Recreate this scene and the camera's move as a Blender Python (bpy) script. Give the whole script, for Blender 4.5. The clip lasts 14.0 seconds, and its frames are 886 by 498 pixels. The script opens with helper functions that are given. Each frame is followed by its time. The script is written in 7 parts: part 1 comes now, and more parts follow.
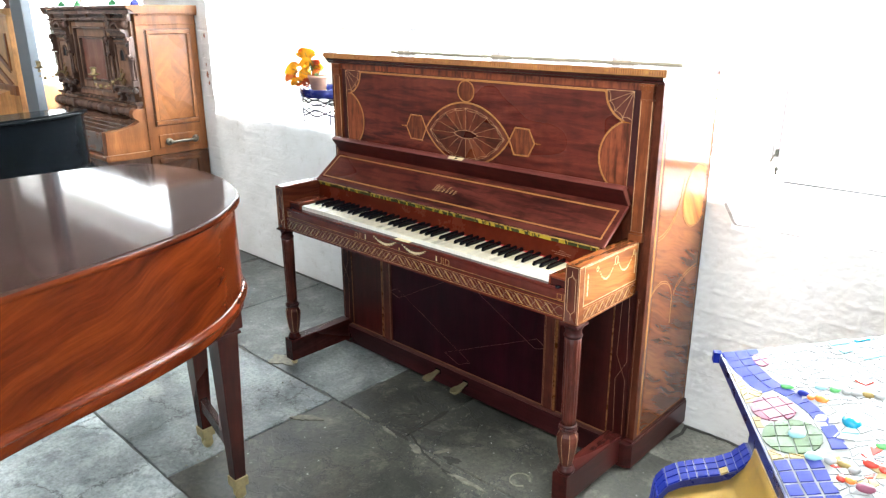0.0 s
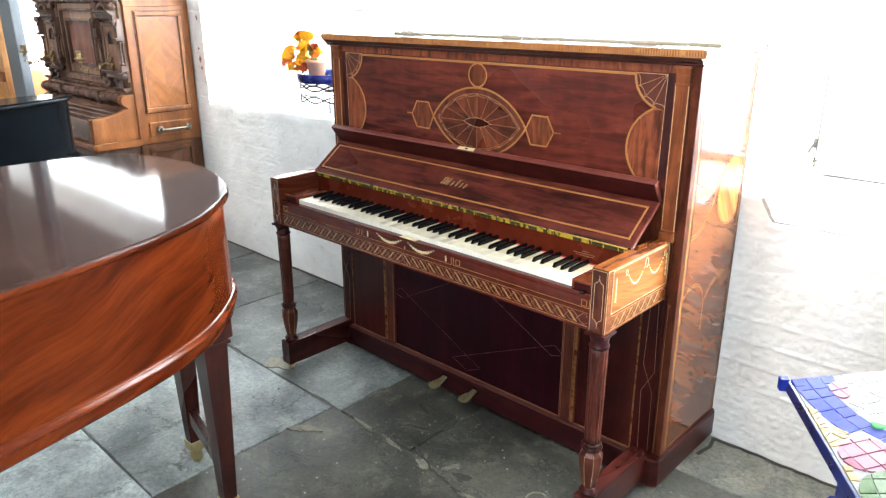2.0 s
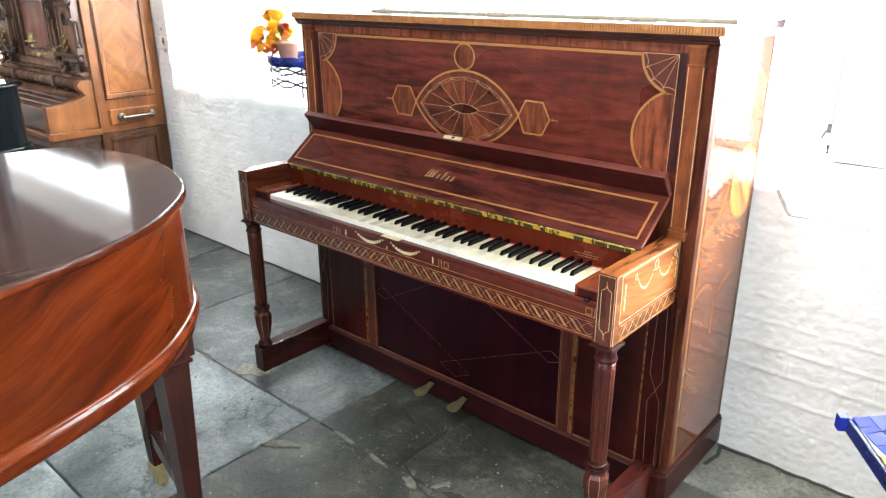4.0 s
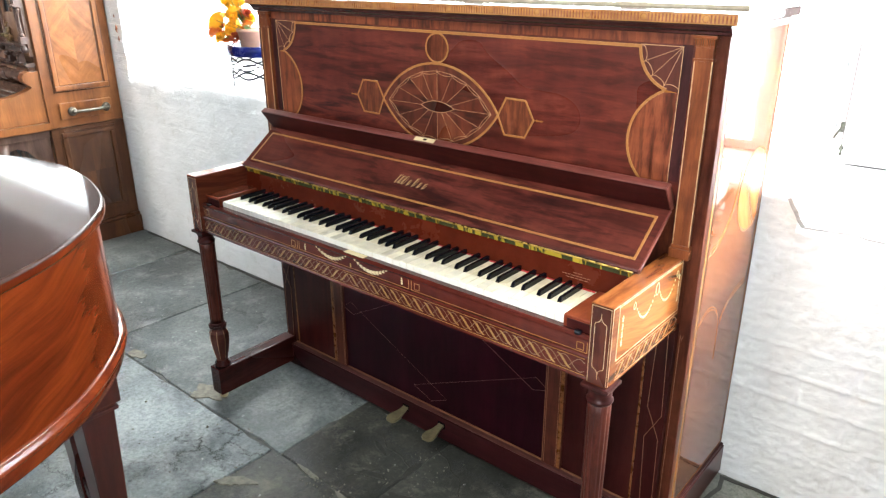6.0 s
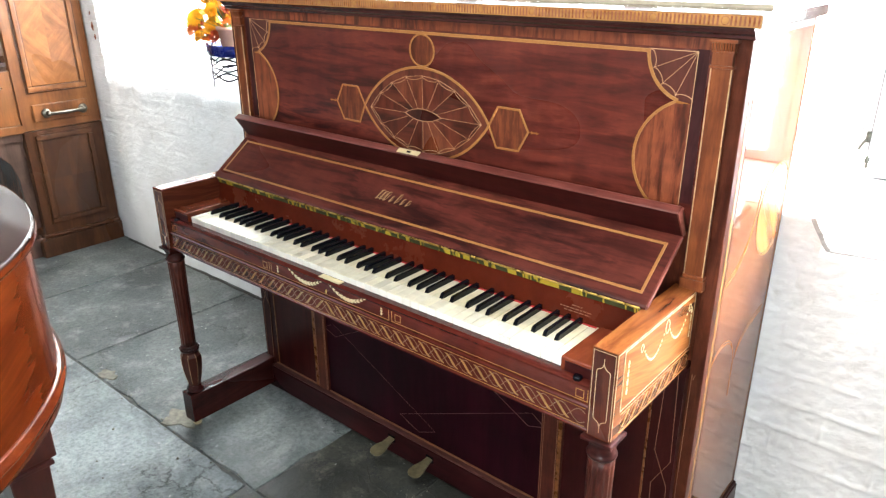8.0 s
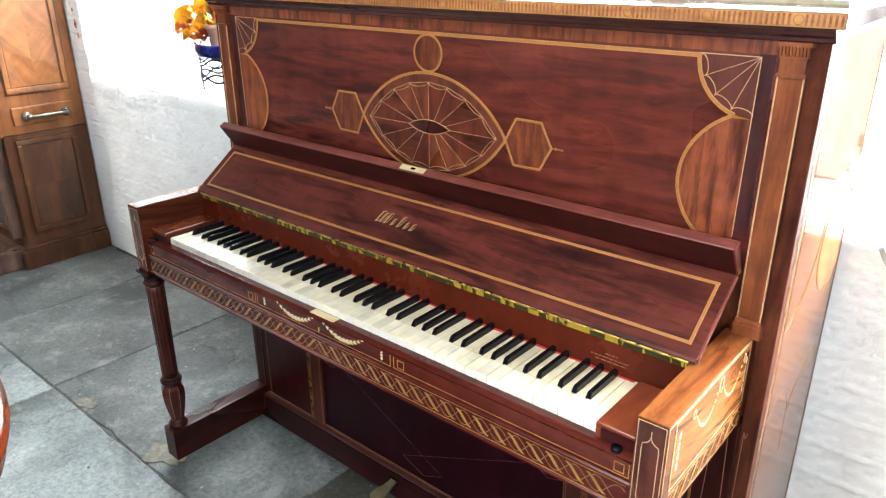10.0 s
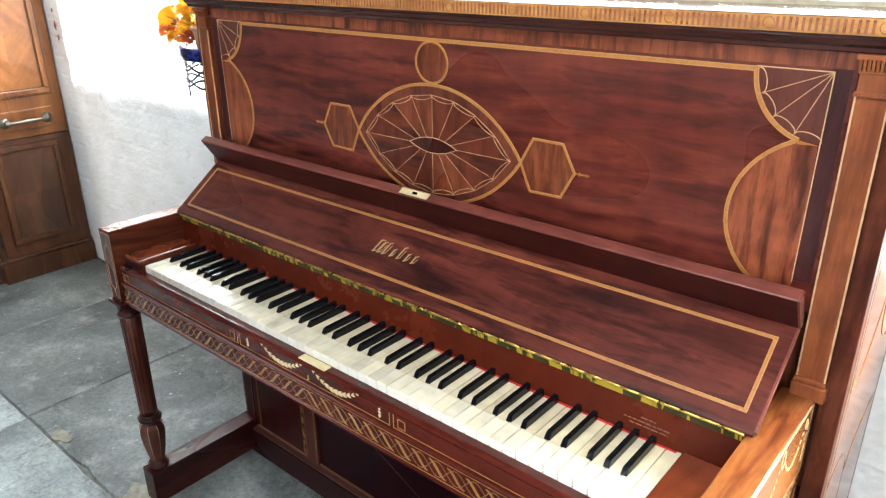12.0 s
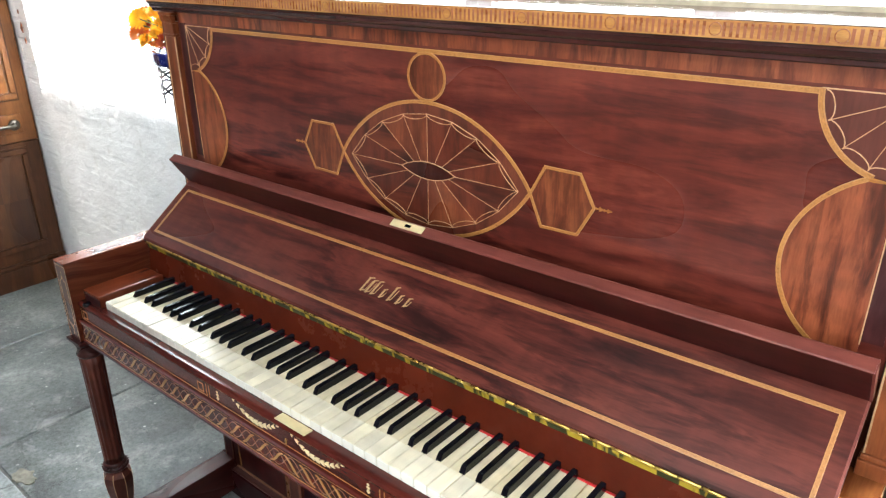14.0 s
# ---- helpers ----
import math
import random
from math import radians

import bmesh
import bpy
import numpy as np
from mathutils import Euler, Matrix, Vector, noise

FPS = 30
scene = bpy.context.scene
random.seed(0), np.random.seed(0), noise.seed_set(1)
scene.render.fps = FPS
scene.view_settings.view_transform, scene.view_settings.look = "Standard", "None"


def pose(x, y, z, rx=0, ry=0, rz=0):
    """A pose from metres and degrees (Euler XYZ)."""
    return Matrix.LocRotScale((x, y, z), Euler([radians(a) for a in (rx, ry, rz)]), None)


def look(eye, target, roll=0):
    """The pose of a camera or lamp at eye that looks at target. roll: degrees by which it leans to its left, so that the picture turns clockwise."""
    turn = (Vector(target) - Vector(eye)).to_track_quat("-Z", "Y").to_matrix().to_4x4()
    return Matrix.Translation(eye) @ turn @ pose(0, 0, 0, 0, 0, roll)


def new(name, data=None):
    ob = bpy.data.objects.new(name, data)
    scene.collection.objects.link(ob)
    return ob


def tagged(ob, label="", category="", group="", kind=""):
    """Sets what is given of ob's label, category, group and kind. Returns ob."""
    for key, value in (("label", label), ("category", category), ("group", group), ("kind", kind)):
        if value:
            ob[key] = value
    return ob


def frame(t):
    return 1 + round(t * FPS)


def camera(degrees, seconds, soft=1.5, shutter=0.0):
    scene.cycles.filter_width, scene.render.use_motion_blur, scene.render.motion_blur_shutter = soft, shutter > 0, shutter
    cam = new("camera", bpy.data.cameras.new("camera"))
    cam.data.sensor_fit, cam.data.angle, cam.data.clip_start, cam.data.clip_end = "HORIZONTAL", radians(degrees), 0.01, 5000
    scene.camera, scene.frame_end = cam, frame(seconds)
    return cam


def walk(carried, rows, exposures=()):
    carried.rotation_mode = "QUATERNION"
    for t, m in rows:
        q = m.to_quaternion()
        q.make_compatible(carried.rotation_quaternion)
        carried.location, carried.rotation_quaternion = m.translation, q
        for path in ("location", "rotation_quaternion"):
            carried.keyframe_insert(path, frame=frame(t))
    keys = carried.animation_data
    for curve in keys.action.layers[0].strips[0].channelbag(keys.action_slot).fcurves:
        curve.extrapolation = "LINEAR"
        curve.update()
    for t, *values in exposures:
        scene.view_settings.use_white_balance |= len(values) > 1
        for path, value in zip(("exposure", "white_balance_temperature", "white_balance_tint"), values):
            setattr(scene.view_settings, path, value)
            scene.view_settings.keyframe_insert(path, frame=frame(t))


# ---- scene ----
cam = camera(63.5, 14.0, soft=1.3)
PATH = [
    (0, (1.757, -1.977, 1.495), (0.448, -0.599, 0.871), -0.3),
    (0.5, (1.725, -1.953, 1.485), (0.417, -0.576, 0.857), -0.2),
    (1, (1.685, -1.921, 1.474), (0.377, -0.546, 0.842), -0.2),
    (1.5, (1.636, -1.882, 1.466), (0.329, -0.511, 0.824), -0.2),
    (2, (1.588, -1.847, 1.459), (0.287, -0.475, 0.806), -0.2),
    (2.5, (1.544, -1.815, 1.454), (0.253, -0.44, 0.788), -0.2),
    (3, (1.505, -1.783, 1.449), (0.228, -0.402, 0.772), -0.3),
    (5.5, (1.313, -1.553, 1.431), (0.105, -0.136, 0.703), -0.3),
    (6, (1.282, -1.493, 1.429), (0.078, -0.074, 0.695), -0.3),
    (6.5, (1.255, -1.437, 1.431), (0.054, -0.018, 0.693), -0.3),
    (7, (1.231, -1.393, 1.432), (0.031, 0.024, 0.69), -0.3),
    (7.5, (1.21, -1.357, 1.429), (0.009, 0.058, 0.685), -0.3),
    (8, (1.184, -1.322, 1.427), (-0.017, 0.092, 0.681), -0.3),
    (10.5, (0.985, -1.12, 1.415), (-0.219, 0.286, 0.658), -0.4),
    (11, (0.947, -1.085, 1.415), (-0.257, 0.321, 0.659), -0.4),
    (11.5, (0.916, -1.051, 1.414), (-0.286, 0.355, 0.654), -0.4),
    (12, (0.891, -1.018, 1.414), (-0.31, 0.388, 0.651), -0.5),
    (12.5, (0.86, -0.986, 1.414), (-0.337, 0.422, 0.65), -0.5),
    (13, (0.829, -0.952, 1.417), (-0.364, 0.46, 0.651), -0.5),
    (13.5, (0.797, -0.917, 1.416), (-0.391, 0.499, 0.652), -0.4),
    (14, (0.763, -0.883, 1.415), (-0.417, 0.537, 0.646), -0.5),
]
walk(cam, [(t, look(eye, target, roll)) for t, eye, target, roll in PATH], [(0, 0.04), (3, 0.07), (6, 0.11), (8, 0.12), (11, 0.10), (14, 0.16)])

# ---- world and light ----
world = bpy.data.worlds.new("sky")
scene.world = world
world.use_nodes = True
wn = world.node_tree
sky = wn.nodes.new("ShaderNodeTexSky")
sky.sky_type, sky.sun_disc = "NISHITA", False
sky.sun_elevation, sky.sun_rotation = radians(48), radians(200)
wn.nodes["Background"].inputs[1].default_value = 0.12
wn.links.new(sky.outputs[0], wn.nodes["Background"].inputs[0])

sun_data = bpy.data.lights.new("sun", "SUN")
sun_data.energy, sun_data.angle, sun_data.color = 1.2, radians(12), (1.0, 0.95, 0.88)
new("sun", sun_data).matrix_world = look((-20, -60, 70), (0, 0, 0))


def window_light(x0, x1, z0, z1, y, watts, facing=-1, tint=(0.86, 0.94, 1.0)):
    """Daylight of one window opening in a wall along x."""
    data = bpy.data.lights.new("window_daylight", "AREA")
    data.shape, data.size, data.size_y = "RECTANGLE", x1 - x0, z1 - z0
    data.energy, data.color = watts, tint
    ob = new("window_daylight", data)
    ob.matrix_world = look(((x0 + x1) / 2, y, (z0 + z1) / 2), ((x0 + x1) / 2, y + facing, (z0 + z1) / 2 - 0.55))
    return ob


# windows of the piano wall: x0, x1, sill, head
# the third runs on behind the post, unseen, to shine on the carved fallboard
WINDOWS = [(0.86, 2.30, 0.815, 2.35), (-2.52, 0.86, 0.89, 2.35), (-6.90, -3.35, 0.90, 2.35)]
WALL, RECESS, BACK = 0.40, 0.80, 0.98
for a, b, lo, hi in WINDOWS:
    window_light(a + 0.05, b - 0.05, lo + 0.12, hi - 0.05, BACK - 0.04, (205 if a > 0 else 76 if a > -3 else 52) * (b - a))
# tall windows of the far long wall, behind the walk; unseen, assumed for frontal light
FAR = -6.2
FAR_WINDOWS = [(-1.6, 0.6, 1.75, 3.05), (2.2, 4.0, 1.65, 3.05)]
for (a, b, lo, hi), watts in zip(FAR_WINDOWS, (12, 190)):
    window_light(a, b, lo, hi, FAR - 0.1, watts, 1)
# two unseen rooflights along the room, added for light from above
ADDED_ROOFLIGHTS = [(-5.6, -2.6, -2.9, -1.2), (-0.6, 3.2, -2.9, -1.2)]
for (x0_, x1_, y0_, y1_), watts in zip(ADDED_ROOFLIGHTS, (30, 115)):
    roof_data = bpy.data.lights.new("added_roof_light", "AREA")
    roof_data.shape, roof_data.size, roof_data.size_y = "RECTANGLE", x1_ - x0_ - 0.1, y1_ - y0_ - 0.1
    roof_data.energy, roof_data.color = watts, (0.86, 0.94, 1.0)
    new("added_roof_light", roof_data).matrix_world = pose((x0_ + x1_) / 2, (y0_ + y1_) / 2, 3.40)

# ---- materials ----
def material(name, rough=0.5, metal=0.0, coat=0.0, spec=0.5):
    m = bpy.data.materials.new(name)
    m.use_nodes = True
    n = m.node_tree
    b = n.nodes["Principled BSDF"]
    b.inputs["Roughness"].default_value, b.inputs["Metallic"].default_value = rough, metal
    b.inputs["Coat Weight"].default_value, b.inputs["Coat Roughness"].default_value = coat, 0.06
    b.inputs["Specular IOR Level"].default_value = spec
    return m, n, b


def node(n, kind, **values):
    made = n.nodes.new(kind)
    for key, value in values.items():
        made.inputs[key.replace("_", " ")].default_value = value
    return made


def ramp(n, source, *stops):
    r = n.nodes.new("ShaderNodeValToRGB")
    while len(r.color_ramp.elements) < len(stops):
        r.color_ramp.elements.new(0.5)
    for e, (at, colour) in zip(r.color_ramp.elements, stops):
        e.position, e.color = at, (*colour, 1)
    n.links.new(source, r.inputs[0])
    return r.outputs[0]


def mapped(n, scale, random_shift=0.0, coords="Object"):
    tc, mp = n.nodes.new("ShaderNodeTexCoord"), n.nodes.new("ShaderNodeMapping")
    mp.inputs["Scale"].default_value = scale
    n.links.new(tc.outputs[coords], mp.inputs[0])
    if random_shift:
        info, mul = n.nodes.new("ShaderNodeObjectInfo"), n.nodes.new("ShaderNodeMath")
        mul.operation, mul.inputs[1].default_value = "MULTIPLY", random_shift
        n.links.new(info.outputs["Random"], mul.inputs[0])
        n.links.new(mul.outputs[0], mp.inputs["Location"])
    return mp.outputs[0]


def mixed(n, fac, a, b, mode="MIX"):
    m = n.nodes.new("ShaderNodeMix")
    m.data_type, m.blend_type = "RGBA", mode
    for socket, value in ((m.inputs[0], fac), (m.inputs[6], a), (m.inputs[7], b)):
        if hasattr(value, "is_linked"):
            n.links.new(value, socket)
        else:
            socket.default_value = value if isinstance(value, (int, float)) else (*value, 1)
    return m.outputs[2]


def bumped(n, b, height, strength, distance=0.002):
    bump = node(n, "ShaderNodeBump", Strength=strength, Distance=distance)
    n.links.new(height, bump.inputs["Height"])
    n.links.new(bump.outputs[0], b.inputs["Normal"])
    return bump


def wood(name, dark, mid, light, along="x", figure=7.0, rough=0.3, coat=0.0, streak=0.35, shift=0.0, flame=0.5, spec=0.35, turn=0.0):
    """Polished wood: long grain, broad figure, dark wavy ribbons in clusters, a faint cross ripple and fine pores."""
    m, n, b = material(name, rough, 0, coat, spec)
    axis = "xyz".index(along)
    stretch = tuple(0.13 if i == axis else 1 for i in range(3))
    v = mapped(n, stretch, shift)
    if turn:
        first = n.nodes.new("ShaderNodeMapping")
        first.inputs["Rotation"].default_value = (radians(turn), 0, 0)
        second = v.node
        n.links.new(second.inputs[0].links[0].from_socket, first.inputs[0])
        n.links.new(first.outputs[0], second.inputs[0])

    def moved(scale, offset=(3.7, 1.9, 5.3)):
        move = n.nodes.new("ShaderNodeMapping")
        move.inputs["Location"].default_value, move.inputs["Scale"].default_value = offset, scale
        n.links.new(v, move.inputs[0])
        return move.outputs[0]

    along_by = lambda k, across=1.0: tuple(k if i == axis else across for i in range(3))
    broad = node(n, "ShaderNodeTexNoise", Scale=figure * 0.9, Detail=6, Roughness=0.62, Distortion=0.8)
    fine = node(n, "ShaderNodeTexNoise", Scale=figure * 16, Detail=4, Roughness=0.6)
    cloud = node(n, "ShaderNodeTexNoise", Scale=2.6, Detail=2)
    for t in (broad, fine):
        n.links.new(v, t.inputs["Vector"])
    n.links.new(moved(along_by(3.2)), cloud.inputs["Vector"])
    ribbon_noise = node(n, "ShaderNodeTexNoise", Scale=figure * 1.7, Detail=7, Roughness=0.60, Distortion=0.5)
    n.links.new(moved(along_by(1.2)), ribbon_noise.inputs["Vector"])
    ripple = node(n, "ShaderNodeTexNoise", Scale=figure * 1.1, Detail=2, Roughness=0.5)
    n.links.new(moved(along_by(9.0, 0.45), (1.1, 7.7, 2.9)), ripple.inputs["Vector"])
    base = ramp(n, broad.outputs[0], (0.30, dark), (0.48, mid), (0.70, light))
    grain = ramp(n, fine.outputs[0], (0.35, (0.55, 0.5, 0.48)), (0.6, (1, 1, 1)))
    colour = mixed(n, streak, base, grain, "MULTIPLY")
    colour = mixed(n, 0.5, colour, ramp(n, ripple.outputs[0], (0.35, (0.72, 0.70, 0.70)), (0.65, (1.14, 1.12, 1.1))), "MULTIPLY")
    ribbons = ramp(n, ribbon_noise.outputs[0], (0.47, (1, 1, 1)), (0.54, (0.56, 0.47, 0.50)), (0.62, (0.17, 0.13, 0.17)))
    where = n.nodes.new("ShaderNodeMath")
    where.operation, where.inputs[1].default_value = "MULTIPLY", flame
    n.links.new(ramp(n, cloud.outputs[0], (0.30, (0.10,) * 3), (0.62, (1, 1, 1))), where.inputs[0])
    colour = mixed(n, where.outputs[0], colour, ribbons, "MULTIPLY")
    tone = ramp(n, cloud.outputs[0], (0.3, (0.80, 0.77, 0.76)), (0.7, (1.12, 1.1, 1.08)))
    colour = mixed(n, 0.7, colour, tone, "MULTIPLY")
    n.links.new(colour, b.inputs["Base Color"])
    gloss = ramp(n, cloud.outputs[0], (0.3, (rough * 0.8,) * 3), (0.75, (rough * 1.25,) * 3))
    n.links.new(gloss, b.inputs["Roughness"])
    bumped(n, b, fine.outputs[0], 0.05, 0.0006)
    return m


def flame_veneer(name, dark, mid, light, turn, rough=0.1, spec=0.3, stripes=34.0, sideways=1.0):
    """Figured veneer on an upright end: long wavy streaks that sweep across the sheet, with fine grain."""
    m, n, b = material(name, rough, 0, 0.0, spec)
    v = mapped(n, (1, 1, 1))
    bend = node(n, "ShaderNodeTexNoise", Scale=3.2, Detail=2, Roughness=0.5)
    n.links.new(v, bend.inputs["Vector"])
    warp = n.nodes.new("ShaderNodeVectorMath")
    warp.operation, warp.inputs[1].default_value = "MULTIPLY_ADD", (0.0, 0.08, 0.10)
    n.links.new(bend.outputs["Color"], warp.inputs[0])
    n.links.new(v, warp.inputs[2])

    def streaks(across, along_, angle, detail):
        first, second = n.nodes.new("ShaderNodeMapping"), n.nodes.new("ShaderNodeMapping")
        first.inputs["Rotation"].default_value = (radians(angle), 0, 0)
        second.inputs["Scale"].default_value = (sideways, along_, across)
        t = node(n, "ShaderNodeTexNoise", Scale=1.0, Detail=detail, Roughness=0.62, Distortion=0.35)
        n.links.new(warp.outputs[0], first.inputs[0])
        n.links.new(first.outputs[0], second.inputs[0])
        n.links.new(second.outputs[0], t.inputs["Vector"])
        return t.outputs[0]

    wide_streak, thin = streaks(stripes, 2.4, turn, 4), streaks(stripes * 5, 7.0, turn, 3)
    colour = ramp(n, wide_streak, (0.32, dark), (0.46, mid), (0.60, light), (0.72, mid))
    colour = mixed(n, 0.4, colour, ramp(n, thin, (0.35, (0.58, 0.52, 0.48)), (0.62, (1.1, 1.1, 1.1))), "MULTIPLY")
    n.links.new(colour, b.inputs["Base Color"])
    bumped(n, b, thin, 0.008, 0.0003)
    return m


def plain(name, colour, rough=0.5, metal=0.0, coat=0.0, vary=0.25, scale=30.0, bump=0.0, shift=0.0, spec=0.5):
    m, n, b = material(name, rough, metal, coat, spec)
    v = mapped(n, (1, 1, 1), shift)
    t = node(n, "ShaderNodeTexNoise", Scale=scale, Detail=6, Roughness=0.65)
    n.links.new(v, t.inputs["Vector"])
    lo, hi = (tuple(min(1, c * k) for c in colour) for k in (1 - vary, 1 + vary * 0.6))
    n.links.new(ramp(n, t.outputs[0], (0.3, lo), (0.7, hi)), b.inputs["Base Color"])
    r = ramp(n, t.outputs[0], (0.3, (rough * 0.75,) * 3), (0.75, (min(1, rough * 1.25),) * 3))
    n.links.new(r, b.inputs["Roughness"])
    if bump:
        bumped(n, b, t.outputs[0], bump)
    return m


MAHOGANY = wood("mahogany", (0.052, 0.0108, 0.0080), (0.110, 0.0208, 0.0138), (0.170, 0.0370, 0.0225), "x", 24, 0.30, 0.16, 0.25, flame=1.0)
MAHOGANY_UP = wood("mahogany_upright_grain", (0.06, 0.012, 0.007), (0.13, 0.030, 0.014), (0.22, 0.062, 0.026), "z", 30, 0.32, flame=0.6)
MAHOGANY_DEEP = wood("mahogany_deep_grain", (0.023, 0.0045, 0.0038), (0.046, 0.0088, 0.0070), (0.072, 0.0155, 0.0115), "y", 16, 0.28, flame=0.7, spec=0.24)
MAHOGANY.node_tree.nodes["Principled BSDF"].inputs["Coat Roughness"].default_value = 0.26
STRIPED = wood("dark_striped_veneer", (0.08, 0.018, 0.009), (0.15, 0.038, 0.017), (0.25, 0.080, 0.032), "z", 44, 0.3, shift=4.0, flame=0.95)
RED_BOARD = plain("plain_red_mahogany", (0.076, 0.0112, 0.0045), 0.26, 0, 0.0, 0.3, 9, spec=0.12)
FALL_WOOD = wood("fallboard_mahogany", (0.050, 0.0112, 0.0086), (0.094, 0.0204, 0.0142), (0.132, 0.0318, 0.0210), "x", 24, 0.30, 0.0, 0.25, flame=0.9, spec=0.18)
BLOCK_RED = wood("key_block_mahogany", (0.12, 0.021, 0.009), (0.17, 0.034, 0.013), (0.22, 0.050, 0.020), "y", 16, 0.18, 0.1, 0.1, flame=0.2)
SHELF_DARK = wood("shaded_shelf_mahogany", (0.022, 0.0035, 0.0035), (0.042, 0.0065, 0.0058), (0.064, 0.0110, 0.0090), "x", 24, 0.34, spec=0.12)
FRIEZE = wood("striped_frieze_veneer", (0.11, 0.024, 0.011), (0.20, 0.050, 0.021), (0.30, 0.090, 0.037), "z", 30, 0.32, flame=0.95)
LEG_RED = wood("red_leg_mahogany", (0.042, 0.009, 0.006), (0.078, 0.018, 0.011), (0.115, 0.030, 0.017), "z", 30, 0.32, spec=0.24)
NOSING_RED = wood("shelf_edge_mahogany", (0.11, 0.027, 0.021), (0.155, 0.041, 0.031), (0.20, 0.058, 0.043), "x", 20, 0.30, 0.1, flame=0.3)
SLIP_RED = wood("red_slip_mahogany", (0.058, 0.0085, 0.0062), (0.088, 0.0136, 0.0088), (0.120, 0.0225, 0.0132), "x", 20, 0.20, 0.05, flame=0.35)
PILASTER = wood("orange_brown_pilaster", (0.100, 0.024, 0.009), (0.185, 0.050, 0.016), (0.265, 0.084, 0.027), "z", 18, 0.3, 0.0, flame=0.5, spec=0.3)
STRIPE_RED = plain("red_brown_stripe", (0.23, 0.070, 0.028), 0.3, 0, 0.2, 0.2, 60)
FLAME = flame_veneer("flame_mahogany", (0.13, 0.036, 0.009), (0.25, 0.078, 0.019), (0.37, 0.138, 0.036), 8, 0.2, 0.35, 42.0)
SATIN = wood("satinwood_inlay", (0.27, 0.11, 0.030), (0.42, 0.19, 0.05), (0.52, 0.27, 0.08), "x", 60, 0.3, 0.2, flame=0.3)
PALE = plain("pale_boxwood_line", (0.50, 0.30, 0.155), 0.3, 0, 0.1, 0.15, 60)
IVORY_INLAY = plain("ivory_inlay", (0.66, 0.54, 0.29), 0.35, 0, 0.2, 0.15, 60)
GILT = plain("worn_gilt", (0.40, 0.27, 0.12), 0.4, 0.2, 0, 0.3, 90)
IVORY = wood("ivory_key", (0.66, 0.58, 0.37), (0.75, 0.68, 0.46), (0.80, 0.75, 0.56), "y", 20, 0.3, 0.1, 0.1, 7.0, flame=0.0)
IVORY_HEAD = wood("pale_ivory_head", (0.74, 0.69, 0.50), (0.80, 0.76, 0.58), (0.84, 0.81, 0.66), "y", 20, 0.3, 0.05, 0.1, 7.0, flame=0.0)
KEY_FRONT = plain("white_key_front", (0.79, 0.77, 0.68), 0.4, 0, 0, 0.06, 30)
EBONY = plain("ebony_key", (0.004, 0.005, 0.008), 0.16, 0, 0.0, 0.4, 40, 0, 5.0, spec=0.22)
FELT = plain("red_felt", (0.55, 0.02, 0.02), 0.95, 0, 0, 0.2, 200)
BRASS = plain("aged_brass", (0.62, 0.44, 0.12), 0.3, 1, 0, 0.35, 60)
BRASS_PALE = plain("pale_polished_brass", (0.72, 0.60, 0.33), 0.4, 0.25, 0, 0.12, 60)
BRASS_DULL = plain("dull_brass", (0.42, 0.34, 0.17), 0.42, 0.6, 0, 0.3, 50)
GRAND_WOOD = flame_veneer("red_brown_mahogany", (0.031, 0.0048, 0.0016), (0.051, 0.0082, 0.0021), (0.078, 0.0140, 0.0032), -16, 0.14, 0.09, 20.0)
GRAND_LID = wood("dark_mahogany_lid", (0.022, 0.012, 0.010), (0.032, 0.018, 0.015), (0.044, 0.025, 0.021), "y", 9, 0.08, 0.0, 0.2, flame=0.1, spec=0.05)
GRAND_EDGE = wood("red_brown_moulding", (0.05, 0.009, 0.003), (0.10, 0.018, 0.005), (0.15, 0.032, 0.008), "y", 9, 0.16, 0.0, 0.3, flame=0.4, spec=0.18)
LEG_WOOD = wood("dark_red_leg_wood", (0.018, 0.004, 0.003), (0.042, 0.009, 0.006), (0.068, 0.016, 0.010), "z", 14, 0.28)
BLACK = plain("black_lacquer", (0.003, 0.004, 0.005), 0.1, 0, 0.0, 0.3, 8, spec=0.06)
OAK = wood("golden_walnut", (0.135, 0.044, 0.013), (0.235, 0.084, 0.025), (0.32, 0.130, 0.044), "z", 10, 0.36, 0.0, flame=0.3, spec=0.3)
OAK_PALE = wood("pale_golden_oak", (0.46, 0.21, 0.08), (0.64, 0.33, 0.13), (0.74, 0.45, 0.21), "z", 10, 0.36, 0.0, flame=0.2, spec=0.3)
OAK_DARK = wood("dark_carved_walnut", (0.070, 0.038, 0.028), (0.135, 0.078, 0.058), (0.21, 0.128, 0.098), "z", 12, 0.26, 0.0, spec=0.35)


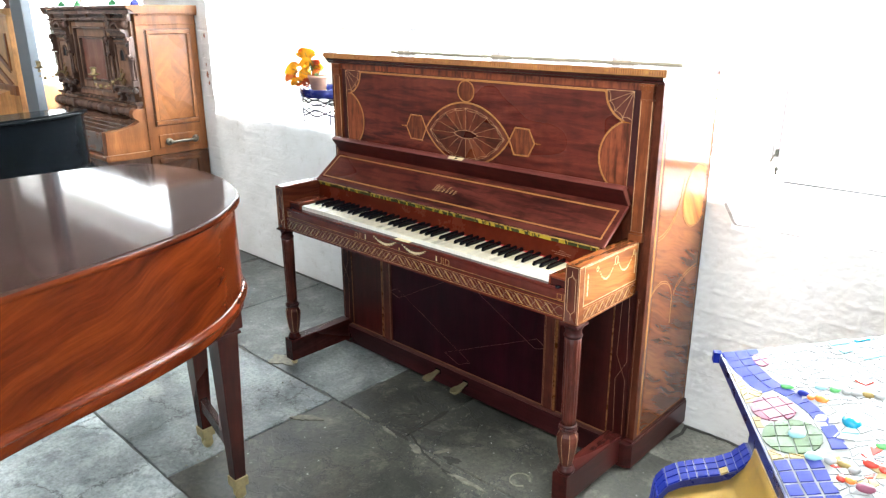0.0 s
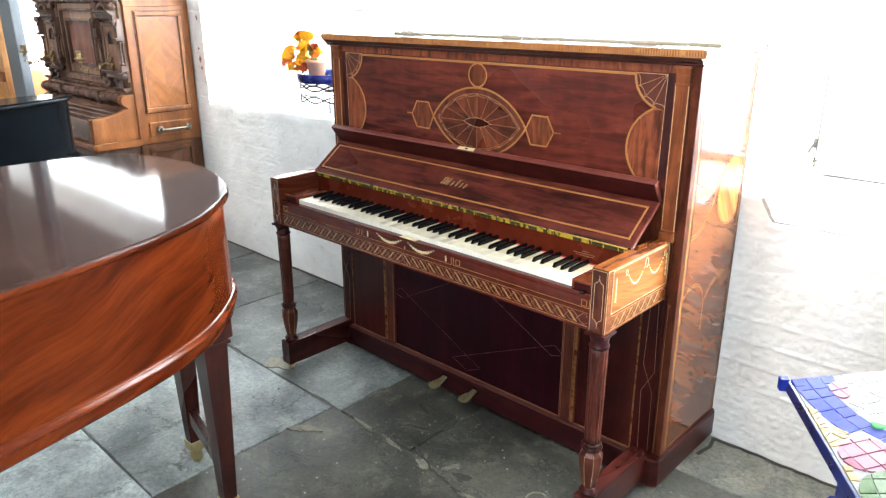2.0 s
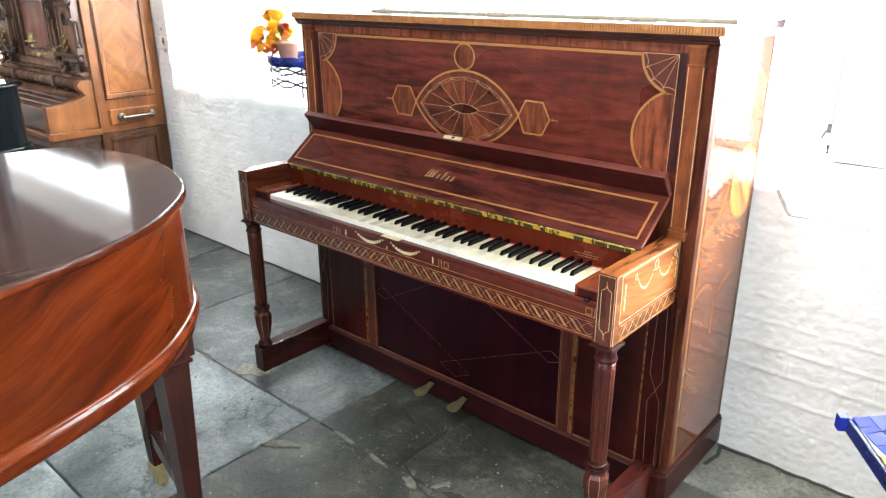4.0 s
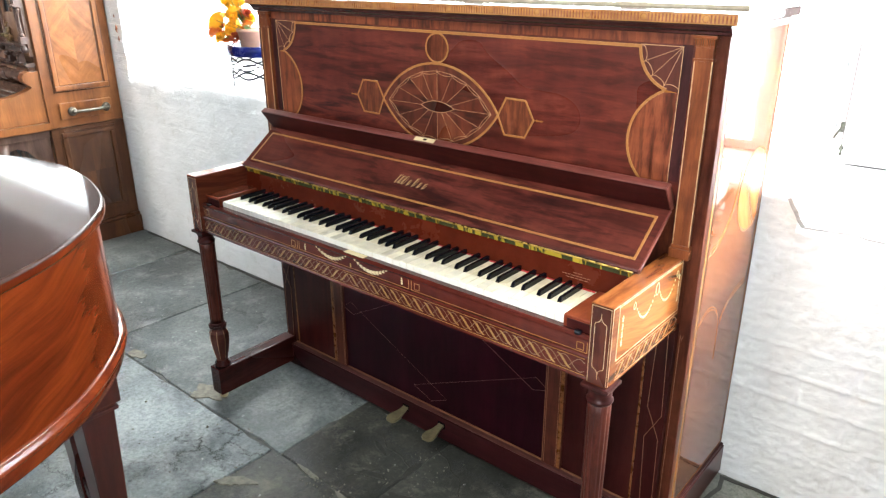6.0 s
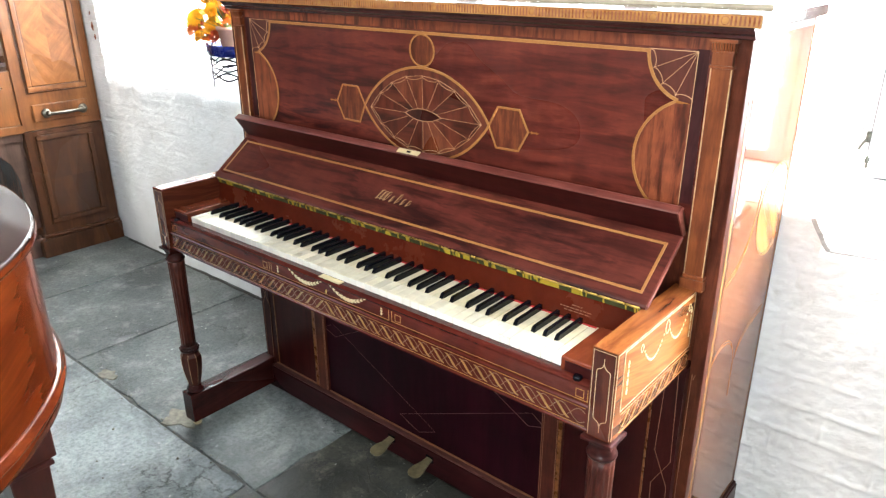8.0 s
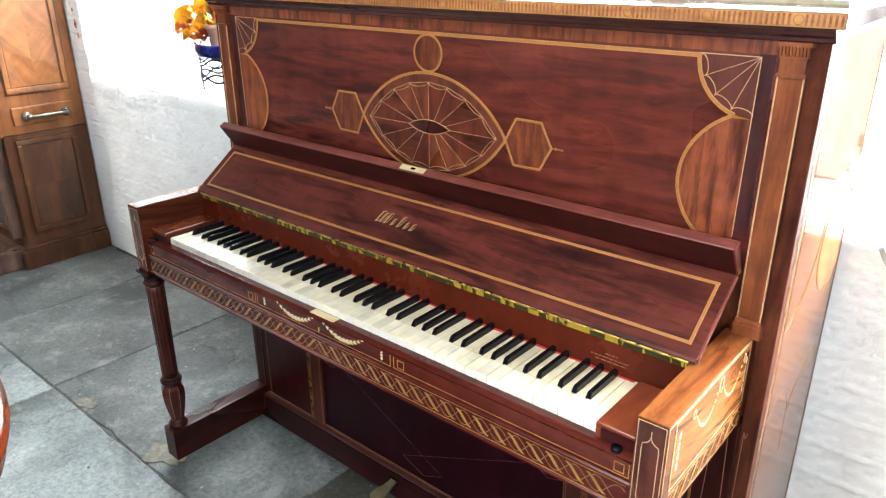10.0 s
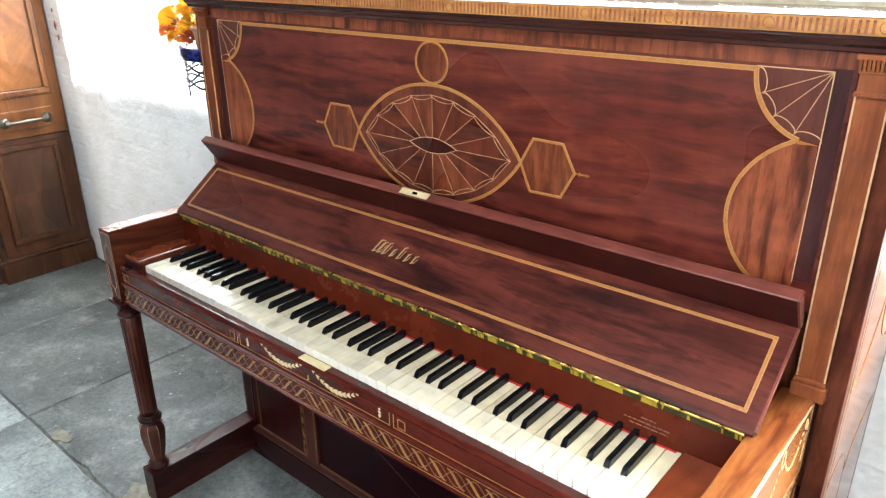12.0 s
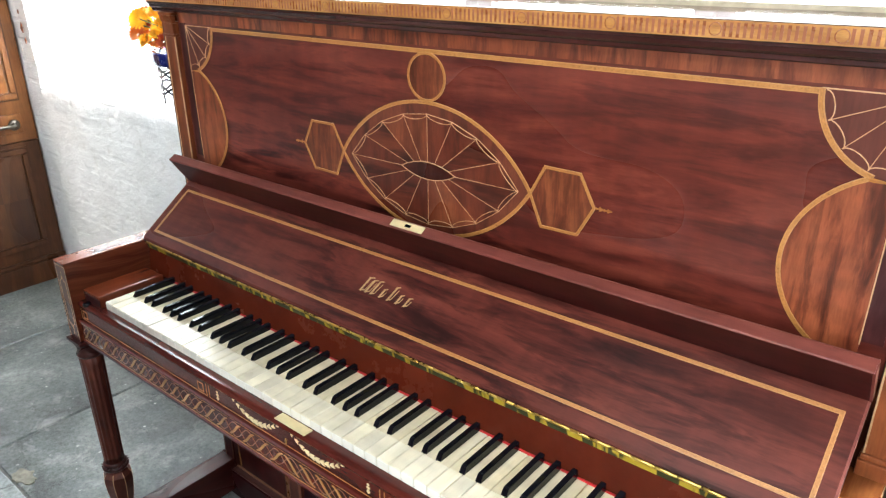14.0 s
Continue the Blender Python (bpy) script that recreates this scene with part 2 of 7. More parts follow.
def masonry(name="white_washed_brick", joint=-0.40, low=(0.76, 0.76, 0.74), high=(0.86, 0.86, 0.85), bite=0.65):
    """White-washed brick, with the courses showing through thick paint."""
    m, n, b = material(name, 0.62)
    v = mapped(n, (1, 1, 1))
    brick = node(n, "ShaderNodeTexBrick", Scale=1.0, Mortar_Size=0.012, Mortar_Smooth=0.7, Brick_Width=0.235, Row_Height=0.082)
    turn = n.nodes.new("ShaderNodeMapping")
    turn.inputs["Rotation"].default_value = (radians(90), 0, 0)
    n.links.new(v, turn.inputs[0])
    wob = node(n, "ShaderNodeTexNoise", Scale=7, Detail=3)
    n.links.new(v, wob.inputs["Vector"])
    add = n.nodes.new("ShaderNodeVectorMath")
    add.operation = "MULTIPLY_ADD"
    add.inputs[1].default_value = (0.03, 0.03, 0.03)
    n.links.new(wob.outputs["Color"], add.inputs[0])
    n.links.new(turn.outputs[0], add.inputs[2])
    n.links.new(add.outputs[0], brick.inputs["Vector"])
    lump = node(n, "ShaderNodeTexNoise", Scale=24, Detail=9, Roughness=0.62)
    big = node(n, "ShaderNodeTexNoise", Scale=5, Detail=3)
    for t in (lump, big):
        n.links.new(v, t.inputs["Vector"])
    tone = ramp(n, big.outputs[0], (0.3, low), (0.7, high))
    spots = ramp(n, lump.outputs[0], (0.28, (0.78, 0.76, 0.72)), (0.42, (1, 1, 1)))
    n.links.new(mixed(n, 0.6, tone, spots, "MULTIPLY"), b.inputs["Base Color"])
    h1 = n.nodes.new("ShaderNodeMath")
    h1.operation, h1.inputs[1].default_value = "MULTIPLY", joint
    patchy = node(n, "ShaderNodeTexNoise", Scale=4.3, Detail=4, Roughness=0.7)
    n.links.new(v, patchy.inputs["Vector"])
    shown = mixed(n, 1.0, brick.outputs["Fac"], ramp(n, patchy.outputs[0], (0.44, (0, 0, 0)), (0.57, (1, 1, 1))), "MULTIPLY")
    n.links.new(shown, h1.inputs[0])
    h2 = n.nodes.new("ShaderNodeMath")
    h2.operation = "MULTIPLY_ADD"
    h2.inputs[1].default_value = 1.3
    n.links.new(lump.outputs[0], h2.inputs[0])
    n.links.new(h1.outputs[0], h2.inputs[2])
    bumped(n, b, h2.outputs[0], bite, 0.012)
    return m


def slate(name="worn_flagstone", tint=(2.5, 2.51, 2.5), scuff=(0.36, 0.37, 0.345), cracks=2.6, spread=0.51, wide_line=0.011, flakes=0.0):
    """Worn blue-grey flagstone: blotches, pale scuffs, white specks and hair cracks."""
    m, n, b = material(name, 0.5)
    v = mapped(n, (1, 1, 1), 9.0)
    cloud = node(n, "ShaderNodeTexNoise", Scale=4.2, Detail=10, Roughness=0.72, Distortion=0.8)
    grit = node(n, "ShaderNodeTexNoise", Scale=75, Detail=6, Roughness=0.75)
    stain = node(n, "ShaderNodeTexNoise", Scale=8, Detail=9, Roughness=0.80, Distortion=0.3)
    blot = node(n, "ShaderNodeTexNoise", Scale=2.1, Detail=5, Roughness=0.6)
    for t in (cloud, grit, stain, blot):
        n.links.new(v, t.inputs["Vector"])
    base = ramp(n, cloud.outputs[0], (0.28, (0.055, 0.062, 0.064)), (0.46, (0.135, 0.150, 0.150)), (0.60, (0.20, 0.215, 0.21)), (0.78, (0.33, 0.345, 0.335)))
    wide = ramp(n, blot.outputs[0], (0.34, (0.50, 0.50, 0.50)), (0.60, (1.2, 1.2, 1.2)))
    colour = mixed(n, 1.0, base, wide, "MULTIPLY")
    colour = mixed(n, 0.6, colour, ramp(n, grit.outputs[0], (0.34, (0.35, 0.35, 0.35)), (0.5, (1, 1, 1)), (0.66, (1.5, 1.5, 1.5))), "MULTIPLY")
    colour = mixed(n, 1.0, colour, tint, "MULTIPLY")
    pale = ramp(n, stain.outputs[0], (0.53, (0, 0, 0)), (0.62, (0.45,) * 3), (0.70, (0.85,) * 3))
    colour = mixed(n, pale, colour, scuff)
    # hair cracks, only here and there
    warp = n.nodes.new("ShaderNodeVectorMath")
    warp.operation = "MULTIPLY_ADD"
    warp.inputs[1].default_value = (0.22, 0.22, 0.22)
    n.links.new(stain.outputs["Color"], warp.inputs[0])
    n.links.new(v, warp.inputs[2])
    cell = node(n, "ShaderNodeTexVoronoi", Scale=cracks)
    cell.feature = "DISTANCE_TO_EDGE"
    n.links.new(warp.outputs[0], cell.inputs["Vector"])
    line = ramp(n, cell.outputs["Distance"], (wide_line * 0.4, (1, 1, 1)), (wide_line, (0, 0, 0)))
    where = ramp(n, blot.outputs[0], (spread - 0.04, (1, 1, 1)), (spread + 0.04, (0, 0, 0)))
    crack = mixed(n, 1.0, line, where, "MULTIPLY")
    colour = mixed(n, crack, colour, (0.03, 0.03, 0.028))
    spot = node(n, "ShaderNodeTexVoronoi", Scale=24)
    n.links.new(v, spot.inputs["Vector"])
    flecks = mixed(n, 1.0, ramp(n, spot.outputs["Distance"], (0.07, (1, 1, 1)), (0.13, (0, 0, 0))), ramp(n, grit.outputs[0], (0.50, (0, 0, 0)), (0.56, (1, 1, 1))), "MULTIPLY")
    colour = mixed(n, flecks, colour, (0.50, 0.50, 0.47))
    n.links.new(colour, b.inputs["Base Color"])
    n.links.new(ramp(n, cloud.outputs[0], (0.3, (0.34,) * 3), (0.7, (0.60,) * 3)), b.inputs["Roughness"])
    height = mixed(n, crack, stain.outputs[0], (0, 0, 0))
    if flakes:
        layer = node(n, "ShaderNodeTexNoise", Scale=4.6, Detail=9, Roughness=0.58, Distortion=0.6)
        n.links.new(v, layer.inputs["Vector"])
        terrace = ramp(n, layer.outputs[0], (0.36, (0.0,) * 3), (0.375, (0.3,) * 3), (0.45, (0.34,) * 3), (0.462, (0.62,) * 3), (0.53, (0.66,) * 3), (0.545, (1, 1, 1)))
        height = mixed(n, 0.72 * flakes, height, terrace)
    bumped(n, b, height, 0.45, 0.006)
    return m


WALL_WHITE = masonry()
WALL_SOFT = masonry("thickly_washed_brick", -0.13)
WALL_RELIEF = masonry("washed_brick_relief", 0.0, (0.72, 0.70, 0.655), (0.82, 0.81, 0.78), 0.42)
WALL_PLASTER = plain("smooth_whitewash", (0.74, 0.74, 0.725), 0.6, 0, 0, 0.06, 7, 0.25)
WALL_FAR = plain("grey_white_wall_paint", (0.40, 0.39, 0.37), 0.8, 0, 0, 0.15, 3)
FAINT = plain("faint_darkened_line", (0.17, 0.080, 0.055), 0.35, 0, 0.2, 0.15, 60)
# tints by place: stone and dirt, plus window glare in front, shade behind
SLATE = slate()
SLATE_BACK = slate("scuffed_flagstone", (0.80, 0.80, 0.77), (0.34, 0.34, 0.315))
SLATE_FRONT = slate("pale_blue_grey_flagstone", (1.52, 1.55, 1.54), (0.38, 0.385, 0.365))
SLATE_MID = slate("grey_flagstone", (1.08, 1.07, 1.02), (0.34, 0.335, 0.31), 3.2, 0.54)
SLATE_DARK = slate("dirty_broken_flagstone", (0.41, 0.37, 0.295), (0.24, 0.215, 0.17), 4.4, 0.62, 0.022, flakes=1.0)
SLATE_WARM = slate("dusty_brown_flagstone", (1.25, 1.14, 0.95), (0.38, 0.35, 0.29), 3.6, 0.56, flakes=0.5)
MORTAR = plain("earth_joint", (0.125, 0.122, 0.110), 0.95, 0, 0, 0.6, 40, 0.6)
CEILING_BOARD = wood("dark_ceiling_boards", (0.05, 0.035, 0.025), (0.09, 0.065, 0.045), (0.13, 0.10, 0.07), "x", 9, 0.6, 0.0)
WINDOW_PAINT = plain("white_gloss_paint", (0.80, 0.80, 0.79), 0.35, 0, 0, 0.06, 12)

# ---- mesh helpers ----
def box(bm, x0, x1, y0, y1, z0, z1, bevel=0.0, seg=2):
    made = bmesh.ops.create_cube(bm, size=1.0, matrix=Matrix.Translation(((x0 + x1) / 2, (y0 + y1) / 2, (z0 + z1) / 2)) @ Matrix.Diagonal((x1 - x0, y1 - y0, z1 - z0, 1)))
    if bevel:
        edges = list({e for v in made["verts"] for e in v.link_edges})
        bmesh.ops.bevel(bm, geom=edges, offset=bevel, segments=seg, affect="EDGES", profile=0.6)
    return bm


def boxed(*args, **kw):
    return box(bmesh.new(), *args, **kw)


def prism(bm, outline, lo, hi, axis="x", bevel=0.0):
    """A closed outline drawn across one axis, pulled along it. Outline pairs: (y, z), (x, z) or (x, y)."""
    place = {"x": lambda a, b, c: (c, a, b), "y": lambda a, b, c: (a, c, b), "z": lambda a, b, c: (a, b, c)}[axis]
    ends = [[bm.verts.new(place(a, b, c)) for a, b in outline] for c in (lo, hi)]
    k = len(outline)
    faces = [bm.faces.new(ends[0]), bm.faces.new(ends[1][::-1])]
    faces += [bm.faces.new((ends[0][i], ends[1][i], ends[1][(i + 1) % k], ends[0][(i + 1) % k])) for i in range(k)]
    bmesh.ops.recalc_face_normals(bm, faces=faces)
    if bevel:
        edges = list({e for f in faces for e in f.edges})
        bmesh.ops.bevel(bm, geom=edges, offset=bevel, segments=2, affect="EDGES", profile=0.6)
    return bm


def lathe(bm, profile, x, y, seg=24, flutes=0, depth=0.0, span=(0, 0), square=0):
    """Turned work round an upright axis: (radius, height) pairs; flutes are cut between the heights of span."""
    rings = []
    for r, z in profile:
        ring = []
        for i in range(seg):
            a = 2 * math.pi * i / seg
            cut = depth * (0.5 - 0.5 * math.cos(flutes * a)) if flutes and span[0] <= z <= span[1] else 0
            ring.append(bm.verts.new((x + (r - cut) * math.cos(a), y + (r - cut) * math.sin(a), z)))
        rings.append(ring)
    faces = [bm.faces.new((a[i], a[(i + 1) % seg], b[(i + 1) % seg], b[i])) for a, b in zip(rings, rings[1:]) for i in range(seg)]
    faces += [bm.faces.new(rings[0][::-1]), bm.faces.new(rings[-1])]
    bmesh.ops.recalc_face_normals(bm, faces=faces)
    for f in faces:
        f.smooth = True
    return bm


def ribbon(bm, points, width, place, lift=0.0006, closed=False):
    """A thin inlaid strip along points (u, v) of a surface; place(u, v, d) gives the world point d above it."""
    pts = [Vector(p) for p in points]
    k = len(pts)
    rows = []
    for i, p in enumerate(pts):
        before = pts[i - 1] if closed or i else None
        after = pts[(i + 1) % k] if closed or i < k - 1 else None
        d1 = (p - before).normalized() if before is not None else (after - p).normalized()
        d2 = (after - p).normalized() if after is not None else d1
        n1, n2 = Vector((-d1.y, d1.x)), Vector((-d2.y, d2.x))
        mid = n1 + n2
        mid = mid.normalized() if mid.length > 1e-6 else n1
        reach = width / 2 / max(0.35, mid.dot(n1))
        rows.append([bm.verts.new(place(q.x, q.y, d)) for q, d in ((p - mid * reach, 0), (p - mid * reach, lift), (p + mid * reach, lift), (p + mid * reach, 0))])
    for i in range(k if closed else k - 1):
        a, b = rows[i], rows[(i + 1) % k]
        for j in range(3):
            bm.faces.new((a[j], a[j + 1], b[j + 1], b[j]))
    return bm


def patch(bm, points, place, lift=0.0004):
    """A flat piece of veneer with the outline (u, v)."""
    top = [bm.verts.new(place(u, v, lift)) for u, v in points]
    low = [bm.verts.new(place(u, v, 0)) for u, v in points]
    bm.faces.new(top)
    for i in range(len(points)):
        j = (i + 1) % len(points)
        bm.faces.new((low[i], low[j], top[j], top[i]))
    return bm


def arc(cx, cy, rx, ry, a0, a1, k=24):
    return [(cx + rx * math.cos(radians(a0 + (a1 - a0) * i / k)), cy + ry * math.sin(radians(a0 + (a1 - a0) * i / k))) for i in range(k + 1)]


def mesh_of(name, bm, mat, smooth=False):
    data = bpy.data.meshes.new(name)
    if smooth:
        for f in bm.faces:
            f.smooth = True
    bm.normal_update()
    bm.to_mesh(data)
    bm.free()
    data.materials.append(mat)
    return data


def part(name, bm, mat, parent=None, label="", smooth=False):
    ob = new(name, mesh_of(name, bm, mat, smooth))
    if parent is not None:
        ob.parent = parent
    if label:
        ob["label"] = label
    return ob


def thing(name, label, category, group="", kind="", at=None):
    ob = new(name)
    ob.empty_display_size = 0.05
    if at is not None:
        ob.matrix_world = at
    return tagged(ob, label, category, group, kind)


# ---- the room ----
WEST, EAST, TOP = -7.2, 4.2, 3.3


def structure(name, bm, mat, label, category):
    return tagged(part(name, bm, mat), label, category, "", "structure")


def wall_with_windows(bm, y0, y1, openings):
    xs = [WEST - 0.3] + [v for a, b, _, _ in sorted(openings) for v in (a, b)] + [EAST + 0.3]
    for i in range(0, len(xs), 2):
        if xs[i + 1] - xs[i] > 0.01:
            box(bm, xs[i], xs[i + 1], y0, y1, 0, TOP)
    for a, b, lo, hi in openings:
        box(bm, a, b, y0, y1, 0, lo)
        box(bm, a, b, y0, y1, hi, TOP)
    return bm


structure("wall_north", wall_with_windows(bmesh.new(), WALL, BACK, WINDOWS), WALL_WHITE, "rough white-washed brick wall with deep window recesses", "wall")
# unseen walls that close the room; their grey is set for reflections
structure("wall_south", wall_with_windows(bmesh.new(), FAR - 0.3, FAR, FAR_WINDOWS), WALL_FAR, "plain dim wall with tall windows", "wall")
structure("wall_west", boxed(WEST - 0.3, WEST, FAR, WALL, 0, TOP), WALL_FAR, "unseen plain end wall", "wall")
structure("wall_east", boxed(EAST, EAST + 0.3, FAR, WALL, 0, TOP), WALL_FAR, "unseen plain end wall", "wall")
# unseen ceiling round the rooflight openings; dark boards assumed to keep reflections low
(ax0, ax1, ry0, ry1), (bx0, bx1, _, _) = ADDED_ROOFLIGHTS
roof = boxed(WEST - 0.3, EAST + 0.3, FAR - 0.3, ry0, TOP, TOP + 0.2)
for x0_, x1_, y0_, y1_ in ((WEST - 0.3, EAST + 0.3, ry1, BACK), (WEST - 0.3, ax0, ry0, ry1), (ax1, bx0, ry0, ry1), (bx1, EAST + 0.3, ry0, ry1)):
    box(roof, x0_, x1_, y0_, y1_, TOP, TOP + 0.2)
structure("ceiling", roof, CEILING_BOARD, "unseen ceiling of assumed dark boards", "ceiling")
structure("floor", boxed(WEST - 0.3, EAST + 0.3, FAR - 0.3, BACK, -0.2, -0.006), MORTAR, "old grey flagstone floor with cracked joints", "floor")

# ---- windows, plaster and floor of the piano side ----
def glow():
    m = bpy.data.materials.new("overcast_daylight")
    m.use_nodes = True
    n = m.node_tree
    n.nodes.clear()
    e, o = node(n, "ShaderNodeEmission", Color=(0.95, 0.98, 1.0, 1), Strength=11.0), n.nodes.new("ShaderNodeOutputMaterial")
    n.links.new(e.outputs[0], o.inputs[0])
    return m


def clear_glass():
    m, n, b = material("window_glass", 0.02)
    b.inputs["Transmission Weight"].default_value, b.inputs["IOR"].default_value = 1.0, 1.1
    b.inputs["Base Color"].default_value = (0.97, 0.99, 0.98, 1)
    return m


GLOW, GLASS = glow(), clear_glass()
backdrop = structure("backdrop", boxed(WEST - 2, EAST + 2, 2.2, 2.25, -1.0, 5.0), GLOW, "bright overcast daylight outside the windows", "sky")
backdrop_far = structure("backdrop_far", boxed(WEST - 2, EAST + 2, FAR - 1.6, FAR - 1.55, -1.0, 5.0), GLOW, "bright overcast daylight outside the windows", "sky")


def window(index, a, b, lo, hi, y, sign):
    """A white-painted casement set deep in the wall; sign: the side on which outdoors lies."""
    win = thing(f"window_{index}", "white-painted casement window, glaring with daylight", "window", kind="structure")
    y0, y1 = sorted((y, y + sign * 0.045))
    bottom = lo + 0.066 if y > 0 else lo
    bm = boxed(a, a + 0.035, y0, y1, bottom, hi, bevel=0.003)
    for box_ in ((b - 0.035, b, bottom, hi), (a + 0.035, b - 0.035, hi - 0.04, hi), (a + 0.035, b - 0.035, bottom, bottom + 0.012)):
        box(bm, box_[0], box_[1], y0, y1, box_[2], box_[3], bevel=0.003)
    part("window_frame", bm, WINDOW_PAINT, win)
    leaves = max(2, round((b - a) / 0.75))
    wide = (b - a - 0.07) / leaves
    for i in range(leaves):
        x0, x1 = a + 0.035 + wide * i + 0.002, a + 0.035 + wide * (i + 1) - 0.002
        z0, z1 = bottom + 0.014, hi - 0.042
        s0, s1 = sorted((y - sign * 0.006, y + sign * 0.03))
        bm = boxed(x0, x0 + 0.045, s0, s1, z0, z1, bevel=0.003)
        box(bm, x1 - 0.045, x1, s0, s1, z0, z1, bevel=0.003)
        box(bm, x0 + 0.045, x1 - 0.045, s0, s1, z0, z0 + 0.028, bevel=0.003)
        box(bm, x0 + 0.045, x1 - 0.045, s0, s1, z1 - 0.045, z1, bevel=0.003)
        for k in (1, 2):
            zz = z0 + (z1 - z0) * k / 3
            box(bm, x0 + 0.045, x1 - 0.045, s0 + 0.006, s1 - 0.006, zz - 0.01, zz + 0.01)
        sash = part("sash", bm, WINDOW_PAINT, win)
        pane = part("pane", boxed(x0 + 0.04, x1 - 0.04, (s0 + s1) / 2 - 0.002, (s0 + s1) / 2 + 0.002, z0 + 0.02, z1 - 0.04), GLASS, sash)
        pane.visible_shadow = False
        if y > 0 and index == 1 and i == 0:
            bm = boxed(0.837, 0.848, y - 0.016, y - 0.001, 0.984, 1.012, bevel=0.002)
            box(bm, 0.841, 0.845, y - 0.024, y - 0.014, 0.990, 1.006, bevel=0.001)
            arm_ = boxed(-0.0025, 0.0025, -0.004, 0.004, -0.022, 0.008, bevel=0.001)
            arm_.transform(pose(0.836, y - 0.022, 0.986, 0, 24, 0))
            me = bpy.data.meshes.new("arm")
            arm_.to_mesh(me)
            arm_.free()
            bm.from_mesh(me)
            bpy.data.meshes.remove(me)
            part("latch", bm, IRON, sash, "dark iron window latch")
            bm = prism(bmesh.new(), [(0.853, 0.956), (0.850, 0.956), (0.845, 0.938), (0.850, 0.934), (0.849, 0.920), (0.853, 0.917), (0.857, 0.924), (0.855, 0.940)], y - 0.030, y - 0.022, "y")
            box(bm, 0.848, 0.856, y - 0.024, y - 0.001, 0.934, 0.944)
            part("latch_keep", bm, IRON, sash, "worn iron keep below the latch")
            part("sash_gap", boxed(0.8455, 0.8470, y - 0.0035, y - 0.001, 0.955, 1.225), GAP, sash, "thin dark gap beside the sash")
            part("sill_gap", prism(bmesh.new(), [(0.866, 0.8955), (0.895, 0.8940), (0.960, 0.8945), (1.30, 0.8955), (1.30, 0.8985), (0.960, 0.8990), (0.895, 0.8985), (0.866, 0.8965)], y - 0.024, y - 0.020, "y"), GAP, sash, "dark gap under the casement")
    return win


IRON = plain("grey_green_iron", (0.13, 0.13, 0.10), 0.5, 0.5, 0, 0.5, 60)
# dark strips drawn for the shade inside the window gaps
GAP = plain("dark_gap_strip", (0.10, 0.10, 0.10), 0.9, 0, 0, 0.4, 60)
for i, (a, b, lo, hi) in enumerate(WINDOWS):
    window(i + 1, a, b, lo, hi, RECESS, 1)
for i, (a, b, lo, hi) in enumerate(FAR_WINDOWS):
    window(i + 4, a, b, lo, hi, FAR - 0.2, -1)


def brick_relief(x, z):
    """Smooth painted bricks with ridges of squeezed-out mortar along their joints, in uneven courses."""
    z += 0.010 * noise.noise((x * 1.7, z * 2.0, 4.0))
    row = math.floor(z / 0.079)
    u = (x + (0.118 if row % 2 else 0.0) + 0.02 * noise.noise((row * 3.1, 0.5, 0.2))) / 0.236
    du = abs(u - math.floor(u) - 0.5) * 0.236
    dz = abs(z / 0.079 - row - 0.5) * 0.079
    edge = min(0.118 - du, 0.0395 - dz)
    face = 0.0035 * noise.noise((math.floor(u) * 5.3, row * 3.7, 1.0))
    ridge = max(0.0, 1.0 - edge / 0.0075) * (0.6 + 0.9 * noise.noise((x * 23.0, z * 23.0, 3.0)))
    return 0.8 * face + 0.0085 * max(0.0, ridge)


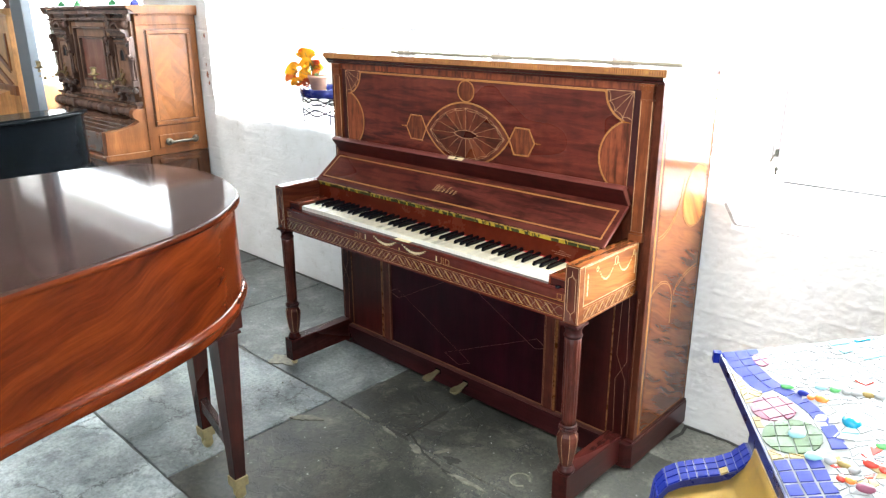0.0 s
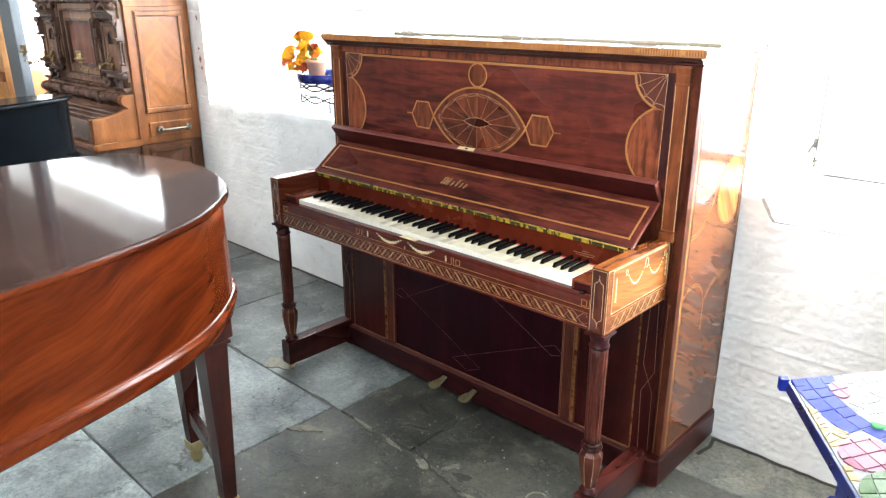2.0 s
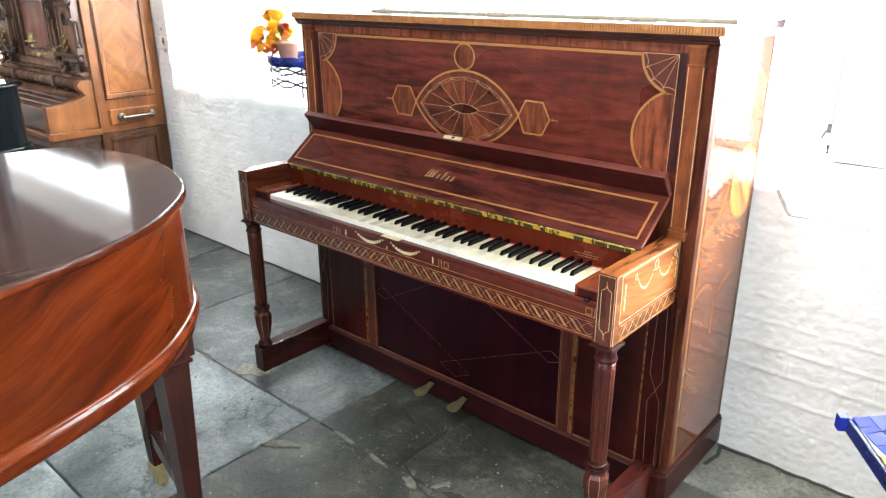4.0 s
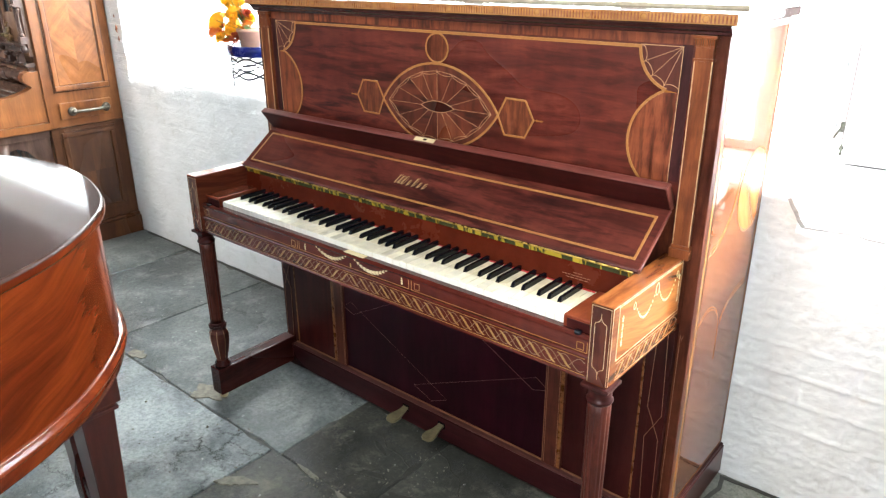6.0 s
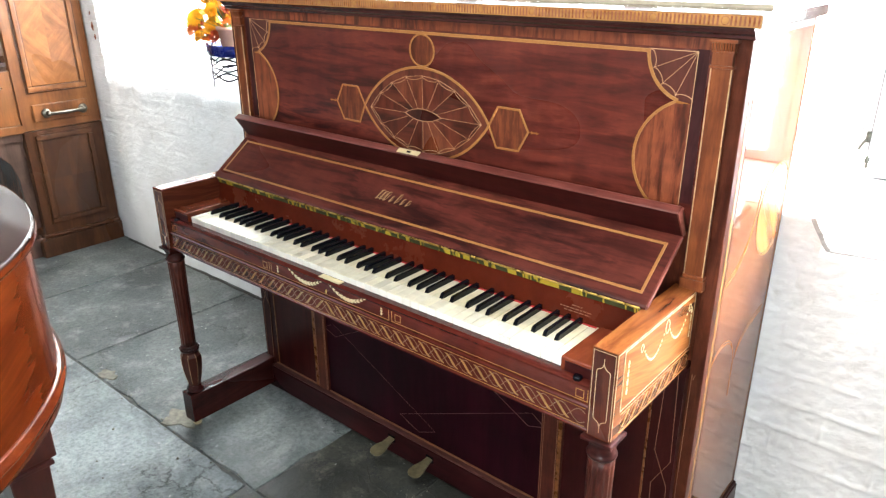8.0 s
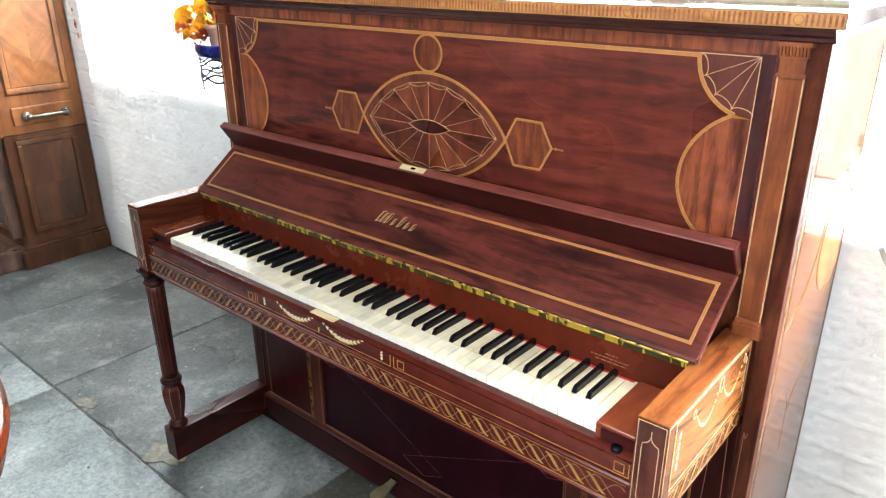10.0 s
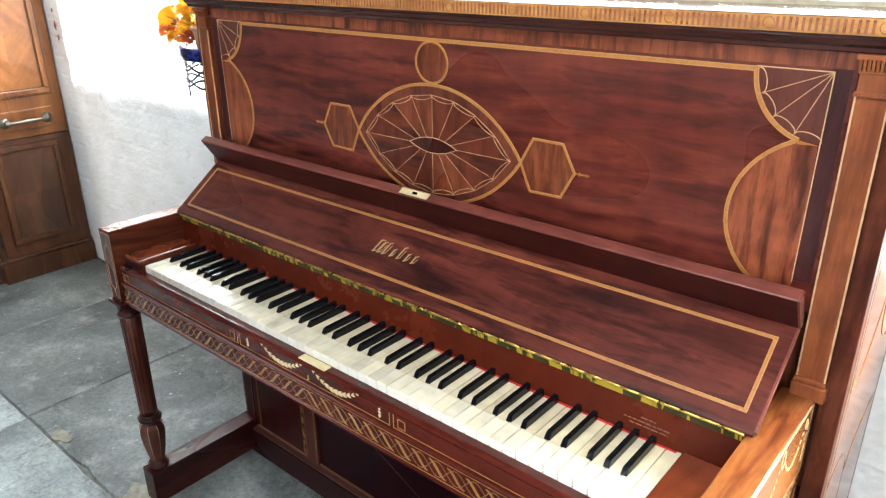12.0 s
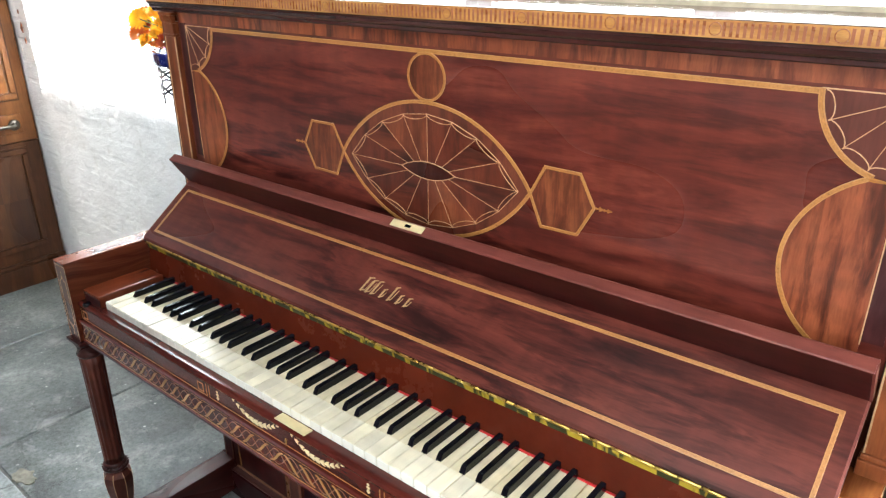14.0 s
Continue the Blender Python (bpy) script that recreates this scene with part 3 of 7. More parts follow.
def lumpy(name, x0, x1, path, seed, amount, label, bricks=True, relief=False):
    """Thick uneven whitewash along x over a bent section path of (y, z); it keeps clear of the wall behind it."""
    bm = bmesh.new()
    grid = 0.0062 if relief else 0.022
    steps = max(2, int((x1 - x0) / grid))
    line = []
    for (ya, za), (yb, zb) in zip(path, path[1:]):
        k = max(1, int(math.hypot(yb - ya, zb - za) / grid))
        line += [(ya + (yb - ya) * j / k, za + (zb - za) * j / k) for j in range(k)]
    line.append(path[-1])
    rows = []
    for i in range(steps + 1):
        x = x0 + (x1 - x0) * i / steps
        row = []
        for y, z in line:
            p = Vector((x * 3.0 + seed, y * 3.0, z * 3.0))
            ragged = 2.4 if abs(z - path[1][1]) < 0.05 and not relief else 1.0
            d = ragged * amount * (noise.noise(p) + 0.5 * noise.noise(p * 3.1) + 0.25 * noise.noise(p * 8))
            out = abs(d) + max(0, 0.13 * amount * math.cos(2 * math.pi * z / 0.083) * (0.5 + noise.noise(p * 0.6)) if bricks else 0)
            if relief and z < path[1][1]:
                worn = min(1.15, max(0.0, 0.55 + 1.7 * noise.noise(p * 1.1)))
                worn *= (1.0 - 0.75 * min(1.0, max(0.0, (z - 0.62) / 0.14))) * (0.45 + 0.55 * min(1.0, z / 0.30))
                out = 0.007 + 0.35 * d + worn * brick_relief(x, z) + 0.0024 * noise.noise(p * 14) + 0.0024 * noise.noise(p * 34)
            ragged_edge = (0.022 * noise.noise((z * 9.0, seed, 1.0)) + 0.012 * noise.noise((z * 31.0, seed, 2.0))) * min(1.0, max(0.0, 1 - (x1 - x) / 0.05)) if name == "pier_plaster" else 0.0
            row.append(bm.verts.new((x + ragged_edge, y - max(0.0, out) - 0.002, z + 0.6 * d)))
        rows.append(row)
    for a, b in zip(rows, rows[1:]):
        for j in range(len(line) - 1):
            bm.faces.new((a[j], b[j], b[j + 1], a[j + 1]))
    bmesh.ops.recalc_face_normals(bm, faces=bm.faces)
    ob = part(name, bm, WALL_RELIEF if relief else (WALL_SOFT if name == "sill_plaster" else WALL_WHITE) if bricks else WALL_PLASTER, bpy.data.objects["wall_north"], label, True)
    return ob


W = WALL
for i, (a, b, lo, hi) in enumerate(WINDOWS):
    slope = 0.074 if i == 0 else 0.03
    ledge = [(W, 0.0), (W, lo - 0.012), (W + 0.012, lo + 0.004), (RECESS, lo + slope)]
    lumpy("sill_plaster", a, 0.72 if i == 1 else b, ledge, i * 7.3, 0.011, "lumpy white-washed brickwork under a window ledge", True, i == 0)
    if i == 1:
        lumpy("sill_plaster", 0.72, b, ledge, 0.0, 0.011, "lumpy white-washed brickwork under a window ledge", True, True)
spans = [(-3.35, -2.505), (2.30, EAST)]
for i, (a, b) in enumerate(spans):
    lumpy("pier_plaster", a, b, [(W, 0.0), (W, TOP)], 31 + i * 5.1, 0.009, "lumpy white-washed brick pier", True)
# bare brick showing where plaster has come off beside the window
BRICK_CHIP = plain("bare_orange_brick", (0.30, 0.12, 0.065), 0.9, 0, 0, 0.5, 90)
for x, z, w, h in ((-2.535, 1.375, 0.016, 0.030), (-2.540, 1.135, 0.022, 0.034), (-2.530, 1.085, 0.014, 0.026), (-2.545, 1.20, 0.010, 0.016)):
    shape = [(x + w * 0.6 * math.cos(a) * (0.65 + 0.35 * math.sin(a * 5.7 + z * 40)), z + h * 0.7 * math.sin(a) * (0.65 + 0.35 * math.cos(a * 4.9 + z * 60))) for a in (0, 0.9, 1.6, 2.6, 3.3, 4.4, 5.2, 6.1)]
    part("bare_patch", patch(bmesh.new(), shape, (lambda u, v, d: (u, WALL - 0.014 - d, v)), 0.004), BRICK_CHIP, bpy.data.objects["wall_north"], "small patch of bare orange brick")


# old cracks of the nearer window, drawn together with the shadow line of its ledge
CRACK = plain("grey_crack", (0.42, 0.40, 0.37), 0.9, 0, 0, 0.3, 60)
for pts, width in (([(0.878, 0.817), (0.906, 0.818), (0.939, 0.821), (0.997, 0.825), (1.025, 0.819), (1.073, 0.818), (1.116, 0.819), (1.154, 0.821), (1.26, 0.817), (1.40, 0.820)], 0.0032), ([(0.837, 0.886), (0.848, 0.866), (0.859, 0.850), (0.868, 0.833), (0.880, 0.818)], 0.010)):
    part("plaster_crack", ribbon(bmesh.new(), pts, width, lambda u, v, d: (u, WALL - 0.025 - d, v), 0.002), CRACK, bpy.data.objects["wall_north"])


def flagstones():
    """Rows of worn stone slabs with uneven edges."""
    floor = bpy.data.objects["floor"]
    rng = random.Random(5)
    edges = [-6.2, -5.42, -4.70, -3.95, -3.22, -2.52, -1.82, -1.122, -0.405, 0.13, 0.40]
    known = {6: [-1.62, -0.93, -0.25, 0.62, 1.5, 2.4, 3.4], 7: [-2.3, -1.45, -0.36, 0.92, 2.0, 2.9], 8: [-3.1, -2.123, -1.462, -0.84, -0.320, 0.057, 1.05, 2.4, 3.3], 9: [-2.5, -1.6, -0.9, 0.057, 1.5, 2.5]}
    for r, (y0, y1) in enumerate(zip(edges, edges[1:])):
        xs = [WEST]
        inner = known.get(r)
        if inner:
            x = WEST + 0.75
            while x < inner[0] - 0.5:
                xs.append(x)
                x += rng.uniform(0.6, 0.95)
            xs += inner
        else:
            while xs[-1] < EAST - 0.9:
                xs.append(xs[-1] + rng.uniform(0.6, 1.1))
        xs.append(EAST)
        back = y1
        for x0, x1 in zip(xs, xs[1:]):
            # left of the piano one row of slabs runs through to the wall
            if r == 9 and x1 < 0.1:
                continue
            y1 = 0.40 if r == 8 and x1 < 0.1 else back
            near = x0 > -3.2 and y0 > -2.6
            gap, step = 0.0014, (0.05 if near else 0.4)
            ring = []
            corners = [(x0 + gap, y0 + gap), (x1 - gap, y0 + gap), (x1 - gap, y1 - gap), (x0 + gap, y1 - gap)]
            for (ax, ay), (bx, by) in zip(corners, corners[1:] + corners[:1]):
                k = max(1, int(math.hypot(bx - ax, by - ay) / step))
                for j in range(k):
                    f = j / k
                    px, py = ax + (bx - ax) * f, ay + (by - ay) * f
                    n = noise.noise((px * 4, py * 4, r)) * 0.006 + noise.noise((px * 17, py * 17, r)) * 0.005
                    chip = max(0.0, noise.noise((px * 7, py * 7, 5.5)) - 0.33) * 0.09 if near else 0
                    cx, cy = (x0 + x1) / 2 - px, (y0 + y1) / 2 - py
                    d = math.hypot(cx, cy)
                    ring.append((px + cx / d * (abs(n) + chip), py + cy / d * (abs(n) + chip)))
            bm = bmesh.new()
            lift, tx, ty = rng.uniform(-0.0012, 0.0012), rng.uniform(-0.002, 0.002), rng.uniform(-0.002, 0.002)
            mx, my = (x0 + x1) / 2, (y0 + y1) / 2
            low = [bm.verts.new((px - mx, py - my, -0.02)) for px, py in ring]
            mid = [bm.verts.new((px - mx, py - my, -0.004)) for px, py in ring]
            top = []
            for px, py in ring:
                cx, cy = mx - px, my - py
                d = math.hypot(cx, cy)
                qx, qy = px + cx / d * 0.0035, py + cy / d * 0.0035
                top.append(bm.verts.new((qx - mx, qy - my, lift + tx * (qx - mx) + ty * (qy - my))))
            k = len(ring)
            for i in range(k):
                j = (i + 1) % k
                bm.faces.new((low[i], low[j], mid[j], mid[i]))
                bm.faces.new((mid[i], mid[j], top[j], top[i]))
            bm.faces.new(top)
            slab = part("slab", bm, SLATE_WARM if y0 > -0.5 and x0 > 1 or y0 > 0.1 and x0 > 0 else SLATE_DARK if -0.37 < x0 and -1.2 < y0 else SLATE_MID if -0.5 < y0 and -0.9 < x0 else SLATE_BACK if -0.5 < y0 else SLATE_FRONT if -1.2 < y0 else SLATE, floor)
            slab.location = (mx, my, 0)


flagstones()
PALE_MORTAR = plain("pale_mortar", (0.24, 0.225, 0.175), 0.9, 0, 0, 0.5, 40, 0.5)
PIT = plain("dark_worn_hollow", (0.058, 0.054, 0.045), 0.9, 0, 0, 0.5, 60, 0.5)


def blot(x, y, w, h, turn, seed=2.0):
    """An uneven rounded outline."""
    t, ring = radians(turn), []
    for i in range(26):
        a = 2 * math.pi * i / 26
        k = 0.75 + 0.55 * noise.noise((x * 9 + 1.3 * math.cos(a), y * 9 + 1.3 * math.sin(a), seed)) + 0.25 * noise.noise((x * 9 + 4 * math.cos(a), y * 9 + 4 * math.sin(a), seed))
        u, v = w * k * math.cos(a), h * k * math.sin(a)
        ring.append((x + u * math.cos(t) - v * math.sin(t), y + u * math.sin(t) + v * math.cos(t)))
    return ring


FLOOR = bpy.data.objects["floor"]
for x, y, w, h, turn in ((-1.262, -0.375, 0.055, 0.035, 20), (-0.80, -0.35, 0.10, 0.05, 8), (-0.32, -0.575, 0.075, 0.026, 40), (-0.19, -0.405, 0.060, 0.012, -3), (0.15, -0.425, 0.050, 0.020, -12), (0.225, -0.375, 0.040, 0.012, 60), (0.40, -0.447, 0.11, 0.012, 2), (0.125, -0.395, 0.035, 0.010, -50), (0.60, -0.60, 0.05, 0.012, 30), (-0.02, -0.415, 0.05, 0.010, -6)):
    part("mortar_patch", prism(bmesh.new(), blot(x, y, w, h, turn), -0.01, 0.0030, "z"), PALE_MORTAR, FLOOR, "pale mortar repair between slabs")
for x, y, w, h, turn in ((0.283, -0.388, 0.040, 0.020, 10), (-0.03, -0.290, 0.060, 0.014, 15), (0.055, -0.200, 0.016, 0.060, 10), (0.11, -0.315, 0.060, 0.026, 30), (0.33, -0.452, 0.05, 0.008, 0), (-0.10, -0.180, 0.05, 0.012, -20), (0.02, -0.405, 0.07, 0.010, 0)):
    part("worn_hollow", prism(bmesh.new(), blot(x, y, w, h, turn, 7.0), -0.01, 0.0024, "z"), PIT, FLOOR)
on_floor = lambda u, v, d: (u, v, 0.0012 + d)
for pts, width in (([(-0.143, -0.124), (-0.08, -0.165), (-0.02, -0.170), (0.041, -0.192), (0.05, -0.25), (0.046, -0.31)], 0.003), ([(0.048, -0.077), (0.10, -0.085), (0.15, -0.125), (0.202, -0.145), (0.24, -0.20)], 0.003), ([(-0.075, -0.345), (-0.05, -0.285), (-0.019, -0.263), (0.031, -0.289), (0.04, -0.32)], 0.003), ([(0.054, -0.367), (0.12, -0.40), (0.185, -0.427), (0.24, -0.44), (0.283, -0.445)], 0.008), ([(0.62, -0.02), (0.70, -0.10), (0.72, -0.2)], 0.004), ([(0.785, 0.25), (0.80, 0.32), (0.79, 0.375), (0.86, 0.380), (0.94, 0.384), (1.02, 0.378), (1.10, 0.382), (1.22, 0.380), (1.40, 0.384)], 0.012), ([(-2.55, 0.381), (-2.3, 0.384), (-2.0, 0.379), (-1.7, 0.383), (-1.4, 0.380), (-1.1, 0.384), (-0.8, 0.381)], 0.012)):
    line = []
    for (ax, ay), (bx, by) in zip(pts, pts[1:]):
        for k in range(5):
            f = k / 5
            x, y = ax + (bx - ax) * f, ay + (by - ay) * f
            line.append((x + 0.006 * noise.noise((x * 30, y * 30, 1)), y + 0.006 * noise.noise((x * 30, y * 30, 9))))
    part("floor_crack", ribbon(bmesh.new(), line + [pts[-1]], width, on_floor, 0.0022), PIT, FLOOR)
part("ring_mark", ribbon(bmesh.new(), arc(0.53, -0.315, 0.033, 0.036, 20, 330, 30), 0.005, on_floor, 0.0024), PALE_MORTAR, FLOOR)

# ---- the inlaid upright piano ----
PIANO = thing("upright_piano", "tall mahogany upright piano with inlaid satinwood and open keyboard", "piano", at=pose(-0.006, 0, 0))
FALL_TOP, FALL_FRONT = Vector((0, -0.0300, 0.9275)), Vector((0, -0.1635, 0.8275))
FALL_WAY = (FALL_FRONT - FALL_TOP).normalized()
FALL_UP = Vector((0, FALL_WAY.z, -FALL_WAY.y))


def on_panel(u, v, d):
    return (u, -d, v)


def on_fall(u, v, d):
    p = FALL_TOP + FALL_WAY * v + FALL_UP * d
    return (u, p.y, p.z)


def facing(y):
    return lambda u, v, d: (u, y - d, v)


def siding(x):
    return lambda u, v, d: (x + d, u, v)


def stringing(parent, place, runs, mat=None, name="stringing"):
    """Thin inlaid lines, each a piece of its own: (points, width, lift, closed)."""
    for pts, width, lift, closed in runs:
        part(name, ribbon(bmesh.new(), pts, width, place, lift, closed), mat or PALE, parent)


def banding(name, parent, pts, width, place, lift, closed=False):
    """A satinwood strip with a fine dark line of links down its middle."""
    band_ = part(name, ribbon(bmesh.new(), pts, width, place, lift, closed), BAND_EDGE, parent)
    part("feather", ribbon(bmesh.new(), pts, width * 0.66, place, lift + 0.0003, closed), FEATHER, band_)
    return band_


def case():
    body = part("case_back", boxed(-0.745, 0.745, 0.02, 0.385, 0.03, 1.32, bevel=0.002), MAHOGANY_UP, PIANO)
    for s in (-1, 1):
        x0, x1 = sorted((s * 0.743, s * 0.773))
        part("case_side", boxed(x0, x1, 0.0, 0.388, 0.10, 1.318, bevel=0.002), SIDE_DARK, PIANO)
        x0, x1 = sorted((s * 0.69, s * 0.782))
        plinth = prism(bmesh.new(), [(x0, -0.035), (x1, -0.035) if s < 0 else (x1 - 0.02, -0.035), (x1, -0.02), (x1, 0.392), (x0, 0.392)], 0.012, 0.104, "z", 0.003)
        part("plinth", plinth, MAHOGANY_DEEP, PIANO)
        part("plinth_bead", boxed(*sorted((s * 0.70, s * 0.779)), -0.018, 0.39, 0.104, 0.111, bevel=0.003), MAHOGANY_DEEP, PIANO)
    # upper front panel with its frieze and the shelf that it stands on
    part("upper_panel", boxed(-0.706, 0.706, 0.0, 0.03, 0.94, 1.30, bevel=0.001), MAHOGANY, PIANO)
    part("frieze", patch(bmesh.new(), [(-0.700, 1.2765), (0.700, 1.2765), (0.700, 1.304), (-0.700, 1.304)], on_panel, 0.0003), FRIEZE, PIANO, "cross-grained mahogany frieze")
    for s in (-1, 1):
        # strips beside the pilasters: shadow put into a dark streaky veneer
        part("panel_edge_veneer", patch(bmesh.new(), [(s * 0.6765, 0.985), (s * 0.700, 0.985), (s * 0.700, 1.2765), (s * 0.6765, 1.2765)][::s], on_panel, 0.0003), EDGE_SHADED, PIANO)
    lid = part("lid", boxed(-0.792, 0.792, -0.031, 0.388, 1.319, 1.342, bevel=0.0025), GRAND_LID, PIANO, "polished top lid with cross-banded front edge")
    part("lid_hinge", boxed(-0.56, 0.752, 0.148, 0.154, 1.3415, 1.3490), HINGE_DULL, lid)
    bm = bmesh.new()
    place = facing(-0.031)
    patch(bm, [(-0.791, 1.3205), (0.791, 1.3205), (0.791, 1.3405), (-0.791, 1.3405)], place, 0.0005)
    band = part("edge_band", bm, SATIN, lid, "orange satinwood edge band")
    bars = bmesh.new()
    for i in range(204):
        x = -0.786 + i * 0.00774
        if abs((x + 0.0018 + 0.059 + 0.0658) % 0.1316 - 0.0658) > 0.0095:
            patch(bars, [(x, 1.3225), (x + 0.0036, 1.3225), (x + 0.0036, 1.3385), (x, 1.3385)], place, 0.0008)
    tagged(part("edge_stripes", bars, STRIPE_RED, lid), kind="stuff")
    for i in range(12):
        x = -0.717 + 0.1316 * i
        dot = part("roundel", patch(bmesh.new(), arc(x, 1.3305, 0.0068, 0.0068, 0, 345, 23), place, 0.0011), SATIN, lid)
        part("roundel_ring", ribbon(bmesh.new(), arc(x, 1.3305, 0.0070, 0.0070, 0, 345, 23), 0.0011, place, 0.0014, True), STRIPE_RED, dot)
    cornice = [(0.0, 1.319), (-0.026, 1.319), (-0.026, 1.3155), (-0.022, 1.3145), (-0.0195, 1.309), (-0.014, 1.305), (-0.0125, 1.300), (-0.009, 1.298), (0.0, 1.298)]
    part("cornice", prism(bmesh.new(), cornice, -0.780, 0.780), CORNICE_DARK, PIANO)
    for s in (-1, 1):
        pilaster(s)
    # the music shelf leans forward over the fallboard, shade darkening its wood colour; its upper edge is a slanting
    # nosing, coloured pale as lit from above
    lean = [(-0.0706, 0.9848), (-0.0300, 0.9280), (-0.0040, 0.9330), (-0.0380, 0.9860), (-0.0560, 0.9880)]
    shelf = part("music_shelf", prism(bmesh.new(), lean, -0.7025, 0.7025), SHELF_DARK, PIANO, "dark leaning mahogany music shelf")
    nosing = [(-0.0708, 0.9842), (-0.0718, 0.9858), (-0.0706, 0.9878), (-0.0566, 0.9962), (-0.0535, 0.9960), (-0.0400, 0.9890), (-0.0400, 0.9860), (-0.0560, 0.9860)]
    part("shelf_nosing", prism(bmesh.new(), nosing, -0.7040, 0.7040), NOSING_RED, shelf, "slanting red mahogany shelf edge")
    for s in (-1, 1):
        x0, x1 = sorted((s * 0.7025, s * 0.7055))
        part("shelf_end", prism(bmesh.new(), [(-0.0706, 0.9855), (-0.0310, 0.9285), (-0.0190, 0.9305), (-0.0560, 0.9960)], x0, x1), NOSING_RED, shelf, "pale end grain")
    way = Vector((-0.0566 + 0.0706, 0.9962 - 0.9878)).normalized()
    on_nosing = lambda u, v, d: (u, -0.0706 + way.x * v - way.y * d, 0.9878 + way.y * v + way.x * d)
    plate = part("lock_plate", patch(bmesh.new(), [(-0.024, 0.0012), (0.047, 0.0012), (0.047, 0.0152), (-0.024, 0.0152)], on_nosing, 0.0009), BRASS_PALE, shelf, "pale brass lock plate")
    # black patch for the dark inside of the keyhole
    part("keyhole", patch(bmesh.new(), [(0.007, 0.0055), (0.019, 0.0055), (0.019, 0.0110), (0.007, 0.0110)], on_nosing, 0.0016), EBONY, plate)


def pilaster(s):
    x0, x1 = sorted((s * 0.709, s * 0.746))
    body = part("pilaster", boxed(x0, x1, -0.011, 0.01, 0.846, 1.25, bevel=0.001), PILASTER, PIANO, "lighter upright-grained mahogany pilaster")
    for x in (x0, x1):
        part("edge_line", boxed(x - 0.0011, x + 0.0011, -0.0118, -0.0095, 0.846, 1.25), PALE, body)
    bm = boxed(x0 - 0.003, x1 + 0.003, -0.0145, 0.01, 1.247, 1.2525, bevel=0.0012)
    box(bm, x0, x1, -0.0125, 0.01, 1.2525, 1.276)
    box(bm, x0 - 0.002, x1 + 0.002, -0.014, 0.01, 1.2745, 1.278, bevel=0.001)
    box(bm, x0 - 0.006, x1 + 0.006, -0.018, 0.01, 1.2915, 1.298, bevel=0.0015)
    for i in range(9):
        x = x0 - 0.003 + (x1 - x0 + 0.006) * (i + 0.5) / 9
        prism(bm, [(-0.004, 1.278), (-0.0145, 1.278), (-0.0165, 1.285), (-0.0175, 1.2915), (-0.004, 1.2915)], x - 0.0017, x + 0.0017)
    part("capital", bm, PILASTER, body, "reeded capital")
    bm = boxed(x0 - 0.003, x1 + 0.003, -0.0145, 0.01, 0.838, 0.846, bevel=0.002)
    box(bm, x0 - 0.005, x1 + 0.005, -0.018, 0.01, 0.815, 0.838, bevel=0.0015)
    part("pilaster_base", bm, PILASTER, body)


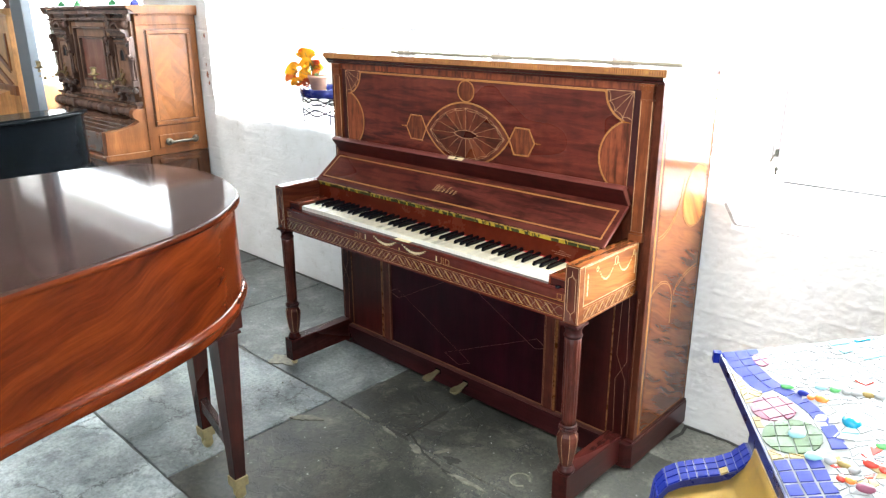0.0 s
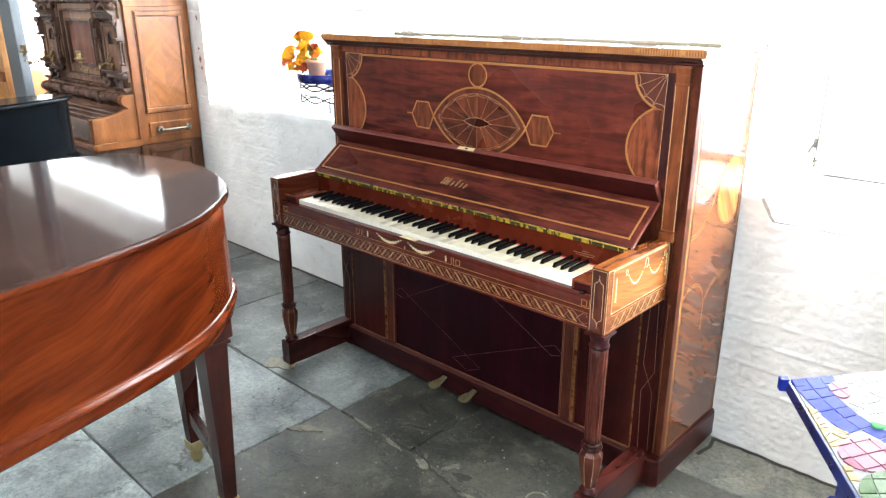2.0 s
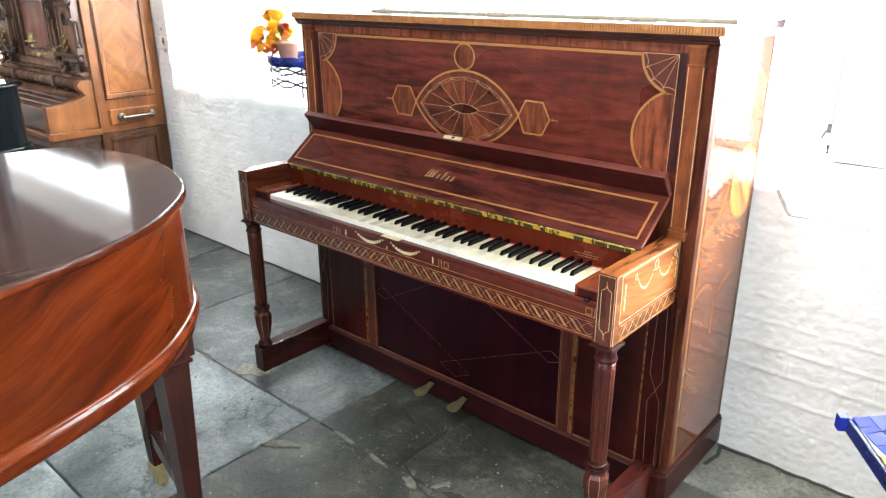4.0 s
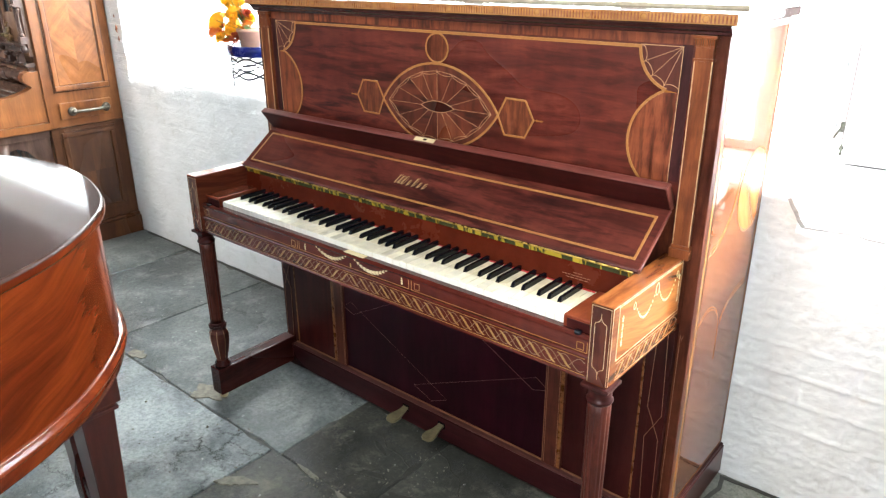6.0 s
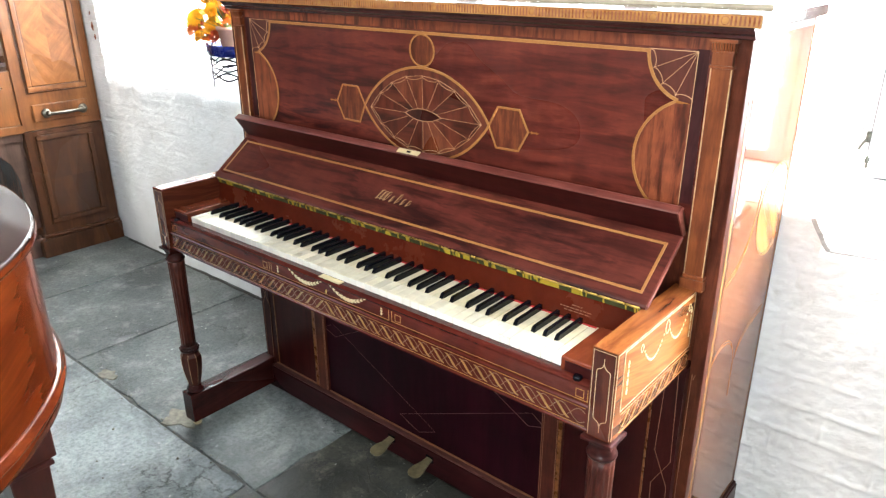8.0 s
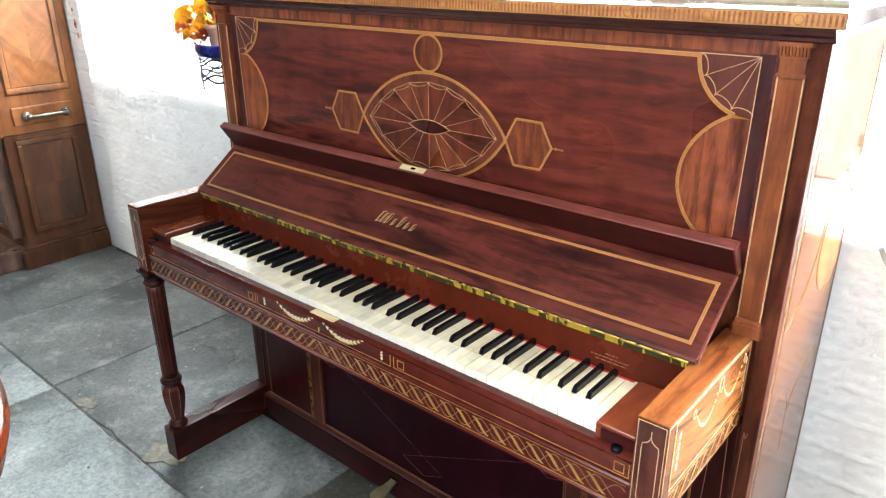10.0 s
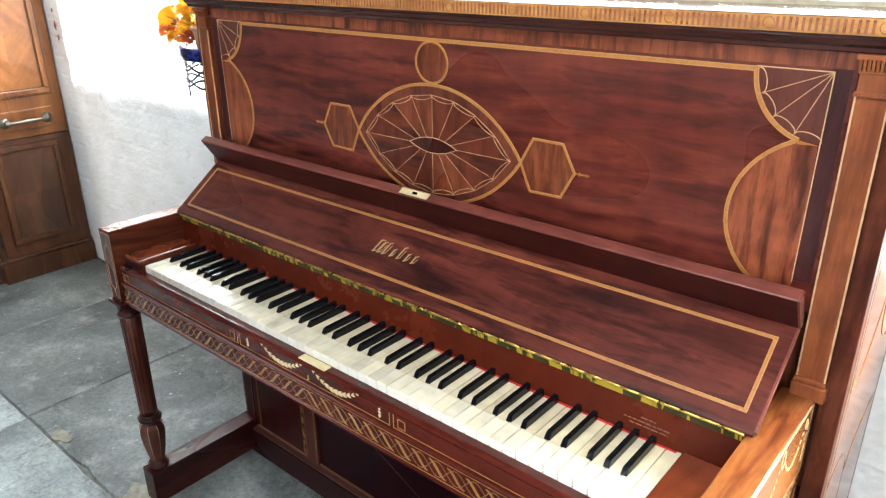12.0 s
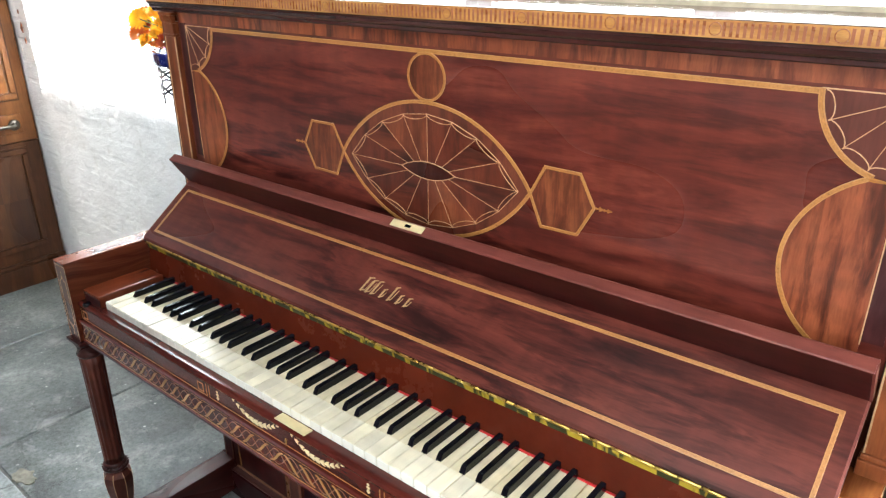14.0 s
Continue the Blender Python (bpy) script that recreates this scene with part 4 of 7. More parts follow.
def panel_inlay():
    up = bpy.data.objects["upper_panel"]
    banding("top_band", up, [(-0.586, 1.2685), (0.586, 1.2685)], 0.0070, on_panel, 0.0008)
    for s in (-1, 1):
        cx, cz, r = 0.679, 1.2720, 0.0955
        sweep = arc(cx, cz, r, r, 180, 253, 20)
        flip = lambda pts: [(s * x, z) for x, z in pts]
        fan = [(cx, cz), (cx - r, cz)] + sweep[1:] + [(cx, 1.178)]
        part("fan_ground", patch(bmesh.new(), flip(fan)[::s], on_panel, 0.0003), FAN_PLAIN, up, "plain brown-red corner fan")
        lobe_arc = [p for p in arc(0.7105, 1.066, 0.139, 0.127, 117, 236, 32) if p[0] <= 0.6755]
        lobe = [(0.6755, 0.964), (0.6755, 1.176)] + lobe_arc
        part("lobe_veneer", patch(bmesh.new(), flip(lobe)[::s], on_panel, 0.0003), FRIEZE, up, "upright-grained half-round veneer")
        banding("fan_band", up, flip(sweep), 0.0066, on_panel, 0.0011)
        banding("lobe_band", up, flip(lobe_arc), 0.0056, on_panel, 0.0013)
        tail = [(0.640, 1.1778), (0.652, 1.1805), (0.677, 1.1768), (0.652, 1.1757)]
        part("cusp", patch(bmesh.new(), flip(tail)[::-s], on_panel, 0.0015), SATIN, up)
        runs = [(flip([(0.583, cz), (cx, cz), (0.6755, 0.980)]), 0.0015, 0.0006, False)]
        ends = [arc(cx, cz, r - 0.0045, r - 0.0045, a, a, 1)[0] for a in (181, 202.5, 225, 247.5, 270)]
        for p in ends[1:4]:
            runs.append((flip([(cx, cz), p]), 0.0009, 0.0008, False))
        for p, q in zip(ends, ends[1:]):
            mid, out = Vector(((p[0] + q[0]) / 2, (p[1] + q[1]) / 2)), Vector((cx - (p[0] + q[0]) / 2, cz - (p[1] + q[1]) / 2)).normalized()
            half = Vector((q[0] - p[0], q[1] - p[1])) / 2
            runs.append((flip([tuple(mid - half * math.cos(math.pi * i / 8) + out * 0.0078 * math.sin(math.pi * i / 8)) for i in range(9)]), 0.0011, 0.0010, False))
        stringing(up, on_panel, runs)
    # roundel, pointed oval and hexagons
    MID = 0.0035
    circle = arc(MID, 1.2280, 0.0385, 0.0375, 0, 354, 59)
    part("roundel_veneer", patch(bmesh.new(), circle, on_panel, 0.0003), STRIPED, up)
    banding("roundel_band", up, circle, 0.0042, on_panel, 0.0012, True)

    def lens(half, rise, k, mid):
        big = (half * half + rise * rise) / (2 * rise)
        a = math.degrees(math.asin(half / big))
        top = arc(MID, mid + rise - big, big, big, 90 + a, 90 - a, k)
        low = arc(MID, mid - rise + big, big, big, 270 + a, 270 - a, k)
        return top, low

    top, low = lens(0.2055, 0.1135, 26, 1.0738)
    part("oval_ground", patch(bmesh.new(), (top + low[1:-1])[::-1], on_panel, 0.0002), OVAL_RIM, up, "pointed oval of upright veneer")
    banding("oval_band", up, top, 0.0058, on_panel, 0.0010)
    banding("oval_band", up, low, 0.0058, on_panel, 0.0009)
    top, low = lens(0.1835, 0.0965, 8, 1.0718)
    rim = top + low[1:-1]
    eye_top, eye_low = lens(0.0590, 0.0152, 8, 1.0718)
    eye = eye_top + eye_low[1:-1]
    shades = (FAN_A, FAN_C, FAN_B, FAN_B, FAN_A, FAN_A, FAN_C, FAN_A, FAN_C, FAN_A, FAN_B, FAN_B, FAN_A, FAN_C, FAN_A, FAN_C)
    centre = Vector((MID, 1.0718))
    runs = []
    for i, p in enumerate(rim):
        q, e0, e1 = rim[(i + 1) % 16], eye[i], eye[(i + 1) % 16]
        part("sector", patch(bmesh.new(), [e0, e1, q, p], on_panel, 0.0004), shades[i], up)
        runs += [([e0, p], 0.0008, 0.0006, False), ([p, q], 0.0009, 0.0008, False)]
        mid = Vector(((p[0] + q[0]) / 2, (p[1] + q[1]) / 2))
        inward = (centre - mid).normalized()
        half = (Vector(q) - Vector(p)) / 2
        runs.append(([tuple(mid - half * math.cos(math.pi * j / 8) + inward * 0.0085 * math.sin(math.pi * j / 8)) for j in range(9)], 0.0009, 0.0010, False))
    runs.append((eye, 0.0013, 0.0012, True))
    stringing(up, on_panel, runs)
    part("eye", patch(bmesh.new(), eye[::-1], on_panel, 0.0005), LEG_WOOD, up, "dark almond centre")
    for s in (-1, 1):
        hexagon = [(MID + s * x, z) for x, z in ((0.2055, 1.0738), (0.2300, 1.1195), (0.2890, 1.1190), (0.3140, 1.0728), (0.2890, 1.0265), (0.2270, 1.0255))]
        part("hexagon_veneer", patch(bmesh.new(), hexagon[::-s], on_panel, 0.0003), STRIPED, up)
        banding("hexagon_band", up, hexagon, 0.0044, on_panel, 0.0013, True)
        bm = bmesh.new()
        for x, w in ((0.319, 0.0035), (0.325, 0.0075), (0.332, 0.0040), (0.338, 0.0060)):
            patch(bm, [(MID + s * (x - 0.003), 1.0733 - w / 2), (MID + s * (x + 0.004), 1.0733 - 0.0008), (MID + s * (x + 0.004), 1.0733 + 0.0008), (MID + s * (x - 0.003), 1.0733 + w / 2)][::s], on_panel, 0.0008)
        part("finial", bm, SATIN, up)


def keyboard():
    fall = part("fallboard", prism(bmesh.new(), [(-0.0300, 0.9275), (-0.1620, 0.8286), (-0.1650, 0.8245), (-0.1635, 0.8200), (-0.1555, 0.8160), (-0.0190, 0.9155)], -0.7015, 0.7015), FALL_WOOD, PIANO, "open sloping mahogany fallboard")
    reach = (FALL_FRONT - FALL_TOP).length
    rect = [(-0.6815, 0.0245), (0.6815, 0.0245), (0.6815, reach - 0.0255), (-0.6815, reach - 0.0255)]
    banding("fall_inlay", fall, rect, 0.0056, on_fall, 0.0008, True)
    for s in (-1, 1):
        x0, x1 = sorted((s * 0.7015, s * 0.7045))
        part("fall_end", prism(bmesh.new(), [(-0.0300, 0.9275), (-0.1620, 0.8286), (-0.1560, 0.8215), (-0.0235, 0.9205)], x0, x1), NOSING_RED, fall, "pale end grain")
    # the maker's mark as plain slanted bars joined by fine hairlines
    bm = bmesh.new()
    x, foot = -0.066, 0.0985
    for tall, step, arm in ((0.0290, 0.0125, 0.012), (0.0265, 0.0125, 0.010), (0.0280, 0.0205, 0.010), (0.0175, 0.0190, 0.008), (0.0285, 0.0195, 0.009), (0.0175, 0.0180, 0.008), (0.0175, 0.0, 0.009)):
        lean = 0.20 * tall
        patch(bm, [(x, foot), (x + 0.0036, foot), (x + 0.0036 + lean, foot - tall), (x + lean, foot - tall)][::-1], on_fall, 0.0005)
        for rise in (0.0, tall - 0.0022):
            u = x + 0.20 * rise
            patch(bm, [(u, foot - rise + 0.0004), (u + arm, foot - rise - 0.0034), (u + arm * 0.9, foot - rise - 0.0050), (u, foot - rise - 0.0022)][::-1], on_fall, 0.0006)
        patch(bm, [(x + arm * 0.85, foot - 0.003), (x + arm * 0.85 + 0.0012, foot - 0.003), (x + arm * 0.85 + 0.0012 + lean, foot - tall + 0.004), (x + arm * 0.85 + lean, foot - tall + 0.004)][::-1], on_fall, 0.0005)
        x += step
    part("gilt_mark", bm, GILT, fall, "worn gilt maker's mark")
    leaf = part("fall_leaf", prism(bmesh.new(), [(-0.1560, 0.8190), (-0.1660, 0.7520), (-0.1520, 0.7510), (-0.1450, 0.8180)], -0.692, 0.692), RED_BOARD, PIANO, "plain red-brown lower leaf of the fallboard")
    bm = prism(bmesh.new(), [(-0.1640, 0.8192), (-0.1610, 0.8065), (-0.1560, 0.8065), (-0.1560, 0.8192)], -0.690, 0.690)
    hinge = part("hinge_plate", bm, HINGE, leaf, "mottled brass piano hinge")
    for i in range(46):
        x = -0.688 + i * 0.03
        k = bmesh.new()
        lathe(k, [(0.0021, 0), (0.0024, 0.0006), (0.0024, 0.0284), (0.0021, 0.029)], 0, 0, 8)
        k.transform(pose(x, -0.1652, 0.8205, 0, 90, 0))
        part("knuckle", k, BRASS, hinge)
    words = bmesh.new()
    way = (Vector((-0.1660, 0.7560)) - Vector((-0.1560, 0.8190))).normalized()
    on_leaf = lambda u, v, d: (u, -0.1560 + way.x * v - d, 0.8190 + way.y * v)
    for row, a, b in ((0.0385, 0.547, 0.570), (0.0450, 0.520, 0.592), (0.0510, 0.530, 0.590)):
        x = a
        while x < b:
            w = 0.004 + 0.007 * abs(math.sin(x * 900))
            ribbon(words, [(x, row), (min(b, x + w), row)], 0.0017, on_leaf, 0.0003)
            x += w + 0.0022
    part("gilt_lines", words, GILT_DIM, leaf, "small worn gilt lettering, not legible")
    part("felt_strip", boxed(-0.613, 0.613, -0.1675, -0.155, 0.744, 0.7503), FELT, PIANO, "red felt strip")
    # keys
    ivory = boxed(-0.01122, 0.01122, -0.307, -0.2592, 0.733, 0.7485, bevel=0.0008, seg=1)
    box(ivory, -0.01122, 0.01122, -0.2590, -0.13, 0.733, 0.7485, bevel=0.0008)
    white = mesh_of("white_key", ivory, IVORY)
    white.materials.append(IVORY_HEAD)
    for face in white.polygons:
        face.material_index = 1 if face.center.y < -0.2591 else 0
    front = mesh_of("key_front", boxed(-0.0110, 0.0110, -0.3078, -0.3068, 0.727, 0.7465), KEY_FRONT)
    bm = prism(bmesh.new(), [(-0.2585, 0.740), (-0.2585, 0.7485), (-0.2530, 0.7590), (-0.2510, 0.7600), (-0.13, 0.7618), (-0.13, 0.740)], -0.0050, 0.0050)
    for v in bm.verts:
        if v.co.z > 0.752:
            v.co.x *= 0.84
    bmesh.ops.bevel(bm, geom=[e for e in bm.edges if e.verts[0].co.z > 0.75 and e.verts[1].co.z > 0.75], offset=0.0008, segments=1, affect="EDGES")
    black = mesh_of("black_key", bm, EBONY)
    pitch = 1.236 / 52
    keys = part("key_frame", boxed(-0.611, 0.611, -0.300, -0.12, 0.715, 0.727), LEG_WOOD, PIANO)
    for i in range(52):
        key = new("white_key", white)
        key.parent, key.location = keys, (-0.618 + pitch * (i + 0.5), 0, random.uniform(-0.0005, 0.0004))
        tip = new("key_front", front)
        tip.parent = key
        note = (i + 5) % 7
        if note in (0, 1, 3, 4, 5) and i < 51:
            shift = {0: -0.0022, 1: 0.0022, 3: -0.003, 4: 0.0, 5: 0.003}[note]
            key = new("black_key", black)
            key.parent, key.location = keys, (-0.618 + pitch * (i + 1) + shift, 0, random.uniform(-0.0004, 0.0003))
    for s in (-1, 1):
        x0, x1 = sorted((s * 0.623, s * 0.692))
        part("key_block", boxed(x0, x1, -0.316, -0.168, 0.725, 0.759, bevel=0.004, seg=3), BLOCK_RED, PIANO, "rounded red mahogany key block")
        # shade on the block's front face, put on as a dark piece
        part("key_block_front", boxed(x0 + 0.003, x1 - 0.003, -0.3175, -0.3155, 0.727, 0.753, bevel=0.0006), SHELF_DARK, PIANO, "key block front darkened as shade")
        bm = lathe(bmesh.new(), [(0.0005, 0.737), (0.008, 0.737), (0.009, 0.734), (0.009, 0.730)], s * 0.665, -0.324, 16)
        part("felt_button", bm, EBONY, PIANO, "dark felt button")


def keybed():
    part("keybed", boxed(-0.70, 0.70, -0.305, 0.03, 0.642, 0.716), LEG_WOOD, PIANO)
    slip = part("key_slip", prism(bmesh.new(), [(-0.306, 0.7325), (-0.3235, 0.7325), (-0.3285, 0.7305), (-0.3305, 0.7255), (-0.3285, 0.7205), (-0.3285, 0.691), (-0.306, 0.691)], -0.696, 0.696), SLIP_RED, PIANO, "mahogany key slip with inlaid garlands")
    rail = part("key_rail", prism(bmesh.new(), [(-0.30, 0.691), (-0.3335, 0.691), (-0.3365, 0.6885), (-0.3365, 0.686), (-0.333, 0.684), (-0.333, 0.642), (-0.3355, 0.640), (-0.3355, 0.636), (-0.30, 0.636)], -0.696, 0.696), SLIP_RED, PIANO, "front rail with interlaced satinwood band")
    on_slip, on_rail = facing(-0.3285), facing(-0.333)
    guilloche(rail, on_rail, -0.690, 0.690, 0.6628, 0.0145, 0.075)
    runs = [([(a, 0.7185), (a, 0.6935), (b, 0.6935), (b, 0.7185)], 0.0013, 0.0006, False) for a, b in ((-0.690, -0.228), (-0.220, 0.196), (0.205, 0.690))]
    runs += [([(x - 0.008, 0.698), (x + 0.008, 0.698), (x + 0.008, 0.714), (x - 0.008, 0.714)], 0.0012, 0.0008, True) for x in (-0.674, -0.246, 0.223, 0.674)]
    stringing(slip, on_slip, runs, SATIN)
    for a, b in ((-0.147, -0.030), (0.005, 0.120)):
        swag(slip, on_slip, a, b, 0.7215, 0.0190, 11, 0.0040)
    for x in (-0.1945, 0.173):
        drop(slip, on_slip, x, 0.717, 0.698)
    part("brass_plate", boxed(-0.036, 0.036, -0.3285, -0.311, 0.7325, 0.7342, bevel=0.0004), BRASS_PALE, slip, "dull brass plate")
    key = bmesh.new()
    patch(key, arc(-0.011, 0.701, 0.0022, 0.0055, 0, 345, 23), on_slip, 0.001)
    part("escutcheon", key, BRASS, slip)


def guilloche(parent, place, u0, u1, mid, rise, period):
    """Two thin interlaced waves with bold leaf strokes on their slopes; the strokes turn over at the middle."""
    k = max(24, int(abs(u1 - u0) / period * 16))
    for n_, phase in enumerate((0.0, 0.5)):
        pts = [(u0 + (u1 - u0) * i / k, mid + rise * math.sin(math.pi * 2 * ((u1 - u0) * i / k / period + phase))) for i in range(k + 1)]
        part("interlace", ribbon(bmesh.new(), pts, 0.0013, place, 0.0006 + 0.0003 * n_), STRAND, parent, "interlaced satinwood strand")
    bm, half = bmesh.new(), period / 4
    count = int((u1 - u0) / (period / 2))
    for i in range(count):
        u = u0 + (i + 0.5) * period / 2
        way = 1 if u > (u0 + u1) / 2 and u1 - u0 > 1 else -1
        left, right = [], []
        for j in range(9):
            f = -1 + j / 4
            uu, vv = u + half * 0.92 * f, mid - way * rise * 0.92 * math.sin(f * math.pi / 2)
            w = 0.0015 * (1 - f * f) + 0.0004
            left.append((uu + way * w * 0.8, vv + w))
            right.append((uu - way * w * 0.8, vv - w))
        patch(bm, (right + left[::-1]), place, 0.0013)
    tagged(part("leaf_stroke", bm, GILT_WOOD, parent, "bold golden leaf strokes"), kind="stuff")
    stringing(parent, place, [([(u0, mid + dz * (rise + 0.0045)), (u1, mid + dz * (rise + 0.0045))], 0.0014, 0.0006, False) for dz in (-1, 1)], SATIN)


def swag(parent, place, u0, u1, top, dip, count, size):
    """A hanging garland of little leaf-shaped inlays."""
    bm = bmesh.new()
    for i in range(count):
        f = i / (count - 1)
        u, v = u0 + (u1 - u0) * f, top - dip * 4 * f * (1 - f)
        a = math.atan2(-dip * 4 * (1 - 2 * f), abs(u1 - u0)) * (1 if u1 > u0 else -1)
        k = size * (0.7 + 0.6 * math.sin(math.pi * f))
        c, s = math.cos(a), math.sin(a)
        shape = [(-1.5 * k, 0), (-0.2 * k, 0.8 * k), (1.4 * k, 1.1 * k), (0.8 * k, 0), (1.4 * k, -1.1 * k), (-0.2 * k, -0.8 * k)]
        pts = [(u + c * p - s * q, v + s * p + c * q) for p, q in shape]
        patch(bm, pts, place, 0.0007)
    part("garland", bm, IVORY_INLAY, parent, "pale inlaid garland")


def drop(parent, place, u, top, low):
    bm = bmesh.new()
    for a, b, w in ((0.0, 0.25, 0.0028), (0.3, 0.55, 0.0044), (0.58, 1.0, 0.0034)):
        z0, z1 = top + (low - top) * a, top + (low - top) * b
        patch(bm, [(u - w * 0.4, z0), (u - w, (z0 + z1) / 2), (u, z1), (u + w, (z0 + z1) / 2), (u + w * 0.4, z0)], place, 0.0007)
    part("tassel", bm, IVORY_INLAY, parent)


def cheek(s):
    x0, x1 = sorted((s * 0.698, s * 0.746))
    high = 0.817
    if s < 0:
        x0, x1, high = x0 - 0.004, x1 - 0.004, 0.820
    arm = part("arm", boxed(x0, x1, -0.340, -0.004, 0.636, high, bevel=0.0018), ARM_WOOD if s > 0 else ARM_RED, PIANO, "square mahogany arm with inlaid side")
    on_front = facing(-0.340)
    m = s * 0.722
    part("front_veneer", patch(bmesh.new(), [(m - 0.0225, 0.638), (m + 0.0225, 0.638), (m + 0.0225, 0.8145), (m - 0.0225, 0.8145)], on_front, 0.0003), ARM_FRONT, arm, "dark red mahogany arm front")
    stringing(arm, on_front, [([(m, 0.799), (m, 0.789)], 0.0013, 0.0006, False), ([(m, 0.790), (m + 0.002, 0.783), (m + 0.006, 0.779), (m + 0.012, 0.776), (m + 0.013, 0.771), (m + 0.013, 0.681), (m + 0.012, 0.676), (m + 0.006, 0.673), (m + 0.002, 0.669), (m, 0.662), (m - 0.002, 0.669), (m - 0.006, 0.673), (m - 0.012, 0.676), (m - 0.013, 0.681), (m - 0.013, 0.771), (m - 0.012, 0.776), (m - 0.006, 0.779), (m - 0.002, 0.783)], 0.0012, 0.0008, True), ([(m, 0.663), (m, 0.650)], 0.0013, 0.0006, False), ([(m - 0.021, 0.640), (m - 0.021, 0.812), (m + 0.021, 0.812), (m + 0.021, 0.640)], 0.0013, 0.0006, False)])
    if s < 0:
        return
    place = siding(0.746)
    part("side_veneer", patch(bmesh.new(), [(-0.312, 0.690), (-0.014, 0.690), (-0.014, 0.808), (-0.312, 0.808)], place, 0.0003), FLAME, arm, "golden flame veneer")
    stringing(arm, place, [([(-0.313, 0.690), (-0.012, 0.690), (-0.012, 0.809), (-0.313, 0.809)], 0.0022, 0.0008, True), ([(-0.338, 0.640), (-0.338, 0.813), (-0.006, 0.813)], 0.0016, 0.0006, False)])
    guilloche(arm, place, -0.310, -0.012, 0.6625, 0.0145, 0.075)
    for a, b in ((-0.240, -0.147), (-0.133, -0.040)):
        swag(arm, place, a, b, 0.788, 0.044, 15, 0.0023)
    stringing(arm, place, [([(u + r * 0.6 * math.cos(a / 3.2), 0.788 + r * math.sin(a / 3.2)) for a in range(20)], 0.0014, 0.0009, True) for u, r in ((-0.246, 0.008), (-0.140, 0.014), (-0.036, 0.008))], IVORY_INLAY, "ribbon_loop")
    for u in (-0.295, -0.024):
        for k in range(4):
            drop(arm, place, u, 0.785 - k * 0.018, 0.770 - k * 0.018)


def leg(s):
    x, y = s * 0.722, -0.318
    bm = boxed(x - 0.031, x + 0.031, y - 0.031, y + 0.031, 0.628, 0.636, bevel=0.002)
    lathe(bm, [(0.0250, 0.588), (0.0262, 0.591), (0.0282, 0.594), (0.0284, 0.597), (0.0262, 0.600), (0.0248, 0.603), (0.0246, 0.613), (0.0262, 0.618), (0.0264, 0.621), (0.0290, 0.624), (0.0300, 0.628)], x, y, 28)
    part("leg_capital", bm, MAHOGANY_DEEP, PIANO)
    low = lambda z: 0.128 + (z - 0.128) * 0.78
    shaft = [(0.0225 + 0.003 * i / 12, 0.296 + 0.294 * i / 12) for i in range(13)]
    part("leg_shaft", lathe(bmesh.new(), shaft, x, y, 84, 14, 0.0021, (0.302, 0.585)), LEG_RED, PIANO, "fluted column leg")
    bm = lathe(bmesh.new(), [(r, low(z)) for r, z in ((0.024, 0.320), (0.029, 0.322), (0.0305, 0.327), (0.029, 0.332), (0.026, 0.334), (0.0275, 0.338), (0.026, 0.343), (0.0225, 0.347))], x, y, 28)
    for i in range(20):
        a = 2 * math.pi * i / 20
        bmesh.ops.create_icosphere(bm, subdivisions=1, radius=0.0026, matrix=Matrix.Translation((x + 0.0285 * math.cos(a), y + 0.0285 * math.sin(a), low(0.334))))
    part("leg_collar", bm, MAHOGANY_DEEP, PIANO)
    urn = [(r, low(z)) for r, z in ((0.018, 0.150), (0.0205, 0.170), (0.0265, 0.205), (0.0315, 0.245), (0.0335, 0.275), (0.0325, 0.296), (0.026, 0.309), (0.024, 0.321))]
    body = part("leg_urn", lathe(bmesh.new(), urn, x, y, 8), LEG_RED, PIANO, "faceted urn with pale edge lines")
    for f in body.data.polygons:
        f.use_smooth = False
    for i in range(8):
        a = 2 * math.pi * i / 8
        bm = bmesh.new()
        for (r0, z0), (r1, z1) in zip(urn[1:-2], urn[2:-1]):
            c, s2, n = math.cos(a), math.sin(a), 0.0007
            q = [bm.verts.new((x + (r + 0.0006) * c + e * s2, y + (r + 0.0006) * s2 - e * c, z)) for r, z, e in ((r0, z0, n), (r1, z1, n), (r1, z1, -n), (r0, z0, -n))]
            bm.faces.new(q)
        part("urn_line", bm, PALE, body)
    part("leg_foot", lathe(bmesh.new(), [(0.026, 0.128), (0.0275, 0.134), (0.0265, 0.141), (0.021, 0.144), (0.022, 0.148), (0.018, 0.152)], x, y, 28), MAHOGANY_DEEP, PIANO)
    x0, x1 = sorted((s * 0.695, s * 0.749))
    part("toe_block", boxed(x0, x1, -0.352, -0.022, 0.028, 0.128, bevel=0.0025), MAHOGANY_DEEP, PIANO, "long red mahogany toe block")
    bm = bmesh.new()
    bmesh.ops.create_uvsphere(bm, u_segments=12, v_segments=8, radius=0.015, matrix=Matrix.Translation((x, -0.328, 0.015)))
    part("castor", bm, IVORY_INLAY, PIANO, "small pale china castor", True)


